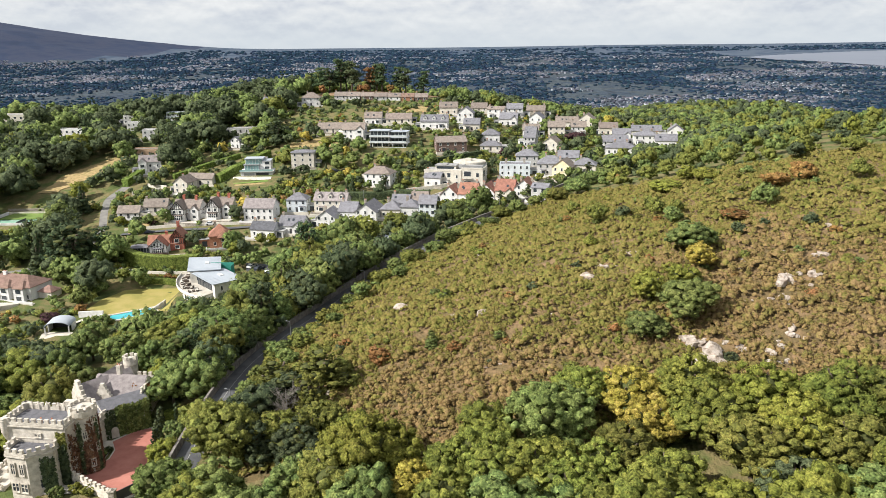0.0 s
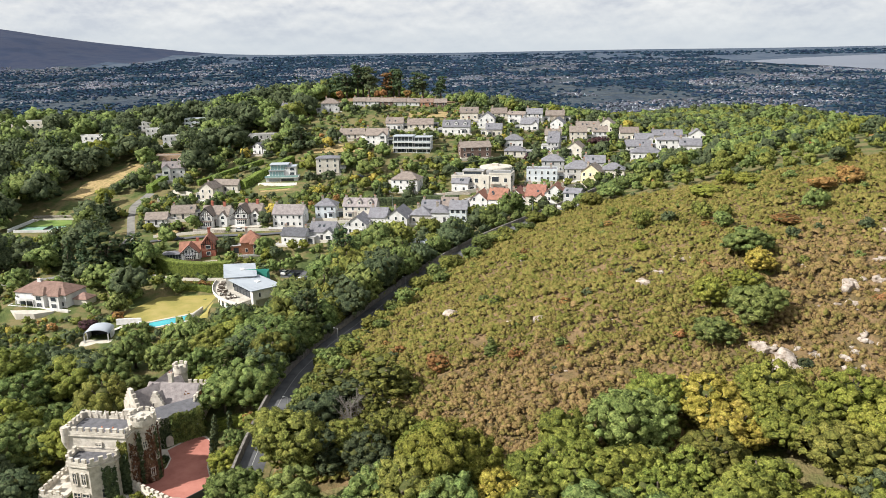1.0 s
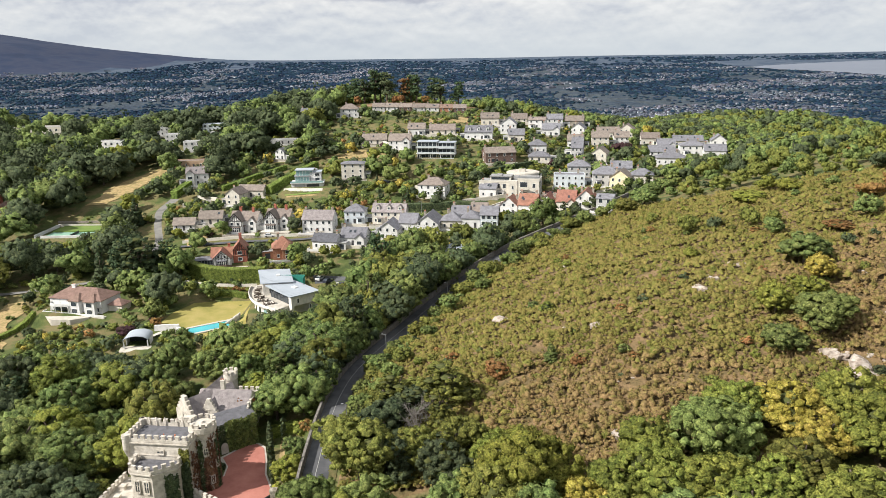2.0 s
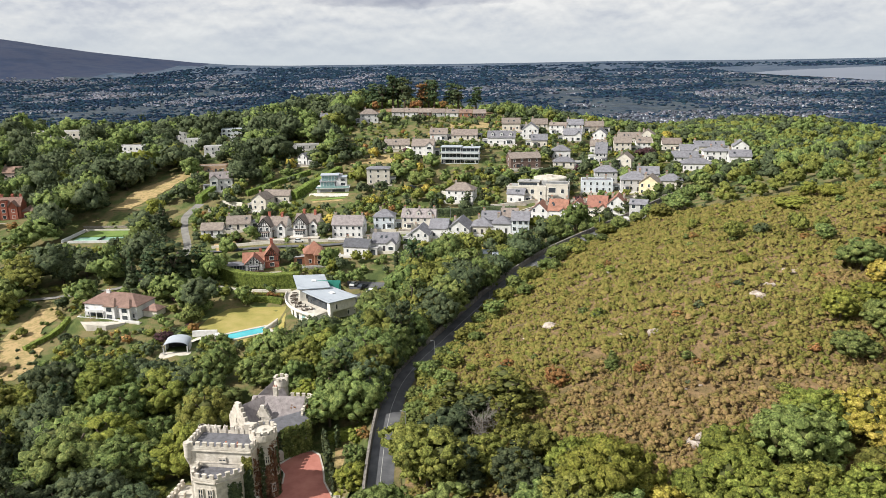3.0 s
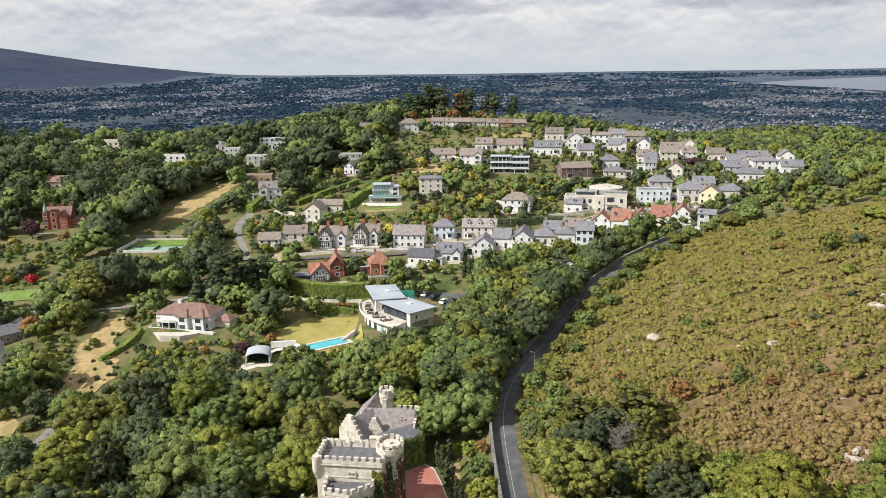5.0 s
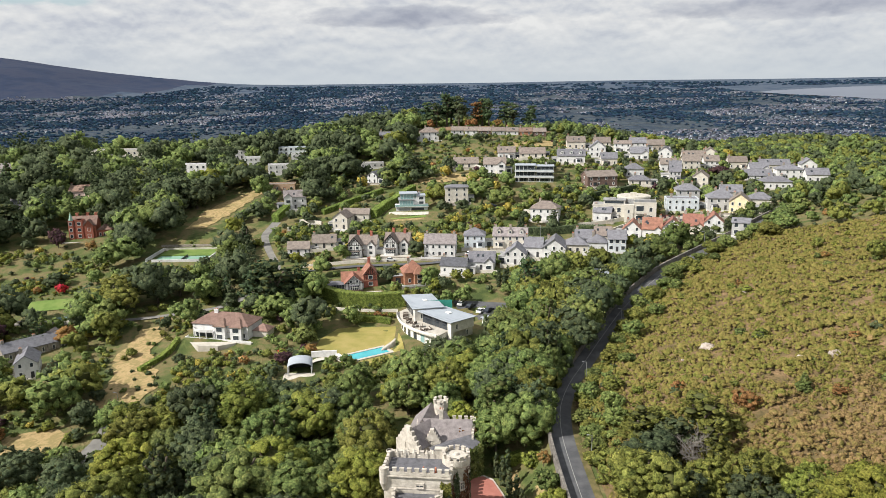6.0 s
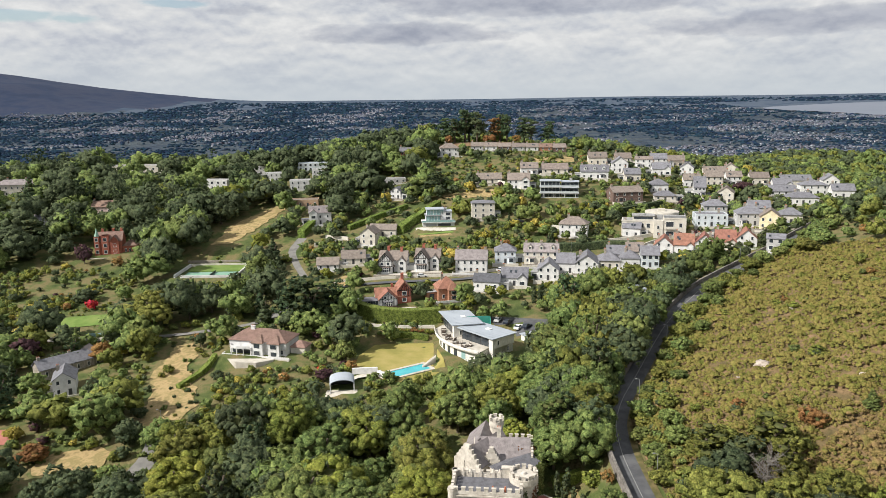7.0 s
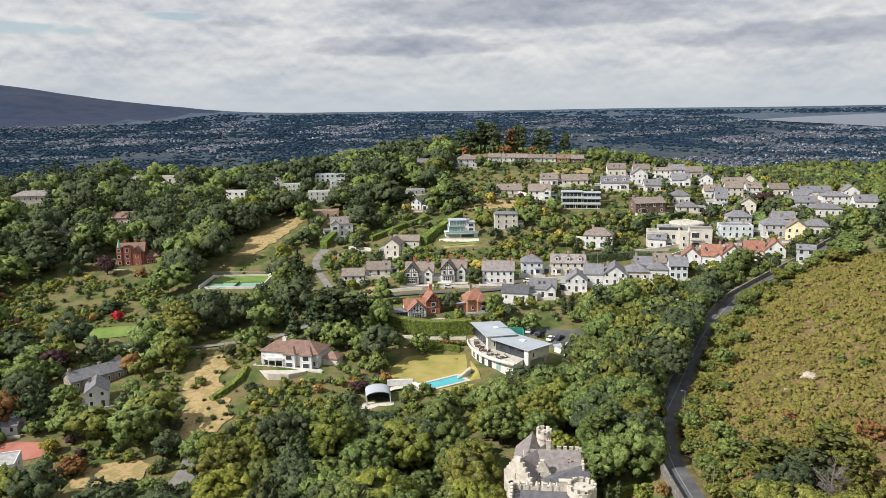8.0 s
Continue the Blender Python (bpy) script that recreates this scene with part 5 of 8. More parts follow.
# ---------------------------------------------------------------- the modern villa with its pool
def villa():
    root = thing("modern_villa", pose(-78, 226, 53), "white modern villa with grey sloping roofs and curved balcony", "house")
    o = np.array([-78.0, 226.0])

    def arc(r):
        return [(-60.4 + r * math.cos(radians(a)), 235.5 + r * math.sin(radians(a))) for a in np.linspace(178, 238, 16)]
    outer = [tuple(np.array(p) - o) for p in arc(27.4)]
    inner = [tuple(np.array(p) - o) for p in arc(26.0)]
    back = [(8.4, -6.0), (14.2, -2.4), (6.5, 4.5), (3.0, 14.2), (-6.8, 15.2)]
    wl = paint("villa_render", (0.66, 0.64, 0.59))
    part("lower_wall", Form().prism(inner + back, -4, 3.5), wl, root)
    part("balcony_slab", Form().prism(outer + back, 3.5, 3.85), M_PAVE, root)
    for a, b in zip(outer, outer[1:]):
        part("balcony_panel", Form().bar((*a, 4.2), (*b, 4.2), 0.18, 0.75), wl, root)
    for k in range(3, 13):
        a, b = np.array(inner[k]), np.array(inner[k + 1])
        m = (a + b) / 2
        t = math.degrees(math.atan2(b[1] - a[1], b[0] - a[0]))
        if k % 2:
            w = Form().box(-0.85, -0.06, 0.1, 0.85, 0.04, 2.7)
            q = part("window", w, M_GLASS if k != 11 else M_TEAL, root)
            q.matrix_local = pose(m[0], m[1], 0.3, 0, 0, t)
    for name, cx, cy, turn, ln, dp, hh, rise in (("front", -71.7, 223.7, -48, 14.0, 9.4, 6.9, 0.55), ("back", -79.4, 235.0, -74, 14.2, 9.0, 7.7, 0.6)):
        m = pose(cx - o[0], cy - o[1], 3.85, 0, 0, turn)
        h = hh - 3.85
        fw = Form().box(-ln / 2, -dp / 2 + 0.9, 0, ln / 2, dp / 2, h - 0.05).box(ln / 2 - 1.6, -dp / 2 + 0.05, -4.5, ln / 2, -dp / 2 + 0.9, h - 0.05)
        u = part("upper_floor", fw, wl, root)
        u.matrix_local = m
        fr = Form()
        n = 6
        for k in range(n + 1):
            x = -ln / 2 + 0.2 + k * (ln - 2.2) / n
            fr.box(x - 0.06, -dp / 2 + 0.78, 0, x + 0.06, -dp / 2 + 0.9, h - 0.1)
        fr.box(-ln / 2 + 0.2, -dp / 2 + 0.76, 1.7, ln / 2 - 1.7, -dp / 2 + 0.89, 1.8)
        part("window_frame", fr, M_DARKFRAME, u)
        part("glass_front", Form().box(-ln / 2 + 0.2, -dp / 2 + 0.84, 0.05, ln / 2 - 1.7, -dp / 2 + 0.895, h - 0.1), M_GLASS, u)
        for k, x in enumerate((-dp / 4, dp / 5)):
            window(root, *(m @ Vector((ln / 2 + 0.02, x, 0.8 - 2.6 * (k % 2)))), 0.8, 1.5, turn + 90)
        a, b = ln / 2 + 0.7, dp / 2 + 0.7
        rf = Form().add([(-a, -b, h + rise), (a, -b, h + rise * 0.4), (a, b, h), (-a, b, h), (-a, -b, h + rise + 0.22), (a, -b, h + rise * 0.4 + 0.22), (a, b, h + 0.22), (-a, b, h + 0.22)], [(3, 2, 1, 0), (4, 5, 6, 7), (0, 1, 5, 4), (1, 2, 6, 5), (2, 3, 7, 6), (3, 0, 4, 7)])
        rr = part("roof", rf, ROOFS["zinc"], root)
        rr.matrix_local = m
        part("rooflight", Form().box(-0.9, 0.2, h + 0.15, 0.9, 1.4, h + 0.75), M_FRAME, rr)
        seams = Form()
        for k in range(1, 12):
            t = k / 12
            zl, zr = h + rise * (1 - 0.6 * t) + 0.22, h + 0.22
            seams.bar((-a + 2 * a * t, -b + 0.05, zl + 0.02), (-a + 2 * a * t, b - 0.05, zr + 0.02), 0.05, 0.06)
        part("roof_seams", seams, ROOFS["zinc"], rr)
    part("green_netting", Form().box(0.5, 9.6, 3.8, 8.0, 9.7, 8.2).box(8.0, 6.0, 3.8, 8.1, 9.7, 8.0), material("green_netting", [(0.03, 0.20, 0.16), (0.05, 0.27, 0.22)], 1, 0.8), root)
    an = part("annex", Form().prism([(17.5, 4.6), (23.2, 7.4), (25.6, 4.9), (20.5, -1.8)], -3, 3.6), wl, root)
    part("annex_roof", Form().prism([(17.0, 4.8), (23.2, 8.0), (26.3, 4.9), (20.5, -2.5)], 3.6, 3.85), ROOFS["zinc"], an)
    st = Form()
    for k in range(12):
        st.box(-9.7 - 0.34 * k, -8.6 - 0.20 * k, -2.4, -9.36 - 0.34 * k, -6.8 - 0.20 * k, 1.1 - 0.2 * k)
    part("steps", st, M_PAVE, root)


def pool():
    base = 51.7
    root = thing("swimming_pool", pose(-95.4, 212.6, base, 0, 0, 33), "long turquoise swimming pool with pale stone surround", "pool")
    f = Form()
    for a in ((-7.4, -3.4, 7.4, -2.4), (-7.4, 2.4, 7.4, 3.4), (-7.4, -2.4, -6.4, 2.4), (6.4, -2.4, 7.4, 2.4)):
        f.box(a[0], a[1], -1.6, a[2], a[3], 0.16)
    part("surround", f, M_PAVE, root)
    part("basin", Form().box(-6.4, -2.4, -1.6, 6.4, 2.4, -0.4), M_TEAL, root)
    part("water", Form().box(-6.39, -2.39, -0.39, 6.39, 2.39, 0.02), M_POOL, root)
    part("end_wall", Form().box(-8.6, -4.2, -2, -7.5, 3.6, 0.8), WALLS["white"], root)
    drape("lawn", [(-112, 216), (-111.5, 227), (-107.5, 236), (-97, 239), (-88.5, 236.5), (-86.4, 226), (-84.5, 214), (-90, 206), (-94, 204), (-99.4, 204.5), (-103, 212)], 0.06, M_LAWN, "yellowing lawn above the swimming pool", "lawn")
    ribbon("garden_wall", [(-118, 252), (-112, 248.5), (-106, 246.3), (-98, 244.6), (-88, 243.6)], -0.2, 0.2, 0, WALLS["cream"], "low pale garden wall above the lawn", "wall", height=0.9)
    ribbon("garden_path", [(-117, 209), (-110, 212), (-104, 212), (-100, 205)], -1.3, 1.3, 0.10, M_PAVE, "pale stone path from shed to pool", "path")
    ribbon("pool_wall", [(-112, 213), (-104.5, 213.2)], -0.3, 0.3, 0, WALLS["white"], "white garden wall near the pool", "wall", height=1.2)
    drape("terrace", [(-118.5, 199.5), (-110, 199.5), (-109, 204), (-118, 204)], 0.12, M_PAVE, "pale paving before the garden shed", "paving")
    drape("driveway", [(-66, 236), (-54, 232), (-49, 236), (-50, 243), (-60, 247), (-70, 250)], 0.10, M_ROAD, "grey driveway with parked cars", "driveway")


def villa_garden():
    """A flower border behind the lawn and seats on the villa's balcony."""
    pick = random.Random(5)
    for k in range(34):
        u = k / 33
        plant("shrub", -103.5 + 15 * u + pick.uniform(-0.3, 0.3), 243.0 - 2.4 * u + pick.uniform(-0.6, 0.6), pick.uniform(0.35, 0.6), pick.choice(("rust", "fresh", "rust", "oak", "yellow", "lime")), 1.1, own=True)
    for k in range(5):
        a = radians(186 + 9.5 * k)
        root = thing("garden_table", pose(-60.4 + 24.6 * math.cos(a), 235.5 + 24.6 * math.sin(a), 56.86, 0, 0, 30 * k), "low dark wicker table and seats on the balcony", "garden furniture", "balcony seats")
        part("table_top", Form().box(-0.6, -0.45, 0.42, 0.6, 0.45, 0.48), M_WICKER, root)
        for px in (-0.5, 0.5):
            part("table_leg", Form().box(px - 0.05, -0.35, 0, px + 0.05, 0.35, 0.42), M_WICKER, root)
        for py in (-1.2, 1.2):
            seat = part("seat", Form().box(-0.8, py - 0.35, 0.0, 0.8, py + 0.35, 0.42).box(-0.8, py + (0.27 if py > 0 else -0.35), 0.42, 0.8, py + (0.35 if py > 0 else -0.27), 0.85), M_WICKER, root)
            part("cushion", Form().box(-0.7, py - 0.25, 0.42, 0.7, py + 0.25, 0.54), M_PAVE, seat)


def shed():
    root = thing("garden_pavilion", pose(-114, 205.5, 49.4, 0, 0, 8), "open garden pavilion with silver barrel-vaulted roof", "pavilion")
    f = Form()
    n = 12
    up = [(3.5 * math.cos(math.pi * k / n), 2.2 + 1.4 * math.sin(math.pi * k / n)) for k in range(n + 1)]
    V = [(x, y, z + dz) for y in (-3.2, 3.2) for dz in (0, 0.14) for x, z in up]
    m = n + 1
    F = []
    for k in range(n):
        F += [(k, k + 1, 2 * m + k + 1, 2 * m + k), (m + k + 1, m + k, 3 * m + k, 3 * m + k + 1), (k + 1, k, m + k, m + k + 1), (2 * m + k, 2 * m + k + 1, 3 * m + k + 1, 3 * m + k)]
    f.add(V, F)
    part("vaulted_roof", f, ROOFS["zinc"], root)
    part("back_wall", Form().box(-3.3, 2.9, -1.5, 3.3, 3.1, 2.6), M_DARKFRAME, root)
    for x in (-3.3, 3.3):
        part("side_wall", Form().box(x - 0.12, -0.5, -1.5, x + 0.12, 2.9, 2.2), WALLS["white"], root)
        part("post", Form().box(x - 0.15, -3.1, -1.5, x + 0.15, -2.8, 2.2), WALLS["white"], root)
    CLEAR.append((-114, 203, 5, 6))


def red_roof_villa():
    base = 51.4
    root = house("white villa with reddish tiled hip roof and balcony", -144, 230.5, 19.5, 9.5, -14, "hip", 2, "white", "terracotta", 6, 0, z=base - 0.6, big=True, pitch=0.62, group="", storey=2.3)
    chimney(root, -3.4, -0.4, 6.6, 1.6, 1.3, 0.8, WALLS["white"])
    for x in (0.5, 6.2):
        b = part("bay", Form().box(x - 1.9, -6.2, -2, x + 1.9, -4.7, 4.5), WALLS["white"], root)
        r = roof_hip(Form(), 3.8, 6.0, 4.5, 2.0, 0.35)
        r.v[-1] = r.v[-1] + np.array([x, -3.2, 0])
        part("bay_roof", r, ROOFS["terracotta"], root)
        for z in (0.5, 2.8):
            window(root, x, -6.22, z, 2.2, 1.5)
    part("balcony", Form().prism([(-9.4, -4.2), (-8.4, -6.4), (-6.0, -7.2), (-1.5, -6.6), (-1.5, -4.2)], 2.5, 2.75), WALLS["white"], root)
    f = Form()
    pts = [(-9.4, -4.2), (-8.4, -6.4), (-6.0, -7.2), (-1.5, -6.6)]
    for a, b in zip(pts, pts[1:]):
        f.bar((*a, 3.1), (*b, 3.1), 0.12, 0.75)
    part("balcony_parapet", f, WALLS["white"], root)
    for px, py in pts[1:] + [(-3.8, -6.95)]:
        part("column", Form().tube(px, py, -0.1, 2.5, 0.16, 0.14, 12).tube(px, py, 2.3, 2.5, 0.2, 0.24, 12), WALLS["white"], root)
    part("veranda_glass", Form().box(-8.6, -4.85, 0.1, -2.2, -4.76, 2.2), M_GLASS, root)
    part("string_course", Form().box(-9.85, -4.87, 2.2, 9.85, -4.755, 2.34), M_PAVE, root)
    part("terrace", Form().prism([(-10.5, -3.5), (-9.0, -9.0), (-4.0, -11.8), (2.5, -11.0), (6.5, -7.5), (7.5, -4.3)], -3, -0.08), M_PAVE, root)
    r = roof_hip(Form(), 5.0, 4.6, 2.4, 1.9, 0.3)
    r.v[-1] = r.v[-1] + np.array([12.4, 0.5, 0])
    part("garage_wall", Form().box(9.9, -1.8, -3, 14.9, 2.8, 2.4), WALLS["cream"], root)
    part("garage_roof", r, ROOFS["terracotta"], root)


def brick_mansion():
    base = 61.5
    root = thing("brick_mansion", pose(-239, 345, base, 0, 0, 10), "red brick mansion with copper spire and tiled roofs", "house")
    bm_ = WALLS["redbrick"]
    part("wall", body_gable(11, 8, 6.4, 3.6, 4), bm_, root)
    part("roof", roof_gable(Form(), 11, 8, 6.4, 3.62), ROOFS["terracotta"], root)
    for x, w, h, y in ((-5.2, 2.2, 8.6, -4.6), (-1.6, 3.0, 9.0, -4.6), (2.6, 3.6, 6.6, -4.9)):
        t = part("tower", Form().box(x - w / 2, y, -4, x + w / 2, y + 4.0, h).box(x - w / 2 - 0.1, y - 0.1, h - 0.3, x + w / 2 + 0.1, y + 4.1, h), bm_, root)
        for z in (0.8, 3.7, 6.5):
            if z + 1.6 < h:
                window(root, x, y - 0.02, z, min(1.5, w * 0.6), 1.5)
    part("spire", Form().tube(-5.2, -3.4, 8.6, 9.2, 1.0, 0.95, 8).tube(-5.2, -3.4, 9.2, 12.4, 0.95, 0.04, 8), material("copper_green", [(0.20, 0.34, 0.27), (0.28, 0.42, 0.34)], 1, 0.7), root)
    g = body_gable(4.5, 3.6, 6.6, 2.2, 4)
    r = roof_gable(Form(), 5.2, 3.6, 6.6, 2.24, 0.2)
    for F_ in (g, r):
        for k, a in enumerate(F_.v):
            F_.v[k] = np.stack([a[:, 1] + 2.6, -a[:, 0] - 2.7, a[:, 2]], 1)
    part("gable_wall", g, bm_, root)
    part("gable_roof", r, ROOFS["terracotta"], root)
    for x in (-3.4, 1.2, 4.8):
        chimney(root, x, 0.5, 9.2, 2.0, 1.1, 0.7, bm_, 3)
    part("side_wing", Form().box(5.5, -3.0, -4, 11.5, 3.5, 3.6), bm_, root)
    r = roof_hip(Form(), 6.2, 6.7, 3.6, 2.4, 0.3)
    r.v[-1] = r.v[-1] + np.array([8.5, 0.25, 0])
    part("side_roof", r, ROOFS["terracotta"], root)
    for x in (6.8, 8.6, 10.4):
        window(root, x, -3.02, 0.9, 0.9, 1.5)
    part("terrace", Form().box(-8.5, -9.0, -4, 9.0, -4.9, -0.6), M_PAVE, root)


def tennis_court():
    z = 58.7
    m = pose(-183, 314, z, 0, 0, 0)
    root = thing("tennis_court", m, "green tennis court with white lines below a lawn", "tennis court")
    part("surface", Form().box(-10.5, -9.0, -3, 13.0, 0.8, 0.04), M_COURT, root)
    f = Form()
    for a in ((-8, -7.6, 10.5, -7.45), (-8, -0.6, 10.5, -0.45), (-8, -6.6, 10.5, -6.5), (-8, -7.6, -7.85, -0.45), (10.35, -7.6, 10.5, -0.45), (-3.2, -6.6, -3.1, -0.6), (5.6, -6.6, 5.7, -0.6), (-3.2, -4.05, 5.7, -3.95)):
        f.box(a[0], a[1], 0.04, a[2], a[3], 0.06)
    part("lines", f, M_LINE, root)
    part("net", Form().box(1.2, -7.9, 0.04, 1.25, -0.2, 1.0), M_DARKFRAME, root)
    part("net_post", Form().tube(1.22, -8.0, 0, 1.1, 0.06, 0.06, 6), M_DARKFRAME, root)
    part("net_post", Form().tube(1.22, -0.1, 0, 1.1, 0.06, 0.06, 6), M_DARKFRAME, root)
    part("front_wall", Form().box(-10.8, -9.4, -3.5, 13.4, -9.05, 0.9), WALLS["white"], root)
    part("end_wall", Form().box(12.9, -9.0, -3, 13.4, 12.0, 1.6).box(11.6, 8.0, -1, 12.9, 12, 1.8), WALLS["white"], root)
    part("end_wall", Form().box(-13.5, -9.0, -3, -13.0, 12.0, 1.2), WALLS["white"], root)
    part("back_wall", Form().box(-13, 12.0, -2, 13.4, 12.4, 1.1), WALLS["cream"], root)
    part("lawn_terrace", Form().box(-10.8, 0.85, -3, 12.6, 11.9, 0.45), M_GREENLAWN, root)
    part("retaining_wall", Form().box(-16, 16.5, -3, 12, 17.0, 1.6), M_STONE, root)


def stone_cottage():
    root = thing("stone_cottage", pose(-206.0, 233.2, 45.6, 0, 0, 47), "long low stone house with grey slate roof", "house")
    part("wall", body_gable(19, 6.4, 3.4, 2.3, 3), M_STONE, root)
    part("roof", roof_gable(Form(), 19, 6.4, 3.4, 2.32), ROOFS["slate"], root)
    for x in (-7.6, -4.4, -1.2, 2.0, 5.2, 8.0):
        window(root, x, -3.22, 1.0, 0.8, 1.5)
    for x in (-6.0, -2.8, 0.4, 3.6, 6.6):
        part("buttress", Form().box(x - 0.25, -3.7, -3, x + 0.25, -3.2, 3.0), M_STONE, root)
    chimney(root, -8.6, 0, 5.4, 1.2)
    chimney(root, 1.0, 1.0, 4.8, 1.2)
    part("rear_roof", roof_gable(Form(), 7, 5.0, 3.4, 2.0), ROOFS["mauve"], root).matrix_local = pose(6.5, 3.6, -0.1, 0, 0, 40)
    part("rear_wall", body_gable(7, 5.0, 3.4, 1.98, 3), M_STONE, root).matrix_local = pose(6.5, 3.6, -0.1, 0, 0, 40)
    house("white cottage with slate roof and end chimney", -198, 214.5, 6.2, 9, 22, "front", 1.8, "white", "slate", 2, 1, z=44.6, group="")
    drape("yard", [(-206, 213), (-200, 210), (-196, 212), (-200, 222), (-207, 222)], 0.12, M_PAVE, "pale gravel yard beside cottages", "yard")


def glazed_block(root, x0, x1, y0, y1, z0, z1, wall, glass, bays, roof_mat):
    """A storey with a glazed front between slim mullions under a thin flat roof."""
    lv = part("storey", Form().box(x0, y0 + 0.5, z0, x1, y1, z1), wall, root)
    fr = Form()
    for i in range(bays + 1):
        xx = x0 + 0.15 + i * (x1 - x0 - 0.3) / bays
        fr.box(xx - 0.06, y0 + 0.3, z0 + 0.05, xx + 0.06, y0 + 0.5, z1 - 0.05)
    part("window_frame", fr, M_FRAME, lv)
    for i in range(bays):
        a, b = x0 + 0.21 + i * (x1 - x0 - 0.3) / bays, x0 + 0.09 + (i + 1) * (x1 - x0 - 0.3) / bays
        part("pane", Form().box(a, y0 + 0.4, z0 + 0.1, b, y0 + 0.495, z1 - 0.25), glass, lv)
    part("roof", Form().box(x0 - 0.4, y0 - 0.3, z1, x1 + 0.4, y1 + 0.3, z1 + 0.22), roof_mat, root)


def glass_house(label, x, y, z, turn, w, levels, garage):
    root = thing("glass_house", pose(x, y, z, 0, 0, turn), label, "house")
    CLEAR.append((x, y, w * 0.55 + 2, 9))
    if garage:
        part("plinth", Form().box(-w / 2 - 1, -5.4, -3, w / 2 + 1, 3, 2.4), WALLS["white"], root)
        # no hole: a dark panel gives the shade inside the open garage
        part("garage_opening", Form().box(-w * 0.02, -5.46, 0.1, w * 0.44, -5.403, 1.9), M_DARKFRAME, root)
        part("garage_door", Form().box(-w * 0.46, -5.46, 0.1, -w * 0.08, -5.403, 1.9), M_METAL, root)
        part("terrace_slab", Form().box(-w / 2 - 1.4, -6.0, 2.4, w / 2 + 1.4, 3, 2.62), WALLS["white"], root)
        glazed_block(root, -w * 0.46, w * 0.08, -3.6, 4.0, 2.62, 5.2, WALLS["paleblue"], M_TEAL, 5, M_METAL)
        glazed_block(root, -w * 0.42, w * 0.2, -2.6, 4.4, 5.42, 7.9, WALLS["paleblue"], M_TEAL, 5, ROOFS["zinc"])
        part("stair_tower", Form().box(w * 0.10, -2.2, 2.62, w * 0.5, 4.2, 6.9), WALLS["white"], root)
        part("tower_roof", Form().box(w * 0.21, -2.5, 6.9, w * 0.52, 4.4, 7.1), ROOFS["zinc"], root)
        for zz in (3.1, 5.2):
            window(root, w * 0.36, -2.22, zz, 2.2, 1.3)
        part("balustrade", Form().box(-w / 2 - 1.3, -5.9, 2.63, w / 2 + 1.3, -5.84, 3.45), M_TEAL, root)
    else:
        for k in range(levels):
            q = k * 2.9
            part("base_wall", Form().box(-w / 2, -3.0, -3, w / 2, 5, 0), WALLS["white"], root) if k == 0 else None
            glazed_block(root, -w / 2, w * 0.02, -3.4 + 0.4 * k, 5.0, q, q + 2.65, WALLS["white"], M_GLASS, 5, WALLS["white"] if k == 0 else ROOFS["zinc"])
            glazed_block(root, w * 0.06, w / 2, -2.6 + 0.4 * k, 5.0, q - 0.5, q + 2.15, WALLS["white"], M_GLASS, 4, WALLS["white"] if k == 0 else ROOFS["zinc"])
            part("balustrade", Form().box(-w / 2, -4.4, q, w / 2, -4.36, q + 0.8), M_PALEGLASS, root)
            part("balcony_slab", Form().box(-w / 2 - 0.2, -4.5, q - 0.18, w / 2 + 0.2, -2.9, q - 0.01), WALLS["white"], root)
        for i in range(4):
            xx = -w * 0.42 + i * w * 0.28
            part("column", Form().box(xx - 0.14, -4.3, -2.5, xx + 0.14, -4.02, 2.6), WALLS["white"], root)
    chimney(root, w * 0.3, 2.5, 7.0 if garage else 8.3, 1.0, 1.0, 0.7, WALLS["grey"], 1)
    return root


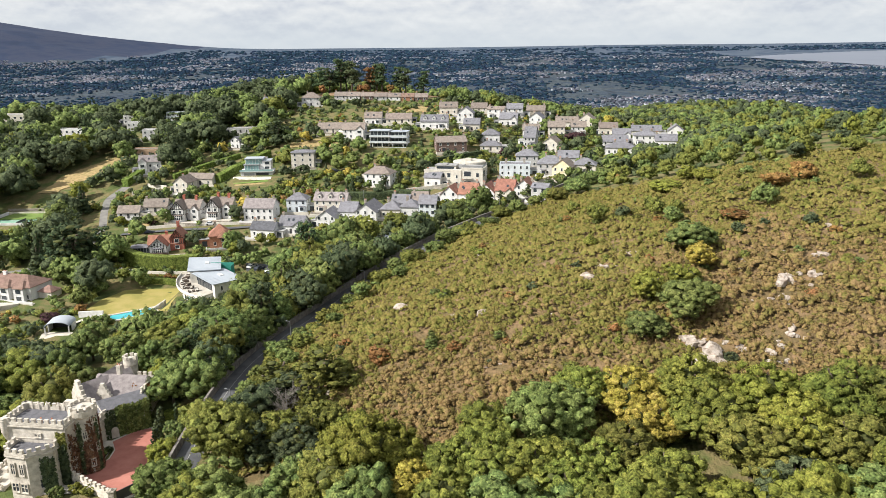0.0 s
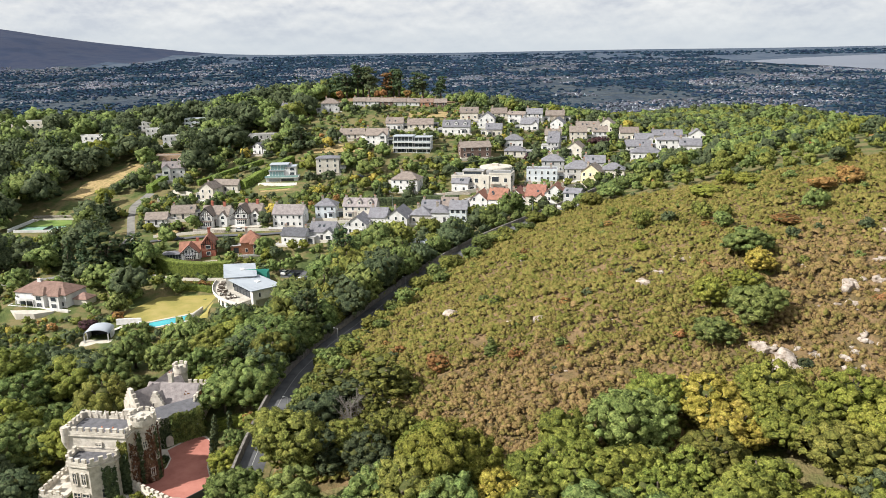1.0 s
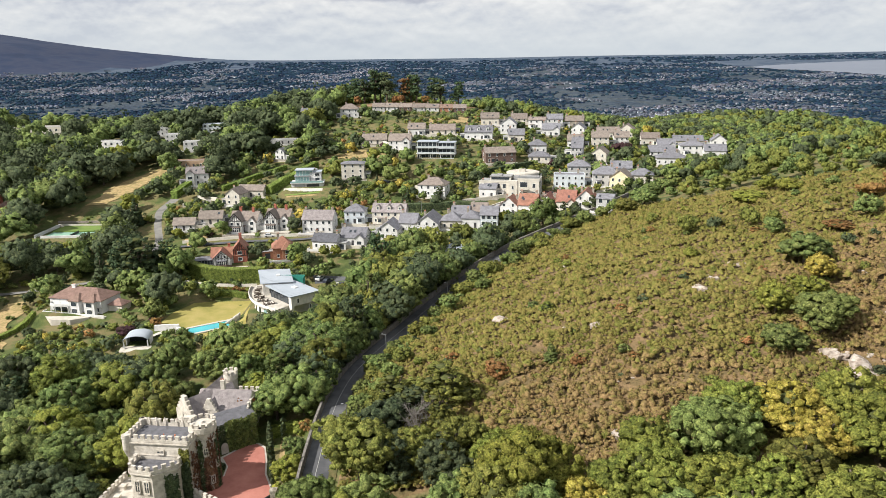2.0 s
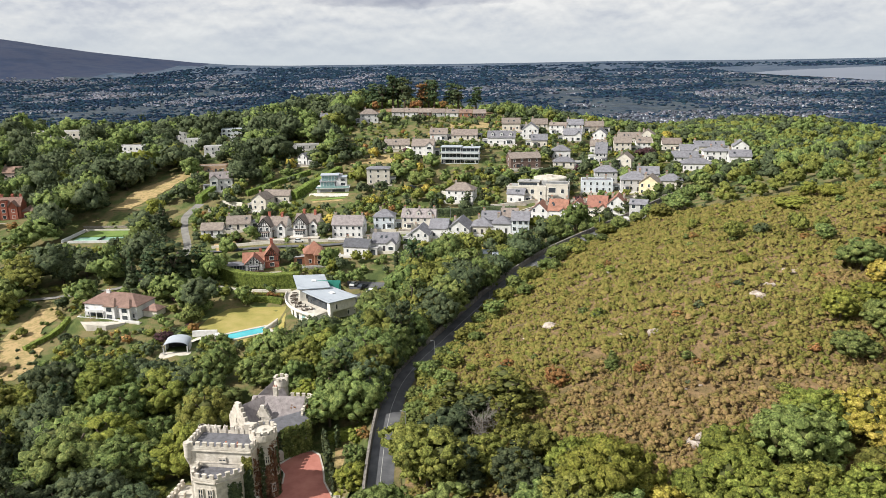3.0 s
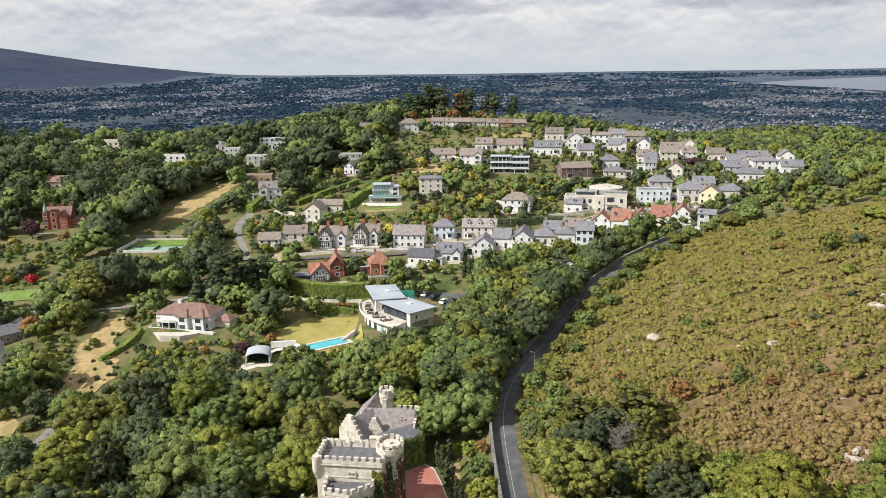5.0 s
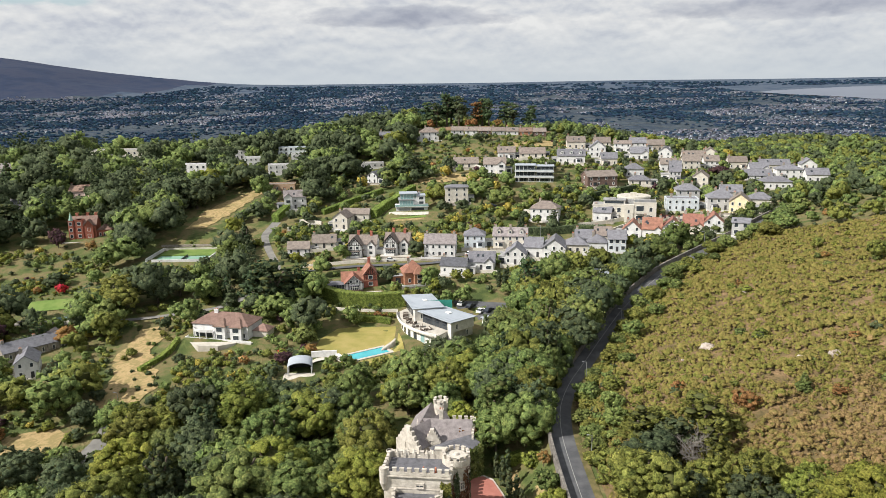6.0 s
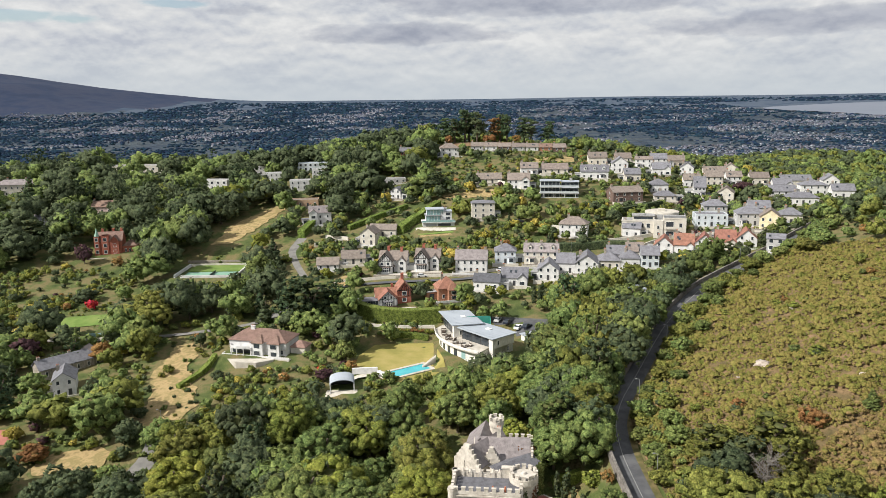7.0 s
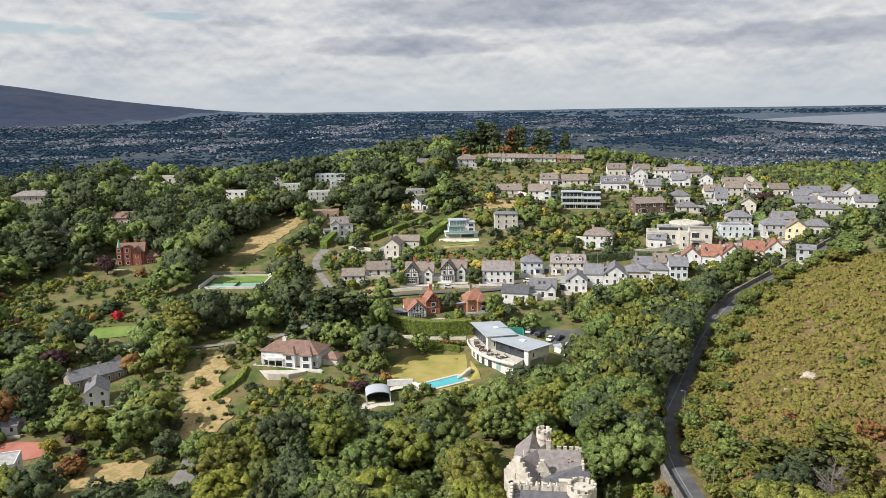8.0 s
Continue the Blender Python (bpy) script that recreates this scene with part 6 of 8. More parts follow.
def tudor_cottage():
    root = thing("timbered_cottage", pose(-104.5, 260.5, 57.5, 0, 0, 10), "black and white timbered cottage with orange tiled roofs", "house")
    dk, rf = WALLS["darkbrick"], ROOFS["orange"]
    gabled(root, 1.0, 6.4, 10.0, 6.0, 3.0, 2.6, WALLS["white"], rf)
    gabled(root, 0.0, 2.4, 5.4, 6.4, 3.0, 2.9, WALLS["white"], rf, 90, name="front_wall")
    gabled(root, 6.2, 7.2, 8.0, 5.0, 5.0, 3.0, WALLS["redbrick"], rf, 90, name="tall_wing")
    part("flat_roof", Form().box(-2.6, 6.4, 4.9, 3.8, 8.8, 5.15), ROOFS["lead"], root)
    for cx, w, h, rise, y, low in ((0.0, 6.4, 3.0, 2.9, -0.305, 0.4), (6.2, 5.0, 5.0, 3.0, 3.195, 2.8)):
        f = timber_gable(w, h, rise, y, low)
        f.v = [a + np.array([cx, 0, 0]) for a in f.v]
        part("timber_frame", f, M_TIMBER, root, "black timber boards")
    part("plinth", Form().box(-3.3, -0.42, -3, 3.3, -0.305, 0.5), dk, root)
    bay_window(root, 0.0, -0.31, 3.6, 0.8, 0.0, 2.3, dk, ROOFS["slate"])
    for x in (-1.1, 1.1):
        window(root, x, -0.37, 3.1, 0.9, 1.0)
    for zz in (0.9, 3.3):
        window(root, 6.2, 3.13, zz, 1.6, 1.3)
        window(root, 8.72, 7.2, zz, 1.1, 1.3, 90)
    chimney(root, 6.2, 9.0, 7.8, 2.0, 1.0, 0.8, WALLS["redbrick"], 3)
    chimney(root, 2.2, 6.6, 5.4, 1.2, 0.9, 0.7, WALLS["redbrick"])
    part("conservatory", Form().box(-10.2, 1.2, -2, -3.3, 6.0, 2.2), M_GLASS, root)
    fr = Form()
    for k in range(8):
        fr.box(-10.2 + k * 0.98 - 0.05, 1.12, -0.2, -10.2 + k * 0.98 + 0.05, 1.19, 2.2)
    fr.box(-10.2, 1.12, 0.6, -3.3, 1.18, 0.72)
    part("conservatory_frame", fr, M_METAL, root)
    r = roof_hip(Form(), 6.9, 4.8, 2.2, 1.0, 0.2)
    r.v[-1] = r.v[-1] + np.array([-6.75, 3.6, 0])
    part("conservatory_roof", r, ROOFS["slate"], root)
    part("terrace", Form().box(-11.0, -3.2, -3.5, 9.5, -0.9, -0.2), M_PAVE, root)


def white_block():
    root = thing("apartment_block", pose(5, 318.5, 71.5, 0, 0, -14), "white flat-roofed apartment block with balconies", "apartment block")
    w = WALLS["cream"]
    part("main_wall", Form().box(-13, -3.5, -4, 5, 5.5, 6.4), w, root)
    part("main_roof", Form().box(-12.6, -3.1, 6.4, 4.6, 5.1, 6.55), ROOFS["felt"], root)
    part("corner_wall", Form().box(4.0, -5.5, -4, 13.2, 5.0, 8.0).box(0.2, -5.8, -4, 4.0, -3.5, 7.2), w, root)
    part("corner_roof", Form().box(4.4, -5.1, 8.0, 12.8, 4.6, 8.12), ROOFS["felt"], root)
    part("drum", Form().tube(4.0, 11.0, -2, 8.0, 7.0, 7.0, 28).tube(4.0, 11.0, 8.0, 8.7, 7.25, 7.25, 28), w, root)
    part("drum_roof", Form().tube(4.0, 11.0, 8.7, 8.85, 6.7, 6.7, 28).box(2.4, 9.4, 8.8, 5.2, 11.4, 10.0), M_PAVE, root)
    for a in ((-13.1, -3.6, 5.0, -3.4), (4.0, -5.6, 13.3, -5.4)):
        part("cornice", Form().box(a[0], a[1], 6.15 if a[0] < 0 else 7.75, a[2], a[3], 6.75 if a[0] < 0 else 8.3), w, root)
    for x, y, z, ww, h in ((-11, -3.52, 1.0, 1.1, 1.5), (-8, -3.52, 1.0, 1.1, 1.5), (-11, -3.52, 3.9, 1.1, 1.5), (-8, -3.52, 3.9, 1.1, 1.5), (-5, -3.52, 3.6, 2.4, 1.9), (-2, -3.52, 3.6, 1.6, 1.9), (2.0, -5.82, 0.8, 1.0, 1.5), (2.0, -5.82, 3.6, 1.0, 1.5), (6.6, -5.52, 0.3, 3.2, 2.3), (6.6, -5.52, 4.2, 3.2, 2.6), (11.0, -5.52, 4.4, 1.4, 1.8), (11.0, -5.52, 0.9, 1.4, 1.8)):
        window(root, x, y, z, ww, h)
    for y in (-3.5, -0.5, 2.5):
        for z in (0.9, 4.3):
            window(root, 13.22, y, z, 1.1, 1.7, 90)
    part("balcony", Form().box(4.6, -6.9, 3.7, 8.8, -5.5, 3.9).box(4.6, -6.9, 3.9, 8.8, -6.8, 4.8), w, root)
    part("upper_storey", Form().box(-8.5, -1.2, 6.5, 0.5, 5.0, 8.2), w, root)
    part("upper_roof", Form().box(-8.8, -1.5, 8.2, 0.8, 5.2, 8.4), ROOFS["felt"], root)
    part("upper_glazing", Form().box(-8.0, -1.26, 6.9, -0.2, -1.203, 7.9), M_GLASS, root)
    part("side_glazing", Form().box(13.205, -4.8, 4.4, 13.26, -1.2, 6.9), M_GLASS, root)
    part("roof_rail", Form().box(4.2, -5.35, 8.3, 13.0, -5.3, 9.2).box(12.95, -5.3, 8.3, 13.0, 4.8, 9.2), M_METAL, root)
    for x, z in ((-6, 8.9), (1.5, 8.4)):
        part("roof_box", Form().box(x, 0, 6.5, x + 2.5, 3, z), ROOFS["felt"], root)
    CLEAR.append((5, 320, 16, 14))


castle_court()
pool()
tennis_court()


# ---------------------------------------------------------------- trees and bushes
rng = np.random.default_rng(7)


def ico(sub):
    bm = bmesh.new()
    bmesh.ops.create_icosphere(bm, subdivisions=sub, radius=1.0)
    v = np.array([p.co[:] for p in bm.verts])
    t = np.array([[q.index for q in f.verts] for f in bm.faces])
    bm.free()
    return v, t


ICO1, ICO2 = ico(1), ico(2)


def leaves(centres, normals, size, rs):
    """Loose triangular sprays of leaves, lying roughly along the crown's face."""
    n = len(centres)
    nrm = normals + rs.normal(0, 0.36, (n, 3))
    nrm /= np.linalg.norm(nrm, axis=1)[:, None]
    a = np.cross(nrm, rs.normal(0, 1, (n, 3)))
    a /= np.linalg.norm(a, axis=1)[:, None] + 1e-9
    b = np.cross(nrm, a)
    s = (size * rs.uniform(0.6, 1.3, n))[:, None]
    v = np.stack([centres + a * s, centres - a * s * 0.5 + b * s * 0.85, centres - a * s * 0.5 - b * s * 0.85], 1).reshape(-1, 3)
    return v, np.arange(3 * n).reshape(-1, 3)


def join(pieces):
    V, T, n = [], [], 0
    for v, t in pieces:
        V.append(v)
        T.append(t + n)
        n += len(v)
    return np.concatenate(V), np.concatenate(T)


def lumpy(d, rs, rough=0.2):
    """How far a crown bulges along the directions d: a sum of soft lumps."""
    out = np.ones(len(d))
    for k in range(16):
        q = rs.normal(0, 1, 3)
        q /= np.linalg.norm(q)
        out += rough * rs.uniform(-0.5, 1.0) * np.exp((d @ q - 1) * rs.uniform(5, 16))
    return out


def clumps(centres, radii, sub, rs, facing=None, low=-0.25, rough=0.17):
    """Small bumpy domes of leaves; of each only the faces that look along facing."""
    v, t = ICO1 if sub == 1 else ICO2
    n, k = len(centres), len(v)
    wob = 1 + rs.normal(0, rough, (n, k, 1))
    squash = np.stack([rs.uniform(0.85, 1.2, n), rs.uniform(0.85, 1.2, n), rs.uniform(0.7, 1.0, n)], 1)[:, None]
    V = v[None] * wob * squash * np.asarray(radii).reshape(n, 1, 1) + centres[:, None]
    mid = v[t].mean(1)
    mid /= np.linalg.norm(mid, axis=1)[:, None]
    T = t[None] + (np.arange(n) * k)[:, None, None]
    if facing is not None:
        T = T[(facing @ mid.T) > low]
    T = T.reshape(-1, 3)
    used, inv = np.unique(T, return_inverse=True)
    return V.reshape(-1, 3)[used], inv.reshape(-1, 3)


def fans(centres, radii, nrm, rs):
    """The same, lighter: five-sided domes that look along nrm."""
    n = len(centres)
    a = np.cross(nrm, rs.normal(0, 1, (n, 3)))
    a /= np.linalg.norm(a, axis=1)[:, None] + 1e-9
    b = np.cross(nrm, a)
    r = np.asarray(radii)[:, None]
    V = np.empty((n, 6, 3))
    V[:, 0] = centres + nrm * r * rs.uniform(0.65, 0.95, (n, 1))
    for k in range(5):
        u = 2 * math.pi * k / 5
        V[:, k + 1] = centres + (a * math.cos(u) + b * math.sin(u)) * r * rs.uniform(0.85, 1.2, (n, 1)) - nrm * r * rs.uniform(0.25, 0.6, (n, 1))
    t = np.array([(0, k + 1, (k + 1) % 5 + 1) for k in range(5)])
    return V.reshape(-1, 3), (t[None] + (np.arange(n) * 6)[:, None, None]).reshape(-1, 3)


def crown(seed, r, h, base, lobes, count, size, form="round", tufts=120, sub=1):
    """Crown r wide from base to h: overlapping lobes, each a heart under many small domes of leaves with loose sprays on them."""
    rs = np.random.default_rng(seed)
    out, inner = [], []
    half = (h - base) / 2
    parts = []
    for k in range(lobes):
        if form == "round":
            if k == 0:
                c, s = np.array([0, 0, base + half * 1.02]), np.array([r * 0.74, r * 0.74, half * 0.92])
            else:
                a = 2 * math.pi * k / max(1, lobes - 1) + rs.uniform(-0.5, 0.5)
                q, f = rs.uniform(0.42, 0.66), rs.uniform(0.36, 0.55)
                c = np.array([math.cos(a) * r * q, math.sin(a) * r * q, base + half * rs.uniform(0.55, 1.35)])
                s = np.array([r * f, r * f, half * f * rs.uniform(0.85, 1.1)])
        elif form == "layer":
            a, lv = rs.uniform(0, 6.28), (k + 0.5) / lobes
            q = rs.uniform(0.25, 0.66) * (1 - 0.5 * lv)
            f = rs.uniform(0.34, 0.54) * (1 - 0.25 * lv)
            c = np.array([math.cos(a) * r * q, math.sin(a) * r * q, base + (h - base) * (0.06 + 0.86 * lv)])
            s = np.array([r * f * 1.2, r * f * 1.2, r * f * rs.uniform(0.32, 0.5)])
        elif form == "cone":
            lv = (k + 0.4) / lobes
            c = np.array([rs.normal(0, 0.08) * r, rs.normal(0, 0.08) * r, base + (h - base) * lv * 0.92])
            s = np.array([r * (1 - lv * 0.85), r * (1 - lv * 0.85), (h - base) / lobes * 0.95])
        else:
            lv = (k + 0.5) / lobes
            w = r * (0.7 + 0.4 * math.sin(math.pi * min(1, lv * 0.9 + 0.12)))
            c, s = np.array([0, 0, base + (h - base) * lv * 0.95]), np.array([w, w, (h - base) / lobes * 0.9])
        parts.append((c, s))
    area = np.array([s[0] * (s[2] + s[0]) for _, s in parts])
    share = area / area.sum()
    cover = 2.4 * math.pi * area.sum() / 2
    dome = 0.92 * math.sqrt(cover / tufts / math.pi)
    for (c, s), w in zip(parts, share):
        st = int(rs.integers(1 << 30))
        v, t = ICO1
        g = lumpy(v, np.random.default_rng(st), 0.3)[:, None] * (1 + rs.normal(0, 0.05, (len(v), 1)))
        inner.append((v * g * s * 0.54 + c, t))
        m = max(4, int(tufts * w))
        # even directions, more of them upward
        i = np.arange(m) + 0.5
        up = 1 - 1.72 * i / m
        a = i * 2.39996 + rs.uniform(0, 6.28)
        d = np.stack([np.cos(a) * np.sqrt(1 - up ** 2), np.sin(a) * np.sqrt(1 - up ** 2), up], 1) + rs.normal(0, 0.13, (m, 3))
        d /= np.linalg.norm(d, axis=1)[:, None]
        nrm = d / s
        nrm /= np.linalg.norm(nrm, axis=1)[:, None]
        rad = np.minimum(dome * rs.uniform(0.7, 1.3, m), s.min() * 0.75)
        mid = c + d * lumpy(d, np.random.default_rng(st), 0.3)[:, None] * s * rs.uniform(0.84, 1.0, (m, 1)) - nrm * (rad * 0.5)[:, None]
        out.append(clumps(mid, rad, sub, rs, nrm, rough=0.22) if sub else fans(mid, rad, nrm, rs))
        n = int(count * w)
        if n:
            k = rs.integers(0, m, n)
            e = nrm[k] * 0.9 + rs.normal(0, 0.55, (n, 3))
            e /= np.linalg.norm(e, axis=1)[:, None]
            out.append(leaves(mid[k] + e * rad[k][:, None] * rs.uniform(0.95, 1.3, (n, 1)), e, size, rs))
    return join(out), join(inner)


def trunk_form(h, r, seed, limbs=4, spreadr=2.0):
    rs = np.random.default_rng(seed)
    f = Form()
    f.tube(0, 0, -0.8, h * 0.5, r, r * 0.6, 7)
    for k in range(limbs):
        a = 6.28 * k / limbs + rs.uniform(0, 0.6)
        p0 = np.array([0, 0, h * rs.uniform(0.28, 0.48)])
        p1 = np.array([math.cos(a) * spreadr * rs.uniform(0.5, 1), math.sin(a) * spreadr * rs.uniform(0.5, 1), h * rs.uniform(0.6, 0.85)])
        f.bar(tuple(p0), tuple(p1), r * 0.6, r * 0.6)
    f.tube(0, 0, h * 0.5, h * 0.85, r * 0.6, r * 0.25, 6)
    return f


def tri_mesh(name, v, t, smooth=True):
    me = bpy.data.meshes.new(name)
    me.vertices.add(len(v))
    me.vertices.foreach_set("co", np.asarray(v, np.float32).ravel())
    me.loops.add(3 * len(t))
    me.loops.foreach_set("vertex_index", np.asarray(t, np.int32).ravel())
    me.polygons.add(len(t))
    me.polygons.foreach_set("loop_start", np.arange(0, 3 * len(t), 3, dtype=np.int32))
    me.polygons.foreach_set("use_smooth", np.full(len(t), smooth))
    me.update(calc_edges=True)
    return me


# the kinds of tree: crown and trunk of unit variants, about 9 m high
KINDS = {}
for kname, form, variants, r, h, base, lobes, tufts, count, size in (
        ("tree", "round", 8, 4.4, 9.0, 0.9, 10, 210, 3400, 0.17), ("pine_tree", "layer", 5, 3.8, 11.0, 2.6, 15, 190, 3000, 0.17),
        ("conifer", "cone", 3, 2.6, 9.0, 0.4, 7, 130, 2000, 0.16), ("cypress", "column", 2, 0.62, 5.0, 0.15, 4, 50, 500, 0.11),
        ("shrub", "round", 5, 1.6, 2.3, 0.0, 4, 40, 480, 0.13)):
    for i in range(variants):
        sd = 100 + 17 * i + len(kname)
        lods = []
        for many, more, larger, sub in ((1.3, 1.35, 0.88, 1), (0.7, 0.5, 1.05, 1), (0.85, 0.17, 1.2, 0), (0.38, 0.03, 1.5, 0), (0.17, 0.0, 1.0, 0)):
            leafy, inner = crown(sd, r, h, base, lobes if many > 0.5 else max(2, lobes * 2 // 3) if many > 0.3 else max(2, lobes // 2), int(count * more), size * larger, form, int(tufts * many), sub)
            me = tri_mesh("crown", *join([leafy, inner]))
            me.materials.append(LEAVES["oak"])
            me.materials.append(M_TWIG_SHADE)
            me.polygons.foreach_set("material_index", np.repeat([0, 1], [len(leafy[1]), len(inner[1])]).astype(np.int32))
            lods.append((me, leafy, inner))
        KINDS.setdefault(kname, []).append((lods, trunk_form(h, 0.05 * h * (0.5 if kname in ("shrub", "cypress") else 0.72), i, 2 if kname == "cypress" else 4, r * 0.6 if kname != "cypress" else 0.15).mesh("trunk")))
TREE_LABELS = {"tree": "leafy broadleaved tree on the hillside", "pine_tree": "dark spreading pine with layered branches", "conifer": "dense conical conifer", "cypress": "slim dark upright cypress", "shrub": "rounded garden shrub"}
LEAF_WORDS = {"oak": "mid-green", "fresh": "fresh green", "dark": "dark green", "pine": "deep green", "lime": "bright lime-green", "yellow": "yellow autumn", "olive": "olive-green", "bluegreen": "blue-green", "purple": "dark purple", "rust": "rusty brown", "red": "bright red"}
PLANTED = {}
WOOD = {}
SHADED_TWIGS = []


def bare_tree(x, y, scale):
    """A leafless grey tree: a trunk, its limbs, and twigs on every limb."""
    rs = np.random.default_rng(int(abs(x * 31 + y * 17)))
    root = thing("bare_tree", pose(x, y, gz(x, y) - 0.1), "bare grey tree with dead twigs", "tree", "bare trees")
    h = 8.5 * scale
    part("trunk", Form().tube(0, 0, -0.5, h * 0.45, 0.24, 0.15, 8).tube(0, 0, h * 0.45, h * 0.95, 0.15, 0.03, 6), M_DEADWOOD, root)
    for k in range(16):
        a, z0 = 2.4 * k, h * rs.uniform(0.2, 0.75)
        tip = np.array([math.cos(a), math.sin(a), rs.uniform(0.4, 1.1)]) * rs.uniform(1.6, 3.4) * scale
        f = Form().bar((0, 0, z0), tuple(tip + (0, 0, z0)), 0.09, 0.09)
        for q in range(24):
            p = tip * rs.uniform(0.3, 1.0) + np.array([0, 0, z0])
            f.bar(tuple(p), tuple(p + rs.normal(0, 0.55, 3) * scale + np.array([0, 0, 0.35])), 0.035, 0.035)
        part("limb", f, M_DEADWOOD, root)


def plant(kind, x, y, scale=1.0, leafs="oak", wide=1.0, z=None, near=True, own=False):
    """A tree of its own, or one more in the woods where enough stand already."""
    if leafs == "dead":
        return bare_tree(x, y, scale)
    pick = int(rng.integers(len(KINDS[kind])))
    m = Matrix.Translation((x, y, (gz(x, y) if z is None else z) - 0.1)) @ Matrix.Rotation(float(rng.uniform(0, 6.28)), 4, "Z") @ Matrix.Diagonal((scale * wide, scale * wide, scale * float(rng.uniform(0.88, 1.12)), 1))
    lods, tr = KINDS[kind][pick]
    me = lods[0 if y < 122 else 1 if y < 185 else 2 if y < 285 or scale > 0.8 else 3][0]
    far, within = lods[1 if near and y < 140 and x > -150 and kind != "shrub" else 2 if near and y < (190 if x < 40 else 215) and x > -170 else 3 if y < 270 or scale > 0.95 and y < 500 else 4][1:]
    if own or near and PLANTED.get(kind, 0) < {"tree": 150, "pine_tree": 60, "shrub": 140, "conifer": 50}.get(kind, 50):
        PLANTED[kind] = PLANTED.get(kind, 0) + 1
        root = thing(kind, m, LEAF_WORDS[leafs] + " " + TREE_LABELS[kind], "shrub" if kind == "shrub" else "tree", kind + "s on the hill")
        part("trunk", tr, M_TRUNK, root)
        c = part("crown", me, None, root)
        c.material_slots[0].link = "OBJECT"
        c.material_slots[0].material = LEAVES[leafs]
        return root
    A = np.array(m)
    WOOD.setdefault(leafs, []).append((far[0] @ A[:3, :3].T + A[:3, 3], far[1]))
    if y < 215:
        SHADED_TWIGS.append((within[0] @ A[:3, :3].T + A[:3, 3], within[1]))


for cx, cy, rx, ry in ((-58.5, 137, 4.5, 14), (-66, 137, 15, 10), (-74, 155, 14, 13), (-78, 130, 10, 8), (-87, 129, 4, 6), (-172, 240, 8, 8), (-166, 228, 9, 9), (-163, 214, 9, 9), (-162, 201, 9, 10), (-180, 176, 10, 7), (-219, 271, 13, 6), (-183, 362, 10, 14), (-98, 224, 14, 13), (-74, 230, 16, 14), (-183, 315, 16, 15), (-143, 233, 14, 10), (-87, 340, 11, 13), (-114, 206, 6, 6), (-184, 360, 8, 16), (-176, 382, 9, 12), (-170, 236, 4, 9), (-163, 208, 4, 8), (-178, 177, 6, 4), (-207, 230, 13, 7), (-197, 215, 6, 6), (-239, 345, 13, 9), (-207, 190, 9, 8), (-202, 177, 9, 7), (-56, 242, 9, 8), (-28, 370, 13, 9), (5, 316, 15, 12), (-105, 266, 9, 8), (-36, 262, 8, 6), (-218, 262, 14, 5)):
    CLEAR.append((cx, cy, rx, ry))
for line in (LANE, STREET):
    for (ax, ay), (bx, by) in zip(line, line[1:]):
        for k in range(6):
            CLEAR.append((ax + (bx - ax) * k / 6, ay + (by - ay) * k / 6, 2.6, 2.6))
for ax, ay in [(-104.1, 337.6), (-95.9, 353.6), (-86.8, 367.5), (-129.1, 349.9), (-116.5, 361.8), (-102.5, 371.7), (-150.8, 345.7), (-147.8, 359.6), (-142.9, 374.2)]:
    CLEAR.append((ax, ay, 4.5, 4.5))
    SIGHT.append((ax, ay, 4.0, 0.8))
# gardens where nothing tall grows: place, radii, height
GARDENS = ((-240, 262, 24, 8, 3.6), (-250, 282, 24, 15, 3.0), (-245, 305, 32, 22, 2.6), (-236, 326, 16, 9, 1.2), (-214, 276, 22, 11, 1.2), (-272, 300, 12, 22, 3.0), (-182, 295, 16, 6, 0.6), (-183, 334, 16, 7, 1.0), (-112, 300, 26, 7, 2.0), (-90, 276, 20, 6, 2.2), (-75, 316, 34, 12, 3.2), (-40, 325, 30, 12, 4.2), (-30, 270, 30, 7, 2.4), (0, 350, 30, 10, 3.8), (30, 395, 60, 16, 3.4), (-40, 420, 60, 22, 2.6), (30, 440, 50, 18, 3.0), (-95, 252, 22, 8, 2.0), (-88, 330, 14, 9, 1.0), (-140, 322, 14, 14, 3.4), (-168, 225, 16, 26, 1.8), (-186, 178, 18, 10, 2.2), (-128, 214, 16, 9, 2.6), (-141, 214, 17, 8, 2.2), (-137, 204, 15, 8, 2.4), (-152, 192, 12, 12, 3.0), (-128, 198, 10, 7, 2.8), (-17, 240, 9, 7, 3.0), (-97, 201, 11, 7, 2.4), (-112, 196, 13, 8, 2.2), (-126, 226, 9, 8, 3.0))


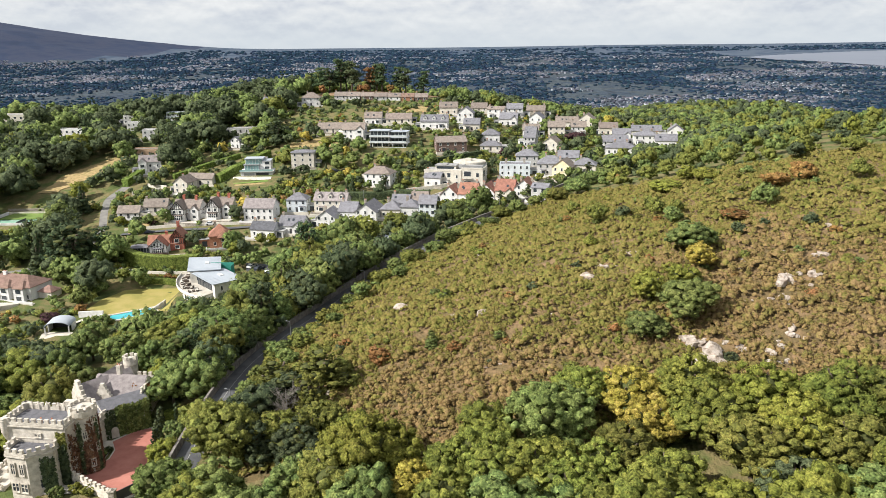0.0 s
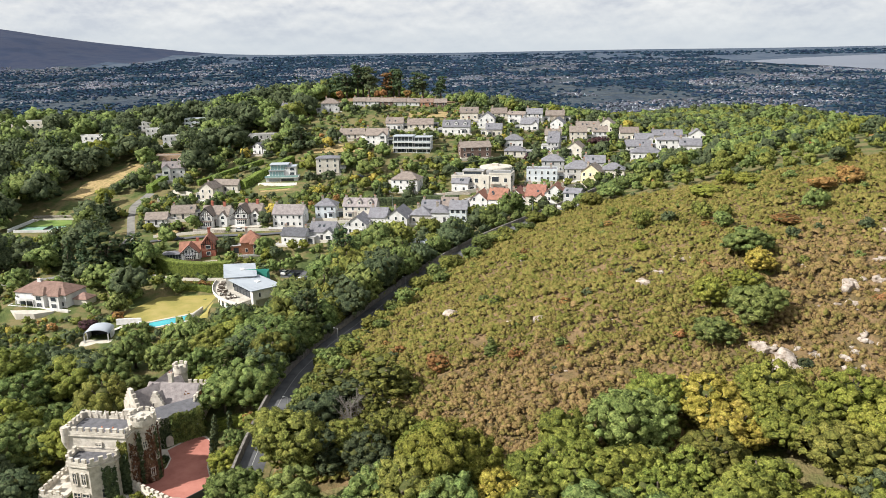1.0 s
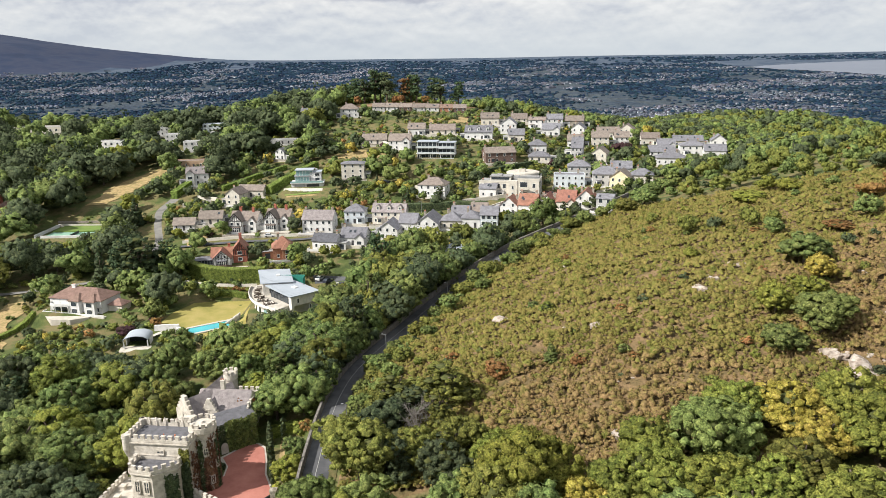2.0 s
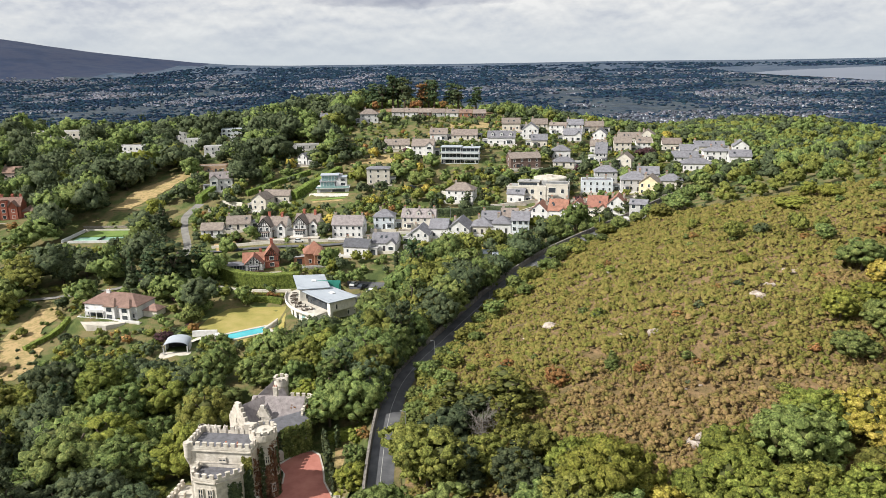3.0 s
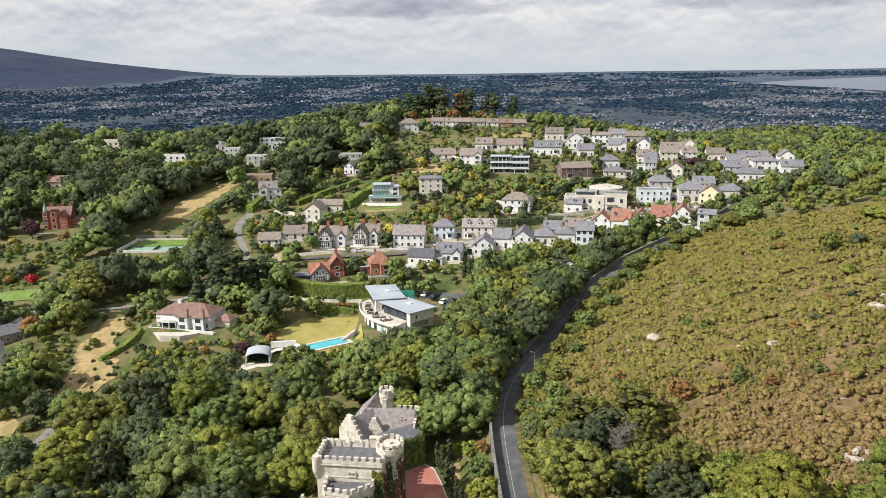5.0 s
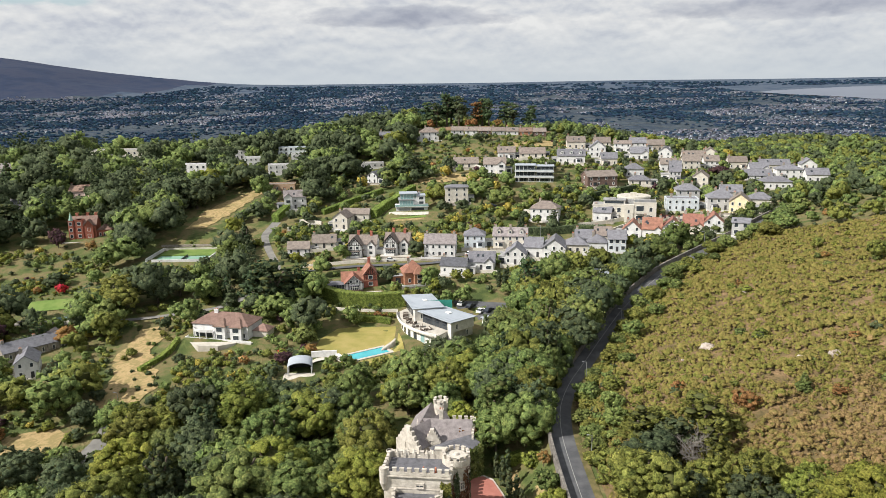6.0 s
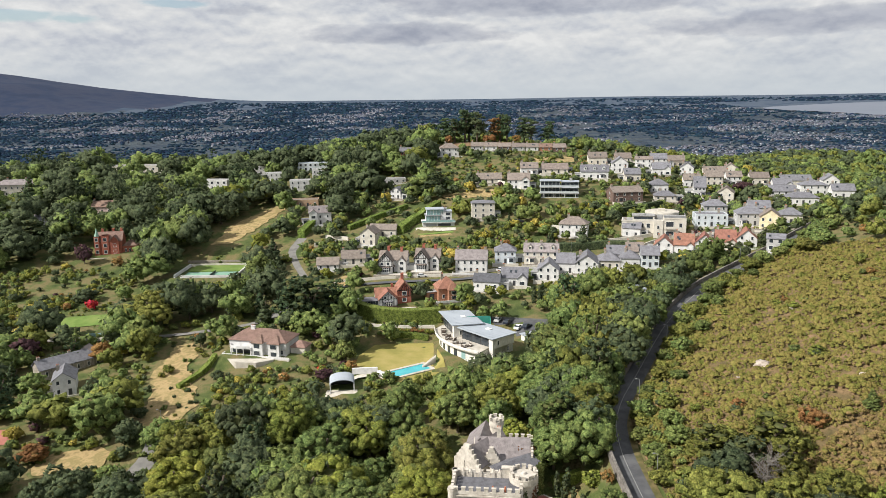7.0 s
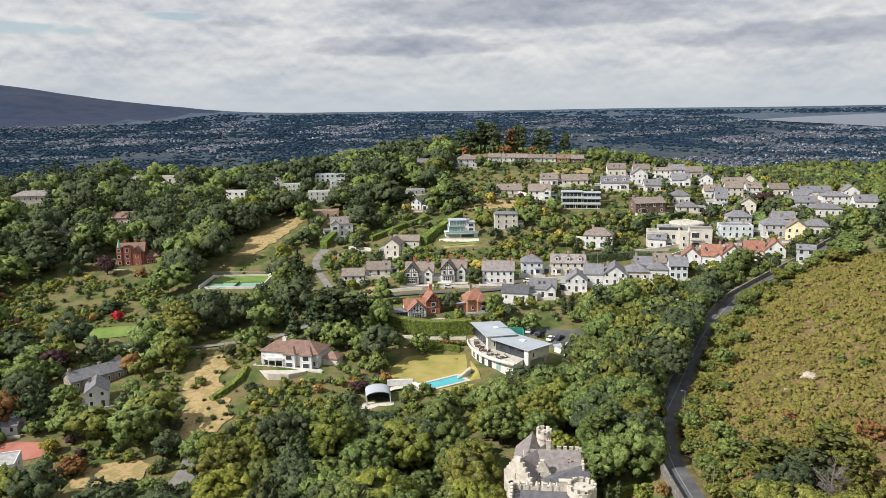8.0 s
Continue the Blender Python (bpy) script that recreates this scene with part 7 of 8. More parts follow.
for fx, fy, fr, hid in ((-183, 312, 15, 0.3), (-183, 322, 15, 0.3), (-239, 341, 13, 0.0), (-183, 304, 17, 0.1), (-180, 370, 12, 0.2), (-98, 222, 13, 0.2), (-96, 214, 8, 0.2), (-143, 230, 11, 0.6), (-114, 204, 5, 0.5), (-184, 360, 9, 0.3), (-176, 382, 8, 0.3), (-170, 238, 8, 0.2), (-166, 224, 9, 0.2), (-162, 208, 9, 0.2), (-162, 197, 8, 0.2), (-180, 176, 10, 0.2), (-188, 318, 14, 0.2), (-208, 230, 10, 1.4), (-198, 215, 5, 1.2), (-219, 270, 11, 0.3), (-66, 137, 9, 0.2), (-66, 128, 8, 0.2), (-76, 152, 8, 2.0), (-78, 126, 8, 4.0), (-76, 220, 14, 0.6), (-68, 220, 9, 1.5), (-57, 240, 6, 1.0), (-87, 340, 9, 0.6), (-28, 368, 10, 0.3), (5, 316, 13, 0.8), (-104, 262, 9, 2.0), (-103, 250, 13, 1.0), (-160, 172, 4, 0.5), (-207, 190, 7, 0.5), (-150, 340, 3, 0.5), (-57, 137, 3, 1.0)):
    SIGHT.append((fx, fy, fr, hid))
for ax, ay in STREET + LANE[:7]:
    SIGHT.append((ax, ay, 5.0, 0.3))
for ax, ay, ar in ((-30, 305, 14), (-10, 303, 8), (-88, 334, 11), (-108, 338, 8), (-74, 381, 9), (-98, 234, 12), (-95, 212, 8), (-114, 203, 6)):
    SIGHT.append((ax, ay, ar, 0.2))
SIGHT_A = np.array(SIGHT)


def low_before(x, y):
    """The height up to which a plant at x, y leaves the view open from over the valley's mouth to what lies behind it."""
    fx, fy, fr, hid = SIGHT_A.T
    d = fy - y
    eye = np.where(fx < -130, -86, np.where(fx < -60, -62, -35))
    side = np.abs(x - (fx + (eye - fx) * d / fy)) - fr
    hit = (d > 0) & (d < 45) & (side < 1.5)
    if not hit.any():
        return 99.0
    gap = ground(fx[hit], fy[hit]) - gz(x, y)
    slope = np.clip((129.5 - ground(fx[hit], fy[hit])) / fy[hit], 0.08, 0.6)
    return float(max(0.4, np.min(hid[hit] + gap + d[hit] * slope)))


# the trees that stand singly below the heath: place, size, leaf
FRONT = ((29, 106, 0.96, "yellow"), (30.5, 99, 0.95, "yellow"), (22, 109, 0.9, "fresh"), (16, 101, 1.3, "bluegreen"), (38, 105, 1.04, "fresh"), (26, 94, 0.95, "olive"), (38, 97, 1.1, "fresh"), (47, 99, 1.05, "lime"), (49, 92, 1.0, "lime"), (29, 87, 0.95, "fresh"), (22, 92, 0.85, "fresh"), (42, 90, 1.1, "olive"), (45, 83, 1.0, "dark"), (-12, 100, 1.35, "lime"), (-17, 96, 1.2, "olive"), (-5, 95, 0.85, "yellow"), (1, 97, 0.9, "fresh"), (6.5, 94, 1.05, "fresh"), (12.5, 92, 1.1, "fresh"), (17, 88, 0.95, "fresh"), (36, 83, 0.8, "lime"), (19, 96, 0.4, "rust"), (57, 96, 1.1, "fresh"), (55, 88, 1.05, "olive"), (64, 92, 1.1, "olive"), (-39, 117, 1.4, "olive"), (-24, 109, 0.9, "dark"), (-21, 117, 0.8, "olive"), (-16, 110, 0.75, "fresh"), (-14, 106, 0.75, "olive"), (-36, 126, 1.0, "dark"), (-29, 117, 0.8, "olive"), (-45.5, 107, 1.0, "bluegreen"))
FRONT_ROOM = [(x, y, s) for x, y, s, _ in FRONT]


def choose(weights):
    names = list(weights)
    w = np.array([weights[n] for n in names], float)
    return names[int(rng.choice(len(names), p=w / w.sum()))]


def grow(x0, x1, y0, y1, pitch, kinds, hues, lo, hi, test=None, pad=1.0, near=True):
    gx, gy = (g.ravel() for g in np.meshgrid(np.arange(x0, x1, pitch), np.arange(y0, y1, pitch), indexing="ij"))
    gx, gy = gx + rng.uniform(-0.45, 0.45, gx.size) * pitch, gy + rng.uniform(-0.45, 0.45, gx.size) * pitch
    ok = road_near(gx, gy)[0] > 4.6 + pad
    for cx, cy, rx, ry in CLEAR:
        ok &= ~((np.abs(gx - cx) < rx + pad) & (gy - cy > -(ry + pad) - 2) & (gy - cy < ry + pad * 0.5))
    top = np.full(gx.size, 99.0)
    for cx, cy, rx, ry, tall in GARDENS:
        top = np.where(((gx - cx) / rx) ** 2 + ((gy - cy) / ry) ** 2 < rng.uniform(0.75, 1.2, gx.size), np.minimum(top, tall * rng.uniform(0.6, 1.5, gx.size)), top)
    for tx, ty, ts in FRONT_ROOM:
        ok &= np.hypot(gx - tx, gy - ty) > 2.7 * ts + 2.0
    for x, y, z, cap in zip(gx[ok], gy[ok], ground(gx[ok], gy[ok]), top[ok]):
        if test is not None and not test(x, y):
            continue
        k = choose(kinds)
        hue = choose(hues) if k in ("tree", "shrub") else "pine" if k != "pine_tree" or rng.uniform() < 0.7 else "dark"
        s = rng.uniform(lo, hi) * (1.0 if k != "shrub" else 1.5)
        room = (cap if cap < 50 and y < 345 else min(cap, low_before(x, y))) if not (-92 < x < -48 and y < 128) else 1.6
        tall = {"tree": 9.0, "pine_tree": 11.5, "conifer": 9.0, "shrub": 2.4, "cypress": 5.0}
        if tall[k] * s > room:
            k, s = ("tree", room / 9.0) if room > 4.0 else ("shrub", min(s * 1.2, room / 2.4))
            hue = choose(hues)
            if room < 0.9:
                continue
        plant(k, x, y, s, hue, rng.uniform(0.9, 1.2), z, near)


def west_of_road(x, y):
    return x < float(np.interp(y, [p[1] for p in ROAD], [p[0] for p in ROAD])) - 4.5


def heathy(x, y):
    return float(heath_edge(np.array([x]), np.array([y]))[0])


def wild(x, y):
    return noise.noise((x * 0.02, y * 0.02, 3.3))


MIXED = {"oak": 4, "dark": 2.6, "lime": 1.4, "olive": 2.6, "bluegreen": 1.2, "fresh": 1.5, "rust": 0.06}
# wood round the castle and down to the villa
grow(-150, -50, 92, 205, 9.2, {"tree": 9, "pine_tree": 0.5}, MIXED, 0.85, 1.55, west_of_road, 0.2)
grow(-70, 0, 180, 262, 8.0, {"tree": 9, "pine_tree": 0.8}, {"oak": 4, "dark": 2.5, "olive": 1.8, "lime": 0.4}, 1.05, 1.6, lambda x, y: west_of_road(x, y) and y < 262 and x > -70 + (y - 200) * 0.5, 0.4)
# wood below the heath, nearest to the eye
for fx, fy, fs, hue in FRONT:
    plant("tree", fx, fy, fs * 1.05, hue, 1.12, own=True)
grow(-40, 125, 56, 106, 7.6, {"tree": 1}, {"fresh": 5, "oak": 4, "lime": 1.5, "olive": 1.6, "bluegreen": 1.0, "yellow": 0.3}, 0.9, 1.3, lambda x, y: heathy(x, y) < -3 and not west_of_road(x, y), 0.5)
# gardens and dry slopes to the west
grow(-330, -100, 92, 262, 7.8, {"tree": 6, "pine_tree": 0.4, "shrub": 3, "conifer": 0.25}, {"oak": 5, "dark": 4, "lime": 0.9, "olive": 2.0, "bluegreen": 1.0, "purple": 0.15, "rust": 0.1}, 0.7, 1.5, None, 0.2)
grow(-260, -100, 150, 264, 4.6, {"shrub": 1}, {"oak": 5, "dark": 3, "lime": 1.2, "olive": 2.5, "bluegreen": 1.2, "purple": 0.2, "rust": 0.15, "yellow": 0.15}, 0.5, 1.0, None, 0.0)
# tall dark trees round the court and the brick mansion
grow(-420, -138, 250, 420, 8.8, {"tree": 6, "pine_tree": 1.8, "conifer": 0.3, "shrub": 1.0}, {"dark": 8, "oak": 5, "lime": 0.3, "olive": 0.6, "bluegreen": 0.5}, 1.2, 2.0, None, 1.0)
grow(-470, -88, 400, 620, 9.6, {"tree": 6, "pine_tree": 1.0}, {"dark": 7, "oak": 5, "olive": 0.7, "lime": 0.2}, 1.15, 1.9, None, 1.4, near=False)
# among the village houses
grow(-140, 130, 246, 470, 5.2, {"tree": 5, "shrub": 5, "pine_tree": 0.15, "conifer": 0.3}, {"oak": 6, "dark": 6, "lime": 0.8, "olive": 1.1, "yellow": 0.15, "bluegreen": 0.9, "purple": 0.15}, 0.45, 0.95, lambda x, y: (west_of_road(x, y) or y > 292) and wild(x, y) > -0.45, -0.6)
# low planting of the gardens
for cx, cy, rx, ry, tall in GARDENS:
    grow(cx - rx, cx + rx, cy - ry, cy + ry, 3.0 if cy < 345 else 4.0, {"shrub": 1}, {"fresh": 4, "lime": 2.6, "oak": 4, "olive": 3, "dark": 1.6, "bluegreen": 1.2, "yellow": 0.8, "rust": 0.4, "purple": 0.2}, 0.4, 1.05, lambda x, y: ((x - cx) / rx) ** 2 + ((y - cy) / ry) ** 2 < 1 and wild(x * 4, y * 4) > -0.2, 0.0)
# hilltop pines
for px, py, ps, hue in ((-112, 512, 1.25, "pine"), (-98, 510, 1.2, "dark"), (-82, 512, 1.55, "pine"), (-76, 507, 1.75, "pine"), (-69, 511, 1.9, "pine"), (-61, 508, 1.75, "dark"), (-66, 518, 1.8, "pine"), (-49, 510, 1.45, "rust"), (-45, 514, 1.7, "pine"), (-41, 509, 1.6, "pine"), (-29, 511, 1.75, "pine"), (-25, 507, 1.5, "dark"), (-13, 509, 1.45, "pine"), (-90, 520, 1.3, "pine")):
    plant("pine_tree", px, py, ps, hue, 1.1, own=True)
for px, py in ((-55, 503), (-51, 502), (-35, 503), (-80, 502)):
    plant("tree", px, py, 0.7, "rust", 1.0, own=True)
grow(-100, 200, 470, 680, 7.6, {"tree": 1}, {"oak": 5, "olive": 2, "lime": 0.6, "dark": 4}, 0.65, 1.1, lambda x, y: not (-115 < x < 0 and y < 535), 0.6, near=False)
grow(90, 430, 545, 780, 9.5, {"tree": 1}, {"oak": 4, "olive": 3, "dark": 4}, 0.8, 1.3, None, 0.2, near=False)
# scrub wood behind the heath
grow(44, 190, 182, 262, 6.0, {"tree": 3, "shrub": 3.5}, {"olive": 6, "oak": 3, "lime": 0.5, "rust": 0.25, "fresh": 1.0, "dark": 0.8}, 0.35, 0.8, lambda x, y: heathy(x, y) < 0.5 + 5 * wild(x * 3, y * 3) and y > 215 - (x - 60) * 0.3 - 8, 0.2)
grow(52, 420, 262, 560, 6.6, {"tree": 3, "shrub": 3}, {"olive": 4, "oak": 4, "lime": 0.3, "rust": 0.1, "dark": 2}, 0.55, 0.95, lambda x, y: heathy(x, y) < -2 and not (x < 125 and y > 300 and y < 440 and wild(x, y) > 0.1) and not (x < 66 and y < 320), 0.2, near=False)
grow(190, 420, 182, 262, 6.6, {"tree": 3, "shrub": 2}, {"olive": 4, "oak": 4, "lime": 1, "dark": 1.5}, 0.55, 0.95, lambda x, y: heathy(x, y) < -2, 0.2, near=False)
# bushes strewn over the upper heath
grow(40, 170, 150, 230, 11, {"shrub": 3, "tree": 1.2}, {"olive": 4, "oak": 3, "lime": 1.2, "dark": 1, "rust": 0.3}, 0.35, 0.7, lambda x, y: heathy(x, y) > 0 and wild(x * 2, y * 2) > -0.05, 0.2)
# verge of the heath along the road
grow(-46, 40, 118, 262, 3.4, {"shrub": 5, "tree": 0.8}, {"olive": 4, "oak": 3, "bluegreen": 1.5, "dark": 1}, 0.42, 0.75, lambda x, y: -1.0 < heathy(x, y) < 6 and not west_of_road(x, y), 0.0)
# west side of the road
for k in np.arange(0, 13, 0.36):
    a, b = ROAD[min(int(k) + 3, 14)], ROAD[min(int(k) + 4, 15)]
    t = k - int(k)
    dx, dy = b[0] - a[0], b[1] - a[1]
    ln = math.hypot(dx, dy)
    if a[1] + dy * t > 150:
        for off, lo, hi in ((7.0, 1.1, 1.5), (13.5, 1.0, 1.4)):
            o = off + rng.uniform(-1.2, 1.2) - (1.6 if off < 8 and a[1] > 180 else 0)
            s = rng.uniform(lo, hi) * float(np.interp(a[1] + dy * t, [150, 200, 232, 250], [1.0, 1.05, 0.75, 0.42]))
            plant("tree" if rng.uniform() < 0.8 else "pine_tree", a[0] + dx * t - dy / ln * o, a[1] + dy * t + dx / ln * o, s, choose({"oak": 4, "dark": 3, "olive": 1.2}), 1.0, own=True)
    o = 5.2 + rng.uniform(-0.5, 1.5)
    plant("tree", a[0] + dx * t + dy / ln * o, a[1] + dy * t - dx / ln * o, rng.uniform(0.28, 0.44) * (1.5 if a[1] > 185 else 1.0), choose({"olive": 3, "oak": 3, "bluegreen": 2}), 1.35, own=True)


def woodland():
    for hue, pieces in WOOD.items():
        v, t = join(pieces)
        tagged(part("woodland", tri_mesh("woodland", v, t), LEAVES[hue]), "distant " + LEAF_WORDS[hue] + " woodland crowns on the hill", "woodland", kind="stuff")

    # hearts of the joined crowns, coloured as dark as their gaps
    v, t = join(SHADED_TWIGS)
    tagged(part("woodland_twigs", tri_mesh("woodland_twigs", v, t, False), M_TWIG_SHADE), "twigs and leaves inside the crowns, their shade put into the colour", "woodland", kind="stuff")


woodland()


# ---------------------------------------------------------------- gorse on the heath
# rock outcrops: place, boulders, their size and spread
OUTCROPS = ((5.5, 111.5, 6, 0.95, 1.6), (8.4, 107.6, 4, 1.5, 1.4), (31.5, 154.2, 9, 1.0, 2.2), (36, 157.5, 5, 0.7, 2.0), (41.7, 162, 5, 0.7, 2.2), (43.2, 120.2, 6, 1.0, 1.8), (45.1, 115.5, 4, 1.3, 1.3), (48, 118, 6, 0.6, 3.0), (65.6, 135.4, 7, 1.3, 2.2), (70.2, 136, 7, 1.1, 2.4), (63, 131, 6, 0.6, 3.5), (55.7, 112.6, 7, 0.9, 2.6), (60, 118, 8, 0.6, 4.0), (74, 144, 6, 0.7, 4.0), (84, 155, 4, 0.6, 4.0), (7.8, 150.0, 3, 0.8, 0.8), (-17, 168, 1, 0.9, 0.1), (10, 125, 3, 0.5, 3.0), (20, 140, 3, 0.5, 4.0), (2.6, 152, 1, 0.8, 0.2), (-24, 131, 3, 0.7, 1.2), (61, 146, 3, 0.6, 1.5), (-10.7, 170.4, 2, 1.0, 0.5), (9.9, 200.1, 2, 0.8, 0.5))


def gorse():
    rs = np.random.default_rng(11)
    xs, ys = np.meshgrid(np.arange(-46, 176, 0.74), np.arange(84, 276, 0.74))
    x = xs.ravel() + rs.uniform(-0.55, 0.55, xs.size)
    y = ys.ravel() + rs.uniform(-0.55, 0.55, xs.size)
    keep = heath_edge(x, y) > 0
    keep &= rs.uniform(0, 1, len(x)) < np.interp(y, [150, 230], [1.0, 0.9])
    x, y = x[keep], y[keep]

    def patches(size, seed):
        return np.array([noise.noise((a / size, b / size, seed)) for a, b in zip(x, y)])
    mound = patches(2.6, 8.5)
    bare = patches(11, 1.5) + 0.5 * patches(3.3, 4.5)
    keep = (bare + rs.normal(0, 0.10, len(bare)) < 0.8) & (mound > -0.56)
    for cx, cy, rx, ry in ((-3.1, 195.1, 3.2, 1.6), (2.5, 196.5, 3.0, 1.5), (7.0, 196.5, 3.4, 2.0)):
        keep &= np.hypot((x - cx) / rx, (y - cy) / ry) > rs.uniform(0.5, 1.2, len(x))
    for cx, cy, rn, rr_, sp in OUTCROPS:
        keep &= np.hypot((x - cx) / 1.2, y - cy) > sp * rs.uniform(0.25, 0.95, len(x))
    drift = 0.7 * patches(40, 7.5) + 0.6 * patches(9, 2.5) + 0.35 * patches(3.5, 9.5)
    brown = np.maximum(1 - np.hypot((x - 4) / 48, (y - 120) / 26), 1 - np.hypot((x - 64) / 34, (y - 130) / 34)) + 0.9 * drift + rs.normal(0, 0.16, len(x)) > 0.40
    for pick, mat, name in ((brown & keep, M_BROWNGORSE, "brown and olive heather and gorse on the lower hillside"), (~brown & keep, M_GORSE, "olive-green gorse covering the upper hillside")):
        gx, gy, lift = x[pick], y[pick], mound[pick]
        n = len(gx)
        s = np.clip(rs.lognormal(-0.72, 0.32, n), 0.25, 1.0) * (1 + 0.5 * lift)
        c = np.stack([gx, gy, ground(gx, gy) + 0.1 + 1.35 * np.clip(lift + 0.3, 0, 1)], 1)
        up = np.tile((0.0, -0.25, 1.0), (n, 1))
        close = gy < 150
        tip = up * np.array([0, 0.6, 1]) + rs.normal(0, 0.35, (n, 3))
        tip /= np.linalg.norm(tip, axis=1)[:, None]
        pieces = [clumps(c[close], s[close] * 0.74, 1, rs, up[close], -0.3, 0.22), fans(c[~close], s[~close] * 0.86, tip[~close], rs)]
        k = np.repeat(np.arange(n), np.where(gy < 150, 12, 4))
        e = rs.normal(0, 1, (len(k), 3))
        e[:, 2] = np.abs(e[:, 2]) + 0.2
        e /= np.linalg.norm(e, axis=1)[:, None]
        pieces.append(leaves(c[k] + e * s[k][:, None] * rs.uniform(0.9, 1.25, (len(k), 1)), e, 0.14, rs))
        tagged(part("gorse", tri_mesh("gorse", *join(pieces)), mat), name, "gorse", kind="stuff")


gorse()


# ---------------------------------------------------------------- the far town on the plain
def far_town():
    rs = np.random.default_rng(5)
    n = 40000
    y = 850 + 3250 * rs.uniform(0, 1, n) ** 0.85
    x = rs.uniform(-0.72, 0.72, n) * y
    dens = np.array([noise.noise((a / 330, b / 330, 9.1)) + 0.6 * noise.noise((a / 120, b / 120, 2.1)) for a, b in zip(x, y)])
    keep = dens + rs.normal(0, 0.08, n) > np.where((x < 300) & (y < 2300), 0.44, 0.20)
    keep &= ~((x > 1430) & (y > shore(x) - 30) & (y < 4300))
    keep &= ~((y > 3300) & (x < -1150) & (plain(x, y) > np.interp(y, [0, 3000, 3600, 4300, 4900], [14, 40, 60, 88, 126]) + 30))
    x, y = x[keep], y[keep]
    z = ground(x, y)
    W, R = Form(), Form()
    for a, b, c in zip(x, y, z):
        big = rs.uniform() < 0.025
        w, d, h = (rs.uniform(14, 36), rs.uniform(9, 16), rs.uniform(4, 7)) if big else (rs.uniform(5, 9), rs.uniform(4.5, 7), rs.uniform(3.5, 5.5))
        w, d, h = (q * float(np.interp(b, [850, 2200, 4500], [0.5, 0.8, 1.0])) for q in (w, d, h))
        th = 0.5 * math.sin(a / 400) + rs.normal(0, 0.12)
        cs, sn = math.cos(th), math.sin(th)

        def put(pts):
            return [(a + px * cs - py * sn, b + px * sn + py * cs, c + pz) for px, py, pz in pts]
        W.add(put([(px, py, pz) for pz in (-3, h) for py in (-d / 2, d / 2) for px in (-w / 2, w / 2)]), [(0, 1, 5, 4), (2, 6, 7, 3), (0, 4, 6, 2), (1, 3, 7, 5)])
        k = h + (0.4 if big else 0.35 * d)
        R.add(put([(-w / 2 - 0.3, -d / 2 - 0.3, h), (w / 2 + 0.3, -d / 2 - 0.3, h), (w / 2 + 0.3, d / 2 + 0.3, h), (-w / 2 - 0.3, d / 2 + 0.3, h), (-w / 2 - 0.3, 0, k), (w / 2 + 0.3, 0, k)]), [(0, 1, 5, 4), (2, 3, 4, 5), (3, 0, 4), (1, 2, 5)])
    # walls and roofs carry the blue of the haze in their base colours
    mw = material("hazy_far_walls", [(0.075, 0.09, 0.115), (0.15, 0.168, 0.20), (0.38, 0.40, 0.43)], 45, 0.9, island=0.7)
    mr = material("hazy_far_roofs", [(0.060, 0.075, 0.105), (0.09, 0.10, 0.132), (0.15, 0.132, 0.15)], 90, 0.9, island=0.6)
    tagged(part("far_town", W, mw, None, kind="stuff"), "pale haze-tinted walls of a far suburb on the plain", "town", kind="stuff")
    tagged(part("far_town_roofs", R, mr, None, kind="stuff"), "grey and red roofs of a far suburb, tinted blue by haze", "town", kind="stuff")
    # woods, hedgerows and garden trees
    n = 52000
    y = 780 + 3900 * rs.uniform(0, 1, n) ** 1.25
    x = rs.uniform(-0.72, 0.72, n) * (y + 100)
    wood = np.array([noise.noise((a / 260, b / 420, 5.1)) + 0.7 * noise.noise((a / 90, b / 150, 3.1)) for a, b in zip(x, y)])
    keep = wood + rs.normal(0, 0.20, n) > np.where(x < 250, -0.3, -0.12)
    keep &= ~((y > 3300) & (x < -1000) & (plain(x, y) > np.interp(y, [0, 3000, 3600, 4300, 4900], [14, 40, 60, 88, 126]) + 15))
    keep &= ~((x > 1430) & (y > shore(x) - 30) & (y < 4300))
    x, y = x[keep], y[keep]
    z = ground(x, y)
    n = len(x)
    v0, t0 = ICO1
    t0 = t0[v0[t0].mean(1)[:, 2] > 0.1]
    s = (rs.uniform(3.0, 6.0, n) * np.interp(y, [800, 1600, 3600], [0.55, 0.85, 1.8]))[:, None, None] * np.concatenate([rs.uniform(0.9, 1.5, (n, 1, 1)), rs.uniform(0.9, 1.2, (n, 1, 1)), rs.uniform(0.6, 1.0, (n, 1, 1))], 2)
    s[..., 2] = np.minimum(s[..., 2], 7.5)
    V = v0[None] * (1 + rs.normal(0, 0.16, (n, 12, 1))) * s + np.stack([x, y, z], 1)[:, None]
    T = t0[None] + (np.arange(n) * 12)[:, None, None]
    # blue instead of green: the haze before these trees is painted in
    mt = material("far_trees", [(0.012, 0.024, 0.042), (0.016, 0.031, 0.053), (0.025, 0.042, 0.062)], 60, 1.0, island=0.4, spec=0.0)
    tagged(part("far_trees", tri_mesh("far_trees", V.reshape(-1, 3), T.reshape(-1, 3), False), mt, None, kind="stuff"), "dark hedgerows and copses on the far plain, blue with painted haze", "trees", kind="stuff")


far_town()


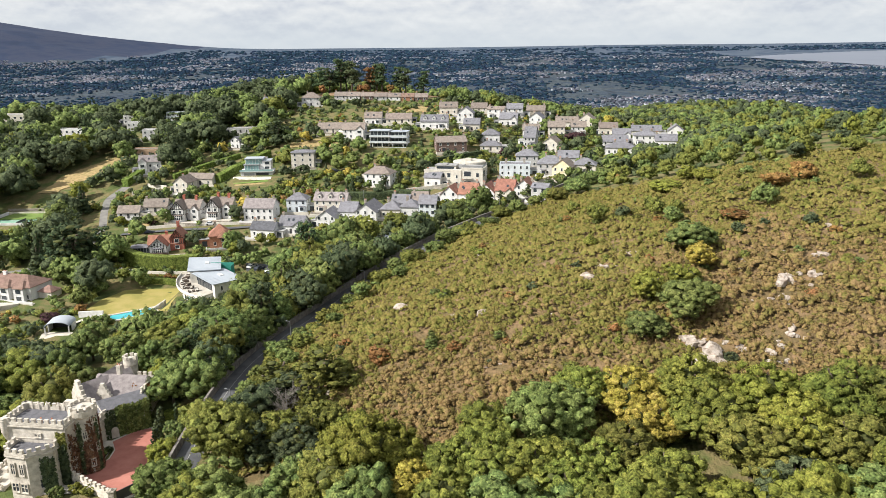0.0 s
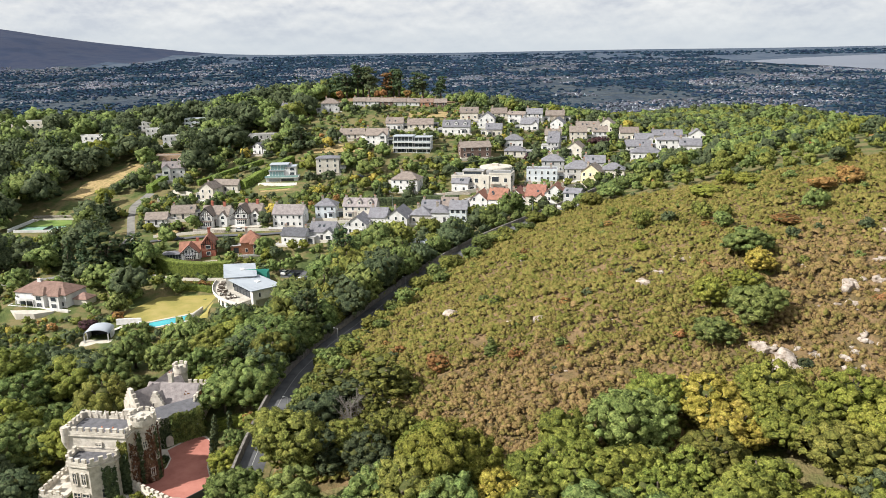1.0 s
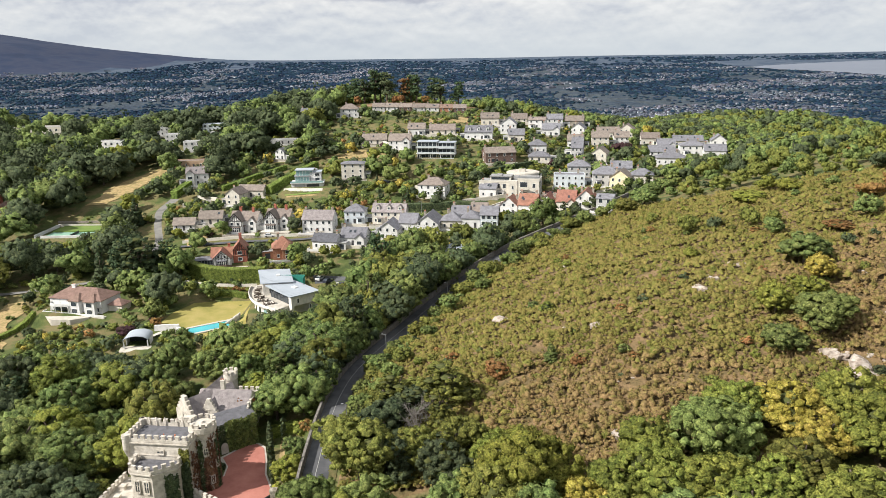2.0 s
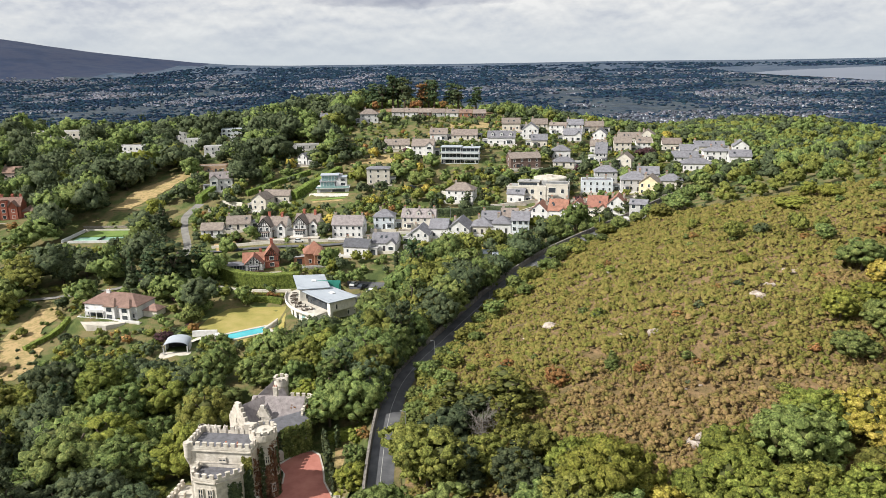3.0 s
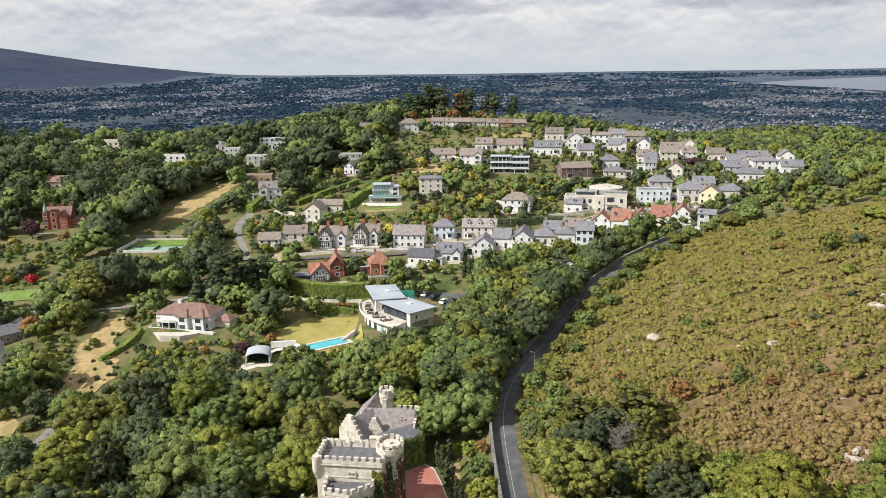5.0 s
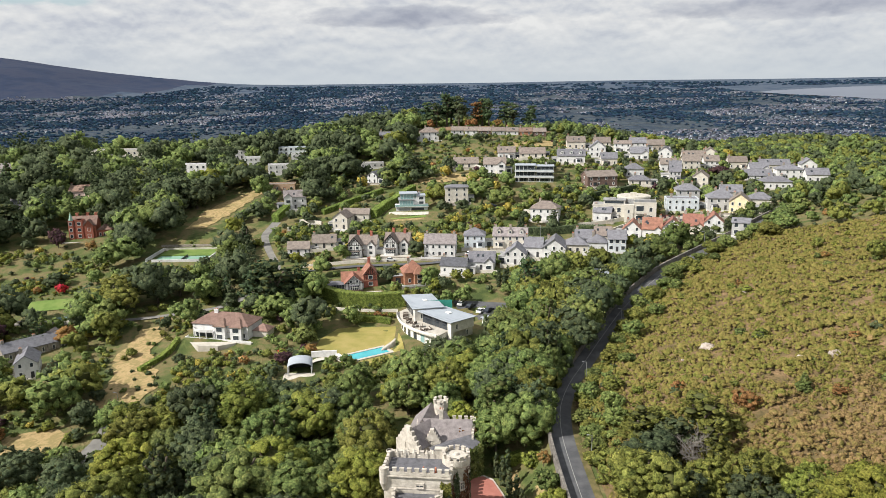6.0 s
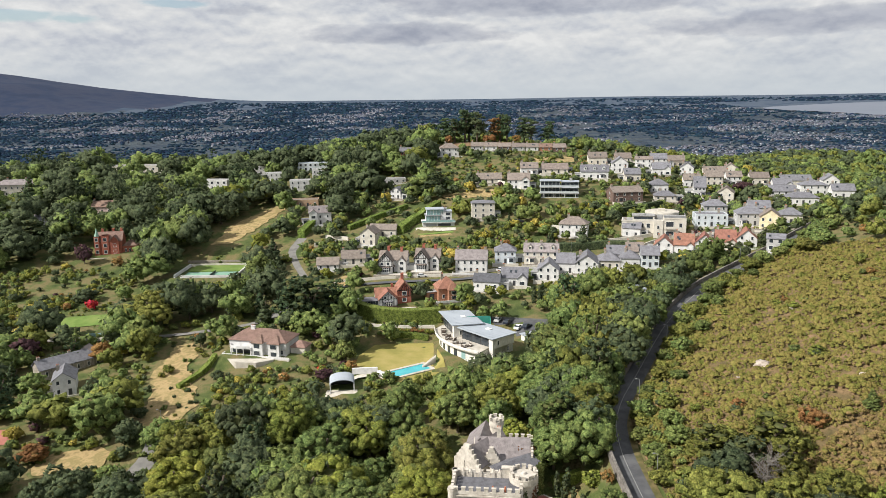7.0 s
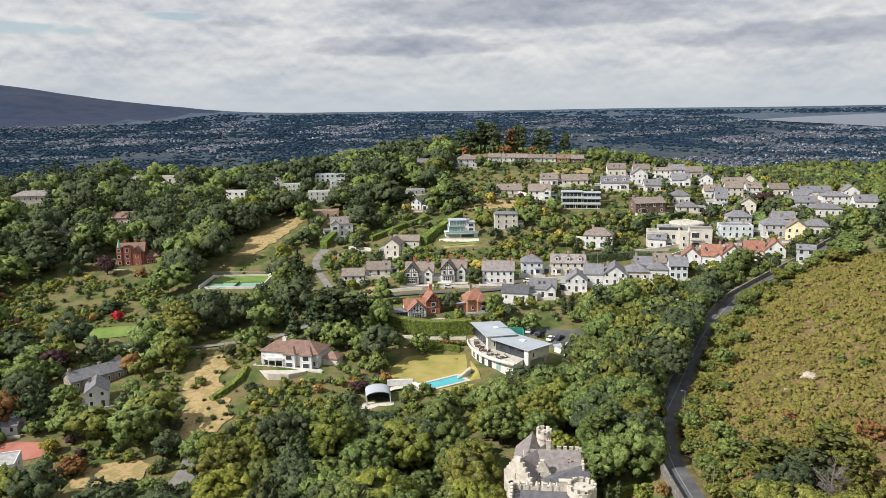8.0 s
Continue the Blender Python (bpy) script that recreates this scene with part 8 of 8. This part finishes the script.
# ---------------------------------------------------------------- the large houses of their own kind
castle()
villa()
villa_garden()
shed()
red_roof_villa()
brick_mansion()
stone_cottage()
tudor_cottage()
white_block()
GH = glass_house("terraced house of teal glass and white slabs", -87, 345, 72.2, 4, 12.5, 2, True)
glass_house("white house with glazed storeys and balconies", -27, 371, 81.0, -8, 18.5, 3, False)
for k in range(3):
    drape("garden_terrace", [(-97 + k, 337.4 - 2.4 * k), (-79 - k, 336.4 - 2.4 * k), (-79 - k, 334.4 - 2.4 * k), (-97 + k, 335.4 - 2.4 * k)], 0.25 - 0.1 * k, (M_PAVE, M_GREENLAWN, M_DRYGRASS)[k], "stepped garden terrace below the glass house", "terrace")
house("white modern house with flat roofs and walls", -204, 172, 10, 8, 18, "flat", 2, "white", "felt", 3, 0, z=41.5, big=True, group="")
house("low grey-roofed house at a red drive", -218, 199, 9, 8, 10, "gable", 1, "white", "slate", 3, 0, z=43.2, pitch=0.5, group="")
drape("red_drive", [(-216, 188), (-206, 185), (-199, 188), (-203, 195), (-215, 196)], 0.14, M_REDPAVE, "red gravel drive between the houses", "driveway")


# ---------------------------------------------------------------- hedges, rocks, lamps, cars
def hedge(line, width, height, label, mat=None, seed=1, leaf_size=0.24):
    """A clipped hedge: a solid heart and leaves all over."""
    ob = ribbon("hedge", line, -width / 2, width / 2, 0, mat or M_HEDGE, label, "hedge", height=height, kind="")
    rs = np.random.default_rng(seed)
    c, nn = [], []
    for (ax, ay), (bx, by) in zip(line, line[1:]):
        ln = math.hypot(bx - ax, by - ay)
        n = int(ln * (2 * height + width) * 9)
        t, s = rs.uniform(0, 1, n), rs.uniform(0, 2 * height + width, n)
        dx, dy = (bx - ax) / ln, (by - ay) / ln
        side = np.where(s < height, -width / 2, np.where(s > height + width, width / 2, s - height - width / 2))
        z = np.where(s < height, s, np.where(s > height + width, 2 * height + width - s, height))
        x, y = ax + (bx - ax) * t + dy * side, ay + (by - ay) * t - dx * side
        c.append(np.stack([x, y, ground(x, y) + z], 1))
        up = z >= height
        nn.append(np.stack([np.where(up, 0, dy * np.sign(side)), np.where(up, 0, -dx * np.sign(side)), np.where(up, 1, 0.2)], 1))
    c, nn = np.concatenate(c), np.concatenate(nn)
    v, q = leaves(c + rs.normal(0, 0.10, c.shape), nn, leaf_size, rs)
    part("foliage", tri_mesh("foliage", v, q, False), mat or M_HEDGE, ob)


hedge([(-121, 267), (-117, 259), (-111, 253.5), (-104, 250), (-95, 248), (-86, 248.5)], 3.0, 4.6, "tall clipped green hedge below the timbered cottage", seed=2)
hedge([(-104, 240), (-97, 240), (-90, 238)], 1.6, 1.1, "low clipped hedge beside the lawn", seed=3)
hedge([(-19, 306), (-6, 303), (-30, 306)][:2], 2.6, 2.8, "dark clipped hedge along the street", LEAVES["dark"], 4)
hedge([(-44, 307), (-30, 305), (-19, 306)], 2.6, 2.8, "dark clipped hedge along the village street", LEAVES["dark"], 5)
hedge([(-104.1, 337.6), (-95.9, 353.6), (-86.8, 367.5)], 3.4, 3.6, "clipped hedge climbing beside the glass house", seed=6)
hedge([(-129.1, 349.9), (-116.5, 361.8), (-102.5, 371.7)], 2.6, 2.2, "clipped hedge by the terraces", seed=7)
hedge([(-5, 341), (6, 346), (18, 352)], 2.4, 3.2, "dark tall hedge below a brick house", LEAVES["dark"], 8)
hedge([(-150.8, 345.7), (-147.8, 359.6), (-142.9, 374.2)], 3.4, 3.4, "clipped hedge beside the lane", seed=9)
hedge([(-164, 214), (-160, 222), (-157, 229)], 1.6, 1.4, "bright clipped hedge by the dry slope", seed=10)
hedge([(-62.5, 149.0), (-56.5, 150.0)], 1.4, 2.4, "clipped hedge behind the castle court", seed=11)


def rock(x, y, r, seed):
    rs = np.random.default_rng(seed)
    v, t = ICO2
    s = np.array([rs.uniform(0.9, 2.0), rs.uniform(0.6, 1.2), rs.uniform(0.4, 0.9)]) * r
    vv = np.sign(v) * np.abs(v) ** 0.75 * (1 + rs.normal(0, 0.14, (len(v), 1))) * s
    a = rs.uniform(0, 3.1)
    R = np.array([[math.cos(a), -math.sin(a), 0], [math.sin(a), math.cos(a), 0], [0, 0, 1]])
    me = tri_mesh("rock", vv @ R.T, t, False)
    me.materials.append(M_ROCK)
    o = new("rock", me)
    o.location = (x, y, gz(x, y) + 0.25 * r)
    tagged(o, "weathered pale granite boulder among the heather", "rock", "granite outcrops")


rr = np.random.default_rng(21)
for cx, cy, n, r, spreadm in OUTCROPS:
    for k in range(n):
        rock(cx + rr.normal(0, spreadm * 0.75), cy + rr.normal(0, spreadm * 0.6), r * rr.uniform(0.35, 1.0) ** 1.5 * 1.25, int(rr.integers(1e6)))


def street_lamp(x, y, h=6.0, arm=(0.9, 0.0)):
    root = thing("street_lamp", pose(x, y, gz(x, y)), "grey metal street lamp beside the road", "lamp", "street lamps")
    part("pole", Form().tube(0, 0, -0.3, h, 0.09, 0.06, 8), M_METAL, root)
    part("arm", Form().bar((0, 0, h), (arm[0], arm[1], h + 0.15), 0.07, 0.07), M_METAL, root)
    part("lantern", Form().box(arm[0] - 0.15, arm[1] - 0.12, h + 0.08, arm[0] + 0.3, arm[1] + 0.12, h + 0.22), M_METAL, root)


for x, y in ((-44.0, 138), (-38.5, 172.5), (-23, 203), (-7.5, 240), (20, 262), (9, 312), (-160, 190), (-33, 300)):
    street_lamp(x, y, 6.0, (-0.9, 0.0))

CARS = {}


def car(x, y, turn, colour, name, z=None, van=False):
    m = pose(x, y, gz(x, y) if z is None else z, 0, 0, turn)
    root = thing("car", m, name + " parked car with dark windows", "car", "parked cars")
    if colour not in CARS:
        prof = [(-2.1, 0.35), (2.1, 0.35), (2.12, 0.75), (1.9, 0.95), (0.9, 1.02), (-1.7, 1.02), (-2.1, 0.9)]
        f = Form()
        f.add([(px, s, pz) for s in (-0.86, 0.86) for px, pz in prof], [tuple(range(7)), tuple(range(7, 14))[::-1]] + [(i, 7 + i, 7 + (i + 1) % 7, (i + 1) % 7) for i in range(7)])
        top = 1.48
        g = Form().add([(px, s * w, pz) for s in (-1, 1) for px, pz, w in ((-1.75, 1.0, 0.8), (0.85, 1.0, 0.8), (0.1, top - 0.06, 0.66), (-1.2, top - 0.06, 0.66))], [(0, 1, 2, 3), (7, 6, 5, 4), (0, 4, 5, 1), (1, 5, 6, 2), (2, 6, 7, 3), (3, 7, 4, 0)])
        t = Form().box(-1.22, -0.66, top - 0.05, 0.12, 0.66, top + 0.02)
        CARS[colour] = (f.mesh("body"), g.mesh("windows"), t.mesh("car_roof"), paint("car_" + name.split()[0], colour, 0.3))
    b, g, t, pm = CARS[colour]
    part("body", b, pm, root)
    part("windows", g, M_GLASS, root)
    part("car_roof", t, pm, root)
    for px in (-1.3, 1.35):
        for s in (-0.8, 0.8):
            w = Form().tube(0, 0, -0.1, 0.1, 0.33, 0.33, 12)
            o = part("wheel", w, M_TIMBER, root)
            o.matrix_local = pose(px, s, 0.33, 90, 0, 0)


for x, y, t, c, n in ((-66.7, 245.8, 70, (0.55, 0.56, 0.57), "silver-grey"), (-60.3, 240.0, 60, (0.8, 0.8, 0.8), "white painted"), (-57.8, 238.2, 55, (0.03, 0.035, 0.05), "dark blue"), (-63.6, 243.2, 60, (0.03, 0.035, 0.05), "dark blue"), (22.5, 312.5, 20, (0.12, 0.02, 0.02), "dark red"), (-116.5, 283, 10, (0.03, 0.035, 0.05), "dark blue"), (-62, 289, 4, (0.8, 0.8, 0.8), "white painted"), (-50, 338, 5, (0.03, 0.035, 0.05), "dark blue"), (-93, 287.5, 0, (0.55, 0.56, 0.57), "silver-grey"), (36, 309, -5, (0.55, 0.56, 0.57), "silver-grey"), (39, 326, 80, (0.8, 0.8, 0.8), "white painted")):
    car(x, y, t, c, n)

# dry open slopes
drape("dry_meadow", [(-193, 346), (-183, 345), (-172, 372), (-166, 392), (-172, 398), (-180, 385), (-190, 368)], 0.25, M_DRYGRASS, "dry straw-coloured meadow on the slope", "meadow")
drape("dry_slope", [(-176, 246), (-170, 247), (-166, 236), (-165, 226), (-158, 214), (-155, 203), (-158, 195), (-164, 191), (-171, 196), (-170, 208), (-173, 217), (-176, 224), (-175, 234)], 0.22, M_DRYGRASS, "dry straw-coloured open slope", "meadow")
drape("dry_clearing", lawn_ring(-178, 177, 9, 6, 18, 10), 0.25, M_DRYGRASS, "dry straw-coloured clearing between bushes", "meadow")
drape("lawn", lawn_ring(-219, 272, 13, 5, 18, 5), 0.25, M_GREENLAWN, "green garden lawn with low walls", "lawn")
ribbon("garden_wall", [(-228, 256.5), (-210, 255), (-192, 253.5)], -0.25, 0.25, 0, WALLS["cream"], "pale garden wall along the lane", "wall", height=1.3)
ribbon("fence_net", [(-212, 258.5), (-196, 257.5)], -0.05, 0.05, 0, M_TEAL, "low teal mesh fence above the lane", "fence", height=1.3)
drape("dry_bank", lawn_ring(-74, 381, 11, 4, 18, -6), 0.3, M_DRYGRASS, "orange dry grass bank below the terraces", "meadow")
drape("dry_bank", [(-74.9, 385.5), (-65.5, 387.7), (-40.9, 375.6), (-42.2, 369.5), (-63.5, 374.6), (-74.7, 376.7)], 0.3, M_DRYGRASS, "orange dry grass bank between garden walls", "meadow")
drape("dry_bank", [(-32.9, 436.6), (-15.7, 442.1), (11.3, 444.2), (8.1, 429.9), (-18.1, 427.6), (-34.6, 424.0)], 0.3, M_DRYGRASS, "orange dry grass bank between garden walls", "meadow")
drape("dry_bank", [(-2.3, 426.6), (13.3, 438.5), (22.0, 433.6), (10.8, 414.6), (-2.3, 411.5)], 0.3, M_DRYGRASS, "orange dry grass bank between garden walls", "meadow")
drape("dry_bank", [(-128.8, 292.4), (-121.2, 295.1), (-118.3, 287.4), (-124.3, 282.2)], 0.3, M_DRYGRASS, "orange dry grass bank between garden walls", "meadow")
ribbon("retaining_wall", [(-65.7, 403.2), (-54.6, 395.2), (-44.8, 380.2)], -0.3, 0.3, 0, WALLS["cream"], "rough pale retaining wall of a garden terrace", "wall", height=1.5)
ribbon("retaining_wall", [(-41.7, 403.7), (-22.9, 417.6)], -0.3, 0.3, 0, WALLS["cream"], "rough pale retaining wall of a garden terrace", "wall", height=1.5)
ribbon("retaining_wall", [(-138.8, 342.6), (-127.7, 336.4)], -0.3, 0.3, 0, WALLS["cream"], "rough pale retaining wall of a garden terrace", "wall", height=1.5)
ribbon("retaining_wall", [(-142.6, 332.9), (-130.0, 334.4)], -0.3, 0.3, 0, WALLS["cream"], "rough pale retaining wall of a garden terrace", "wall", height=1.5)
ribbon("retaining_wall", [(-16.1, 311.2), (-5.3, 312.2), (9.1, 316.7)], -0.3, 0.3, 0, WALLS["cream"], "rough pale retaining wall of a garden terrace", "wall", height=1.5)
ribbon("retaining_wall", [(8.1, 429.9), (32.7, 448.9)], -0.3, 0.3, 0, WALLS["cream"], "rough pale retaining wall of a garden terrace", "wall", height=1.5)
ribbon("retaining_wall", [(-29.9, 326.6), (-36.9, 329.5)], -0.3, 0.3, 0, WALLS["cream"], "rough pale retaining wall of a garden terrace", "wall", height=1.5)
drape("bare_knoll", lawn_ring(-45, 494, 46, 13, 24, 0), 0.4, M_KNOLL, "bare rocky brown knoll near the hilltop pines", "knoll")

# ---------------------------------------------------------------- trees that stand out
strew = random.Random(17)
for k in range(120):
    x, y = strew.uniform(-34, 110), strew.uniform(108, 215)
    if heathy(x, y) > 2.5:
        plant("shrub", x, y, strew.uniform(0.35, 0.85), strew.choice(("olive", "olive", "oak", "dark", "fresh", "olive", "rust")), strew.uniform(1.1, 1.6), own=True)
for k in range(46):
    v = strew.random()
    x, y = -173 + 17 * v + strew.uniform(-7.5, 7.5), 248 - 58 * v + strew.uniform(-4, 4)
    if k < 34:
        plant("shrub", x, y, strew.uniform(0.3, 0.8), strew.choice(("oak", "olive", "dark", "olive", "bluegreen")), 1.1, own=True)
    elif k < 40:
        plant("shrub", -180 + strew.uniform(-10, 10), 177 + strew.uniform(-7, 7), strew.uniform(0.4, 0.8), strew.choice(("oak", "olive", "dark")), 1.1, own=True)
    else:
        plant("tree", x + strew.choice((-8, 8)), y, strew.uniform(0.35, 0.6), strew.choice(("oak", "dark", "olive")), 1.0, own=True)
for x, y, s in ((-57.4, 128.4, 1.1), (-58.2, 131.6, 1.25), (-58.9, 134.6, 1.3), (-60.0, 138.4, 1.3), (-61.0, 142.4, 1.25), (-62.0, 146.0, 1.15), (-59.4, 148.0, 1.1)):
    plant("cypress", x, y, s, "dark", 0.8, own=True)
for kind, x, y, s, hue, wide in (
        ("conifer", -2.6, 140, 0.42, "oak", 1.5), ("shrub", -14, 141, 1.5, "rust", 1.0), ("shrub", -13, 139.5, 1.2, "rust", 1.1), ("tree", 44.6, 128.5, 0.92, "bluegreen", 1.25), ("tree", 36.5, 125.5, 0.5, "oak", 1.7), ("tree", 40, 137, 0.66, "lime", 1.4), ("tree", 52.8, 146.4, 0.6, "yellow", 1.3), ("tree", 47, 139, 0.6, "lime", 1.3), ("tree", 68.7, 171, 0.3, "rust", 2.6),
        ("tree", 54, 156, 0.85, "oak", 1.35), ("pine_tree", -24.5, 134, 0.85, "olive", 1.9), ("pine_tree", -34, 137, 0.82, "olive", 1.9), ("pine_tree", -30, 131, 0.7, "dark", 1.7), 
        ("pine_tree", -25, 126, 0.75, "olive", 1.4), ("tree", -29.3, 124, 1.0, "dead", 0.9), ("conifer", -31.5, 117, 0.95, "olive", 1.4), 
        ("conifer", -23.5, 112, 1.0, "olive", 1.4), ("pine_tree", -33, 114, 0.8, "dark", 1.2), ("tree", -30, 142, 0.5, "olive", 1.4), ("tree", -22, 140, 0.4, "olive", 1.4), ("tree", -37, 148, 0.5, "bluegreen", 1.2), ("tree", -36, 156, 0.45, "bluegreen", 1.3),
        ("tree", -34, 164, 0.42, "olive", 1.3), ("tree", -28, 176, 0.36, "oak", 1.3), ("tree", -23, 188, 0.32, "olive", 1.3), ("tree", -13, 204, 0.42, "bluegreen", 1.3), ("tree", -2, 222, 0.4, "oak", 1.3), ("tree", 8, 234, 0.42, "olive", 1.4), ("tree", 17, 243, 0.4, "oak", 1.3),
        ("tree", 86, 190, 0.42, "rust", 2.0), ("tree", 94, 191, 0.5, "rust", 1.5), ("tree", 64, 212, 0.5, "lime", 2.2), ("tree", 76, 214, 0.5, "lime", 1.8), ("tree", 48, 262, 0.8, "oak", 1.6), ("tree", 40, 256, 0.6, "olive", 1.6),
        ("tree", 104, 218, 0.6, "dark", 1.2), ("tree", -189, 261.5, 1.85, "olive", 1.1), ("tree", -178, 268, 1.2, "dark", 1.2), ("tree", -171, 272, 1.3, "dark", 1.2), ("conifer", -209.4, 246, 0.9, "oak", 1.0), ("tree", -226, 290, 0.75, "dark", 1.4), ("shrub", -229, 327, 1.7, "rust", 1.2), ("tree", -166, 288, 1.0, "dark", 1.1), ("tree", -158, 287, 1.2, "oak", 1.0), ("pine_tree", -130, 250, 1.7, "pine", 1.5), ("pine_tree", -137, 256, 1.5, "pine", 1.3), ("pine_tree", -122, 256, 1.3, "pine", 1.2), ("conifer", -148, 258, 1.05, "dark", 1.2),
        ("tree", -111, 161, 0.85, "lime", 1.0), ("tree", -57, 172, 1.6, "oak", 1.0), ("tree", -54, 163, 1.3, "oak", 0.9), ("tree", -66, 162, 0.55, "lime", 1.2), ("tree", -63, 157, 0.5, "lime", 1.2), ("tree", -69, 167, 0.6, "lime", 1.2), ("tree", -50.5, 181, 0.5, "lime", 1.2), ("conifer", -54, 151.6, 0.62, "bluegreen", 0.9), ("tree", -53.6, 124.6, 0.58, "lime", 1.15), ("tree", -51.5, 157, 0.95, "oak", 0.9), ("tree", -48, 175, 1.15, "oak", 1.0), ("tree", -50.5, 167, 1.1, "dark", 0.9), ("shrub", -56.5, 126.8, 0.9, "lime", 1.2),
        ("tree", -53.4, 132.2, 0.5, "oak", 1.1), ("tree", -87.5, 139, 0.55, "olive", 1.2), ("tree", -93, 131, 0.5, "olive", 1.2), ("tree", -97, 140, 0.9, "lime", 1.1), ("tree", -93, 124, 0.4, "lime", 1.2), ("shrub", -70.4, 134.2, 0.9, "oak", 1.2), ("shrub", -70.6, 131.6, 0.8, "oak", 1.2), ("shrub", -69.9, 136.4, 0.7, "dark", 1.1), ("shrub", -72.6, 121.0, 1.0, "oak", 1.1), ("shrub", -70.0, 122.6, 0.8, "lime", 1.2), ("shrub", -66.8, 121.4, 0.8, "olive", 1.2), ("shrub", -53.0, 140.6, 1.1, "rust", 0.9), ("tree", -54.6, 146.4, 0.5, "fresh", 1.1), ("tree", -120, 211, 0.5, "purple", 1.1), ("shrub", -122, 218, 1.0, "red", 1.0), ("tree", -115, 222, 0.75, "bluegreen", 1.05),
        ("shrub", -66, 322, 1.9, "yellow", 1.0), ("shrub", -36, 268, 1.8, "lime", 1.3), ("shrub", -30, 264, 1.5, "yellow", 1.2), ("tree", 67, 380, 0.85, "purple", 1.5), ("pine_tree", -25, 314, 0.75, "dark", 1.1), ("pine_tree", -19, 313, 0.7, "dark", 1.0), ("shrub", -221, 283, 1.7, "red", 1.0),
        ("tree", -199, 189, 0.5, "yellow", 1.2), ("tree", -210, 201, 0.5, "purple", 1.1), ("tree", -188, 178, 0.55, "rust", 1.5), ("tree", -104, 184, 0.8, "dead", 0.9), ("pine_tree", -278, 349, 1.2, "dark", 1.8), ("conifer", -304, 398, 1.9, "pine", 1.8), ("tree", -206, 378, 2.0, "dark", 1.2), ("tree", -196, 374, 1.7, "dark", 1.1), ("tree", -215, 372, 1.8, "dark", 1.1), ("pine_tree", -147, 418, 1.5, "pine", 1.7),
        ("pine_tree", -132, 425, 1.3, "pine", 1.5), ("pine_tree", -87, 388, 1.15, "dark", 1.6), ("tree", -95, 394, 1.1, "oak", 1.4), ("tree", 4, 264, 1.15, "oak", 1.0), ("tree", 13, 272, 1.15, "oak", 1.05), ("tree", -245, 330, 1.0, "purple", 0.9), ("tree", -219, 338, 0.9, "dead", 1.0)):
    plant(kind, x, y, s, hue, wide, own=True)
for x, y in ((-43, 252), (-45, 253.5), (-47, 255), (-49, 256.5), (-51, 257.5), (-53, 258.5)):
    plant("cypress", x, y, 1.2, "dark", 1.6)
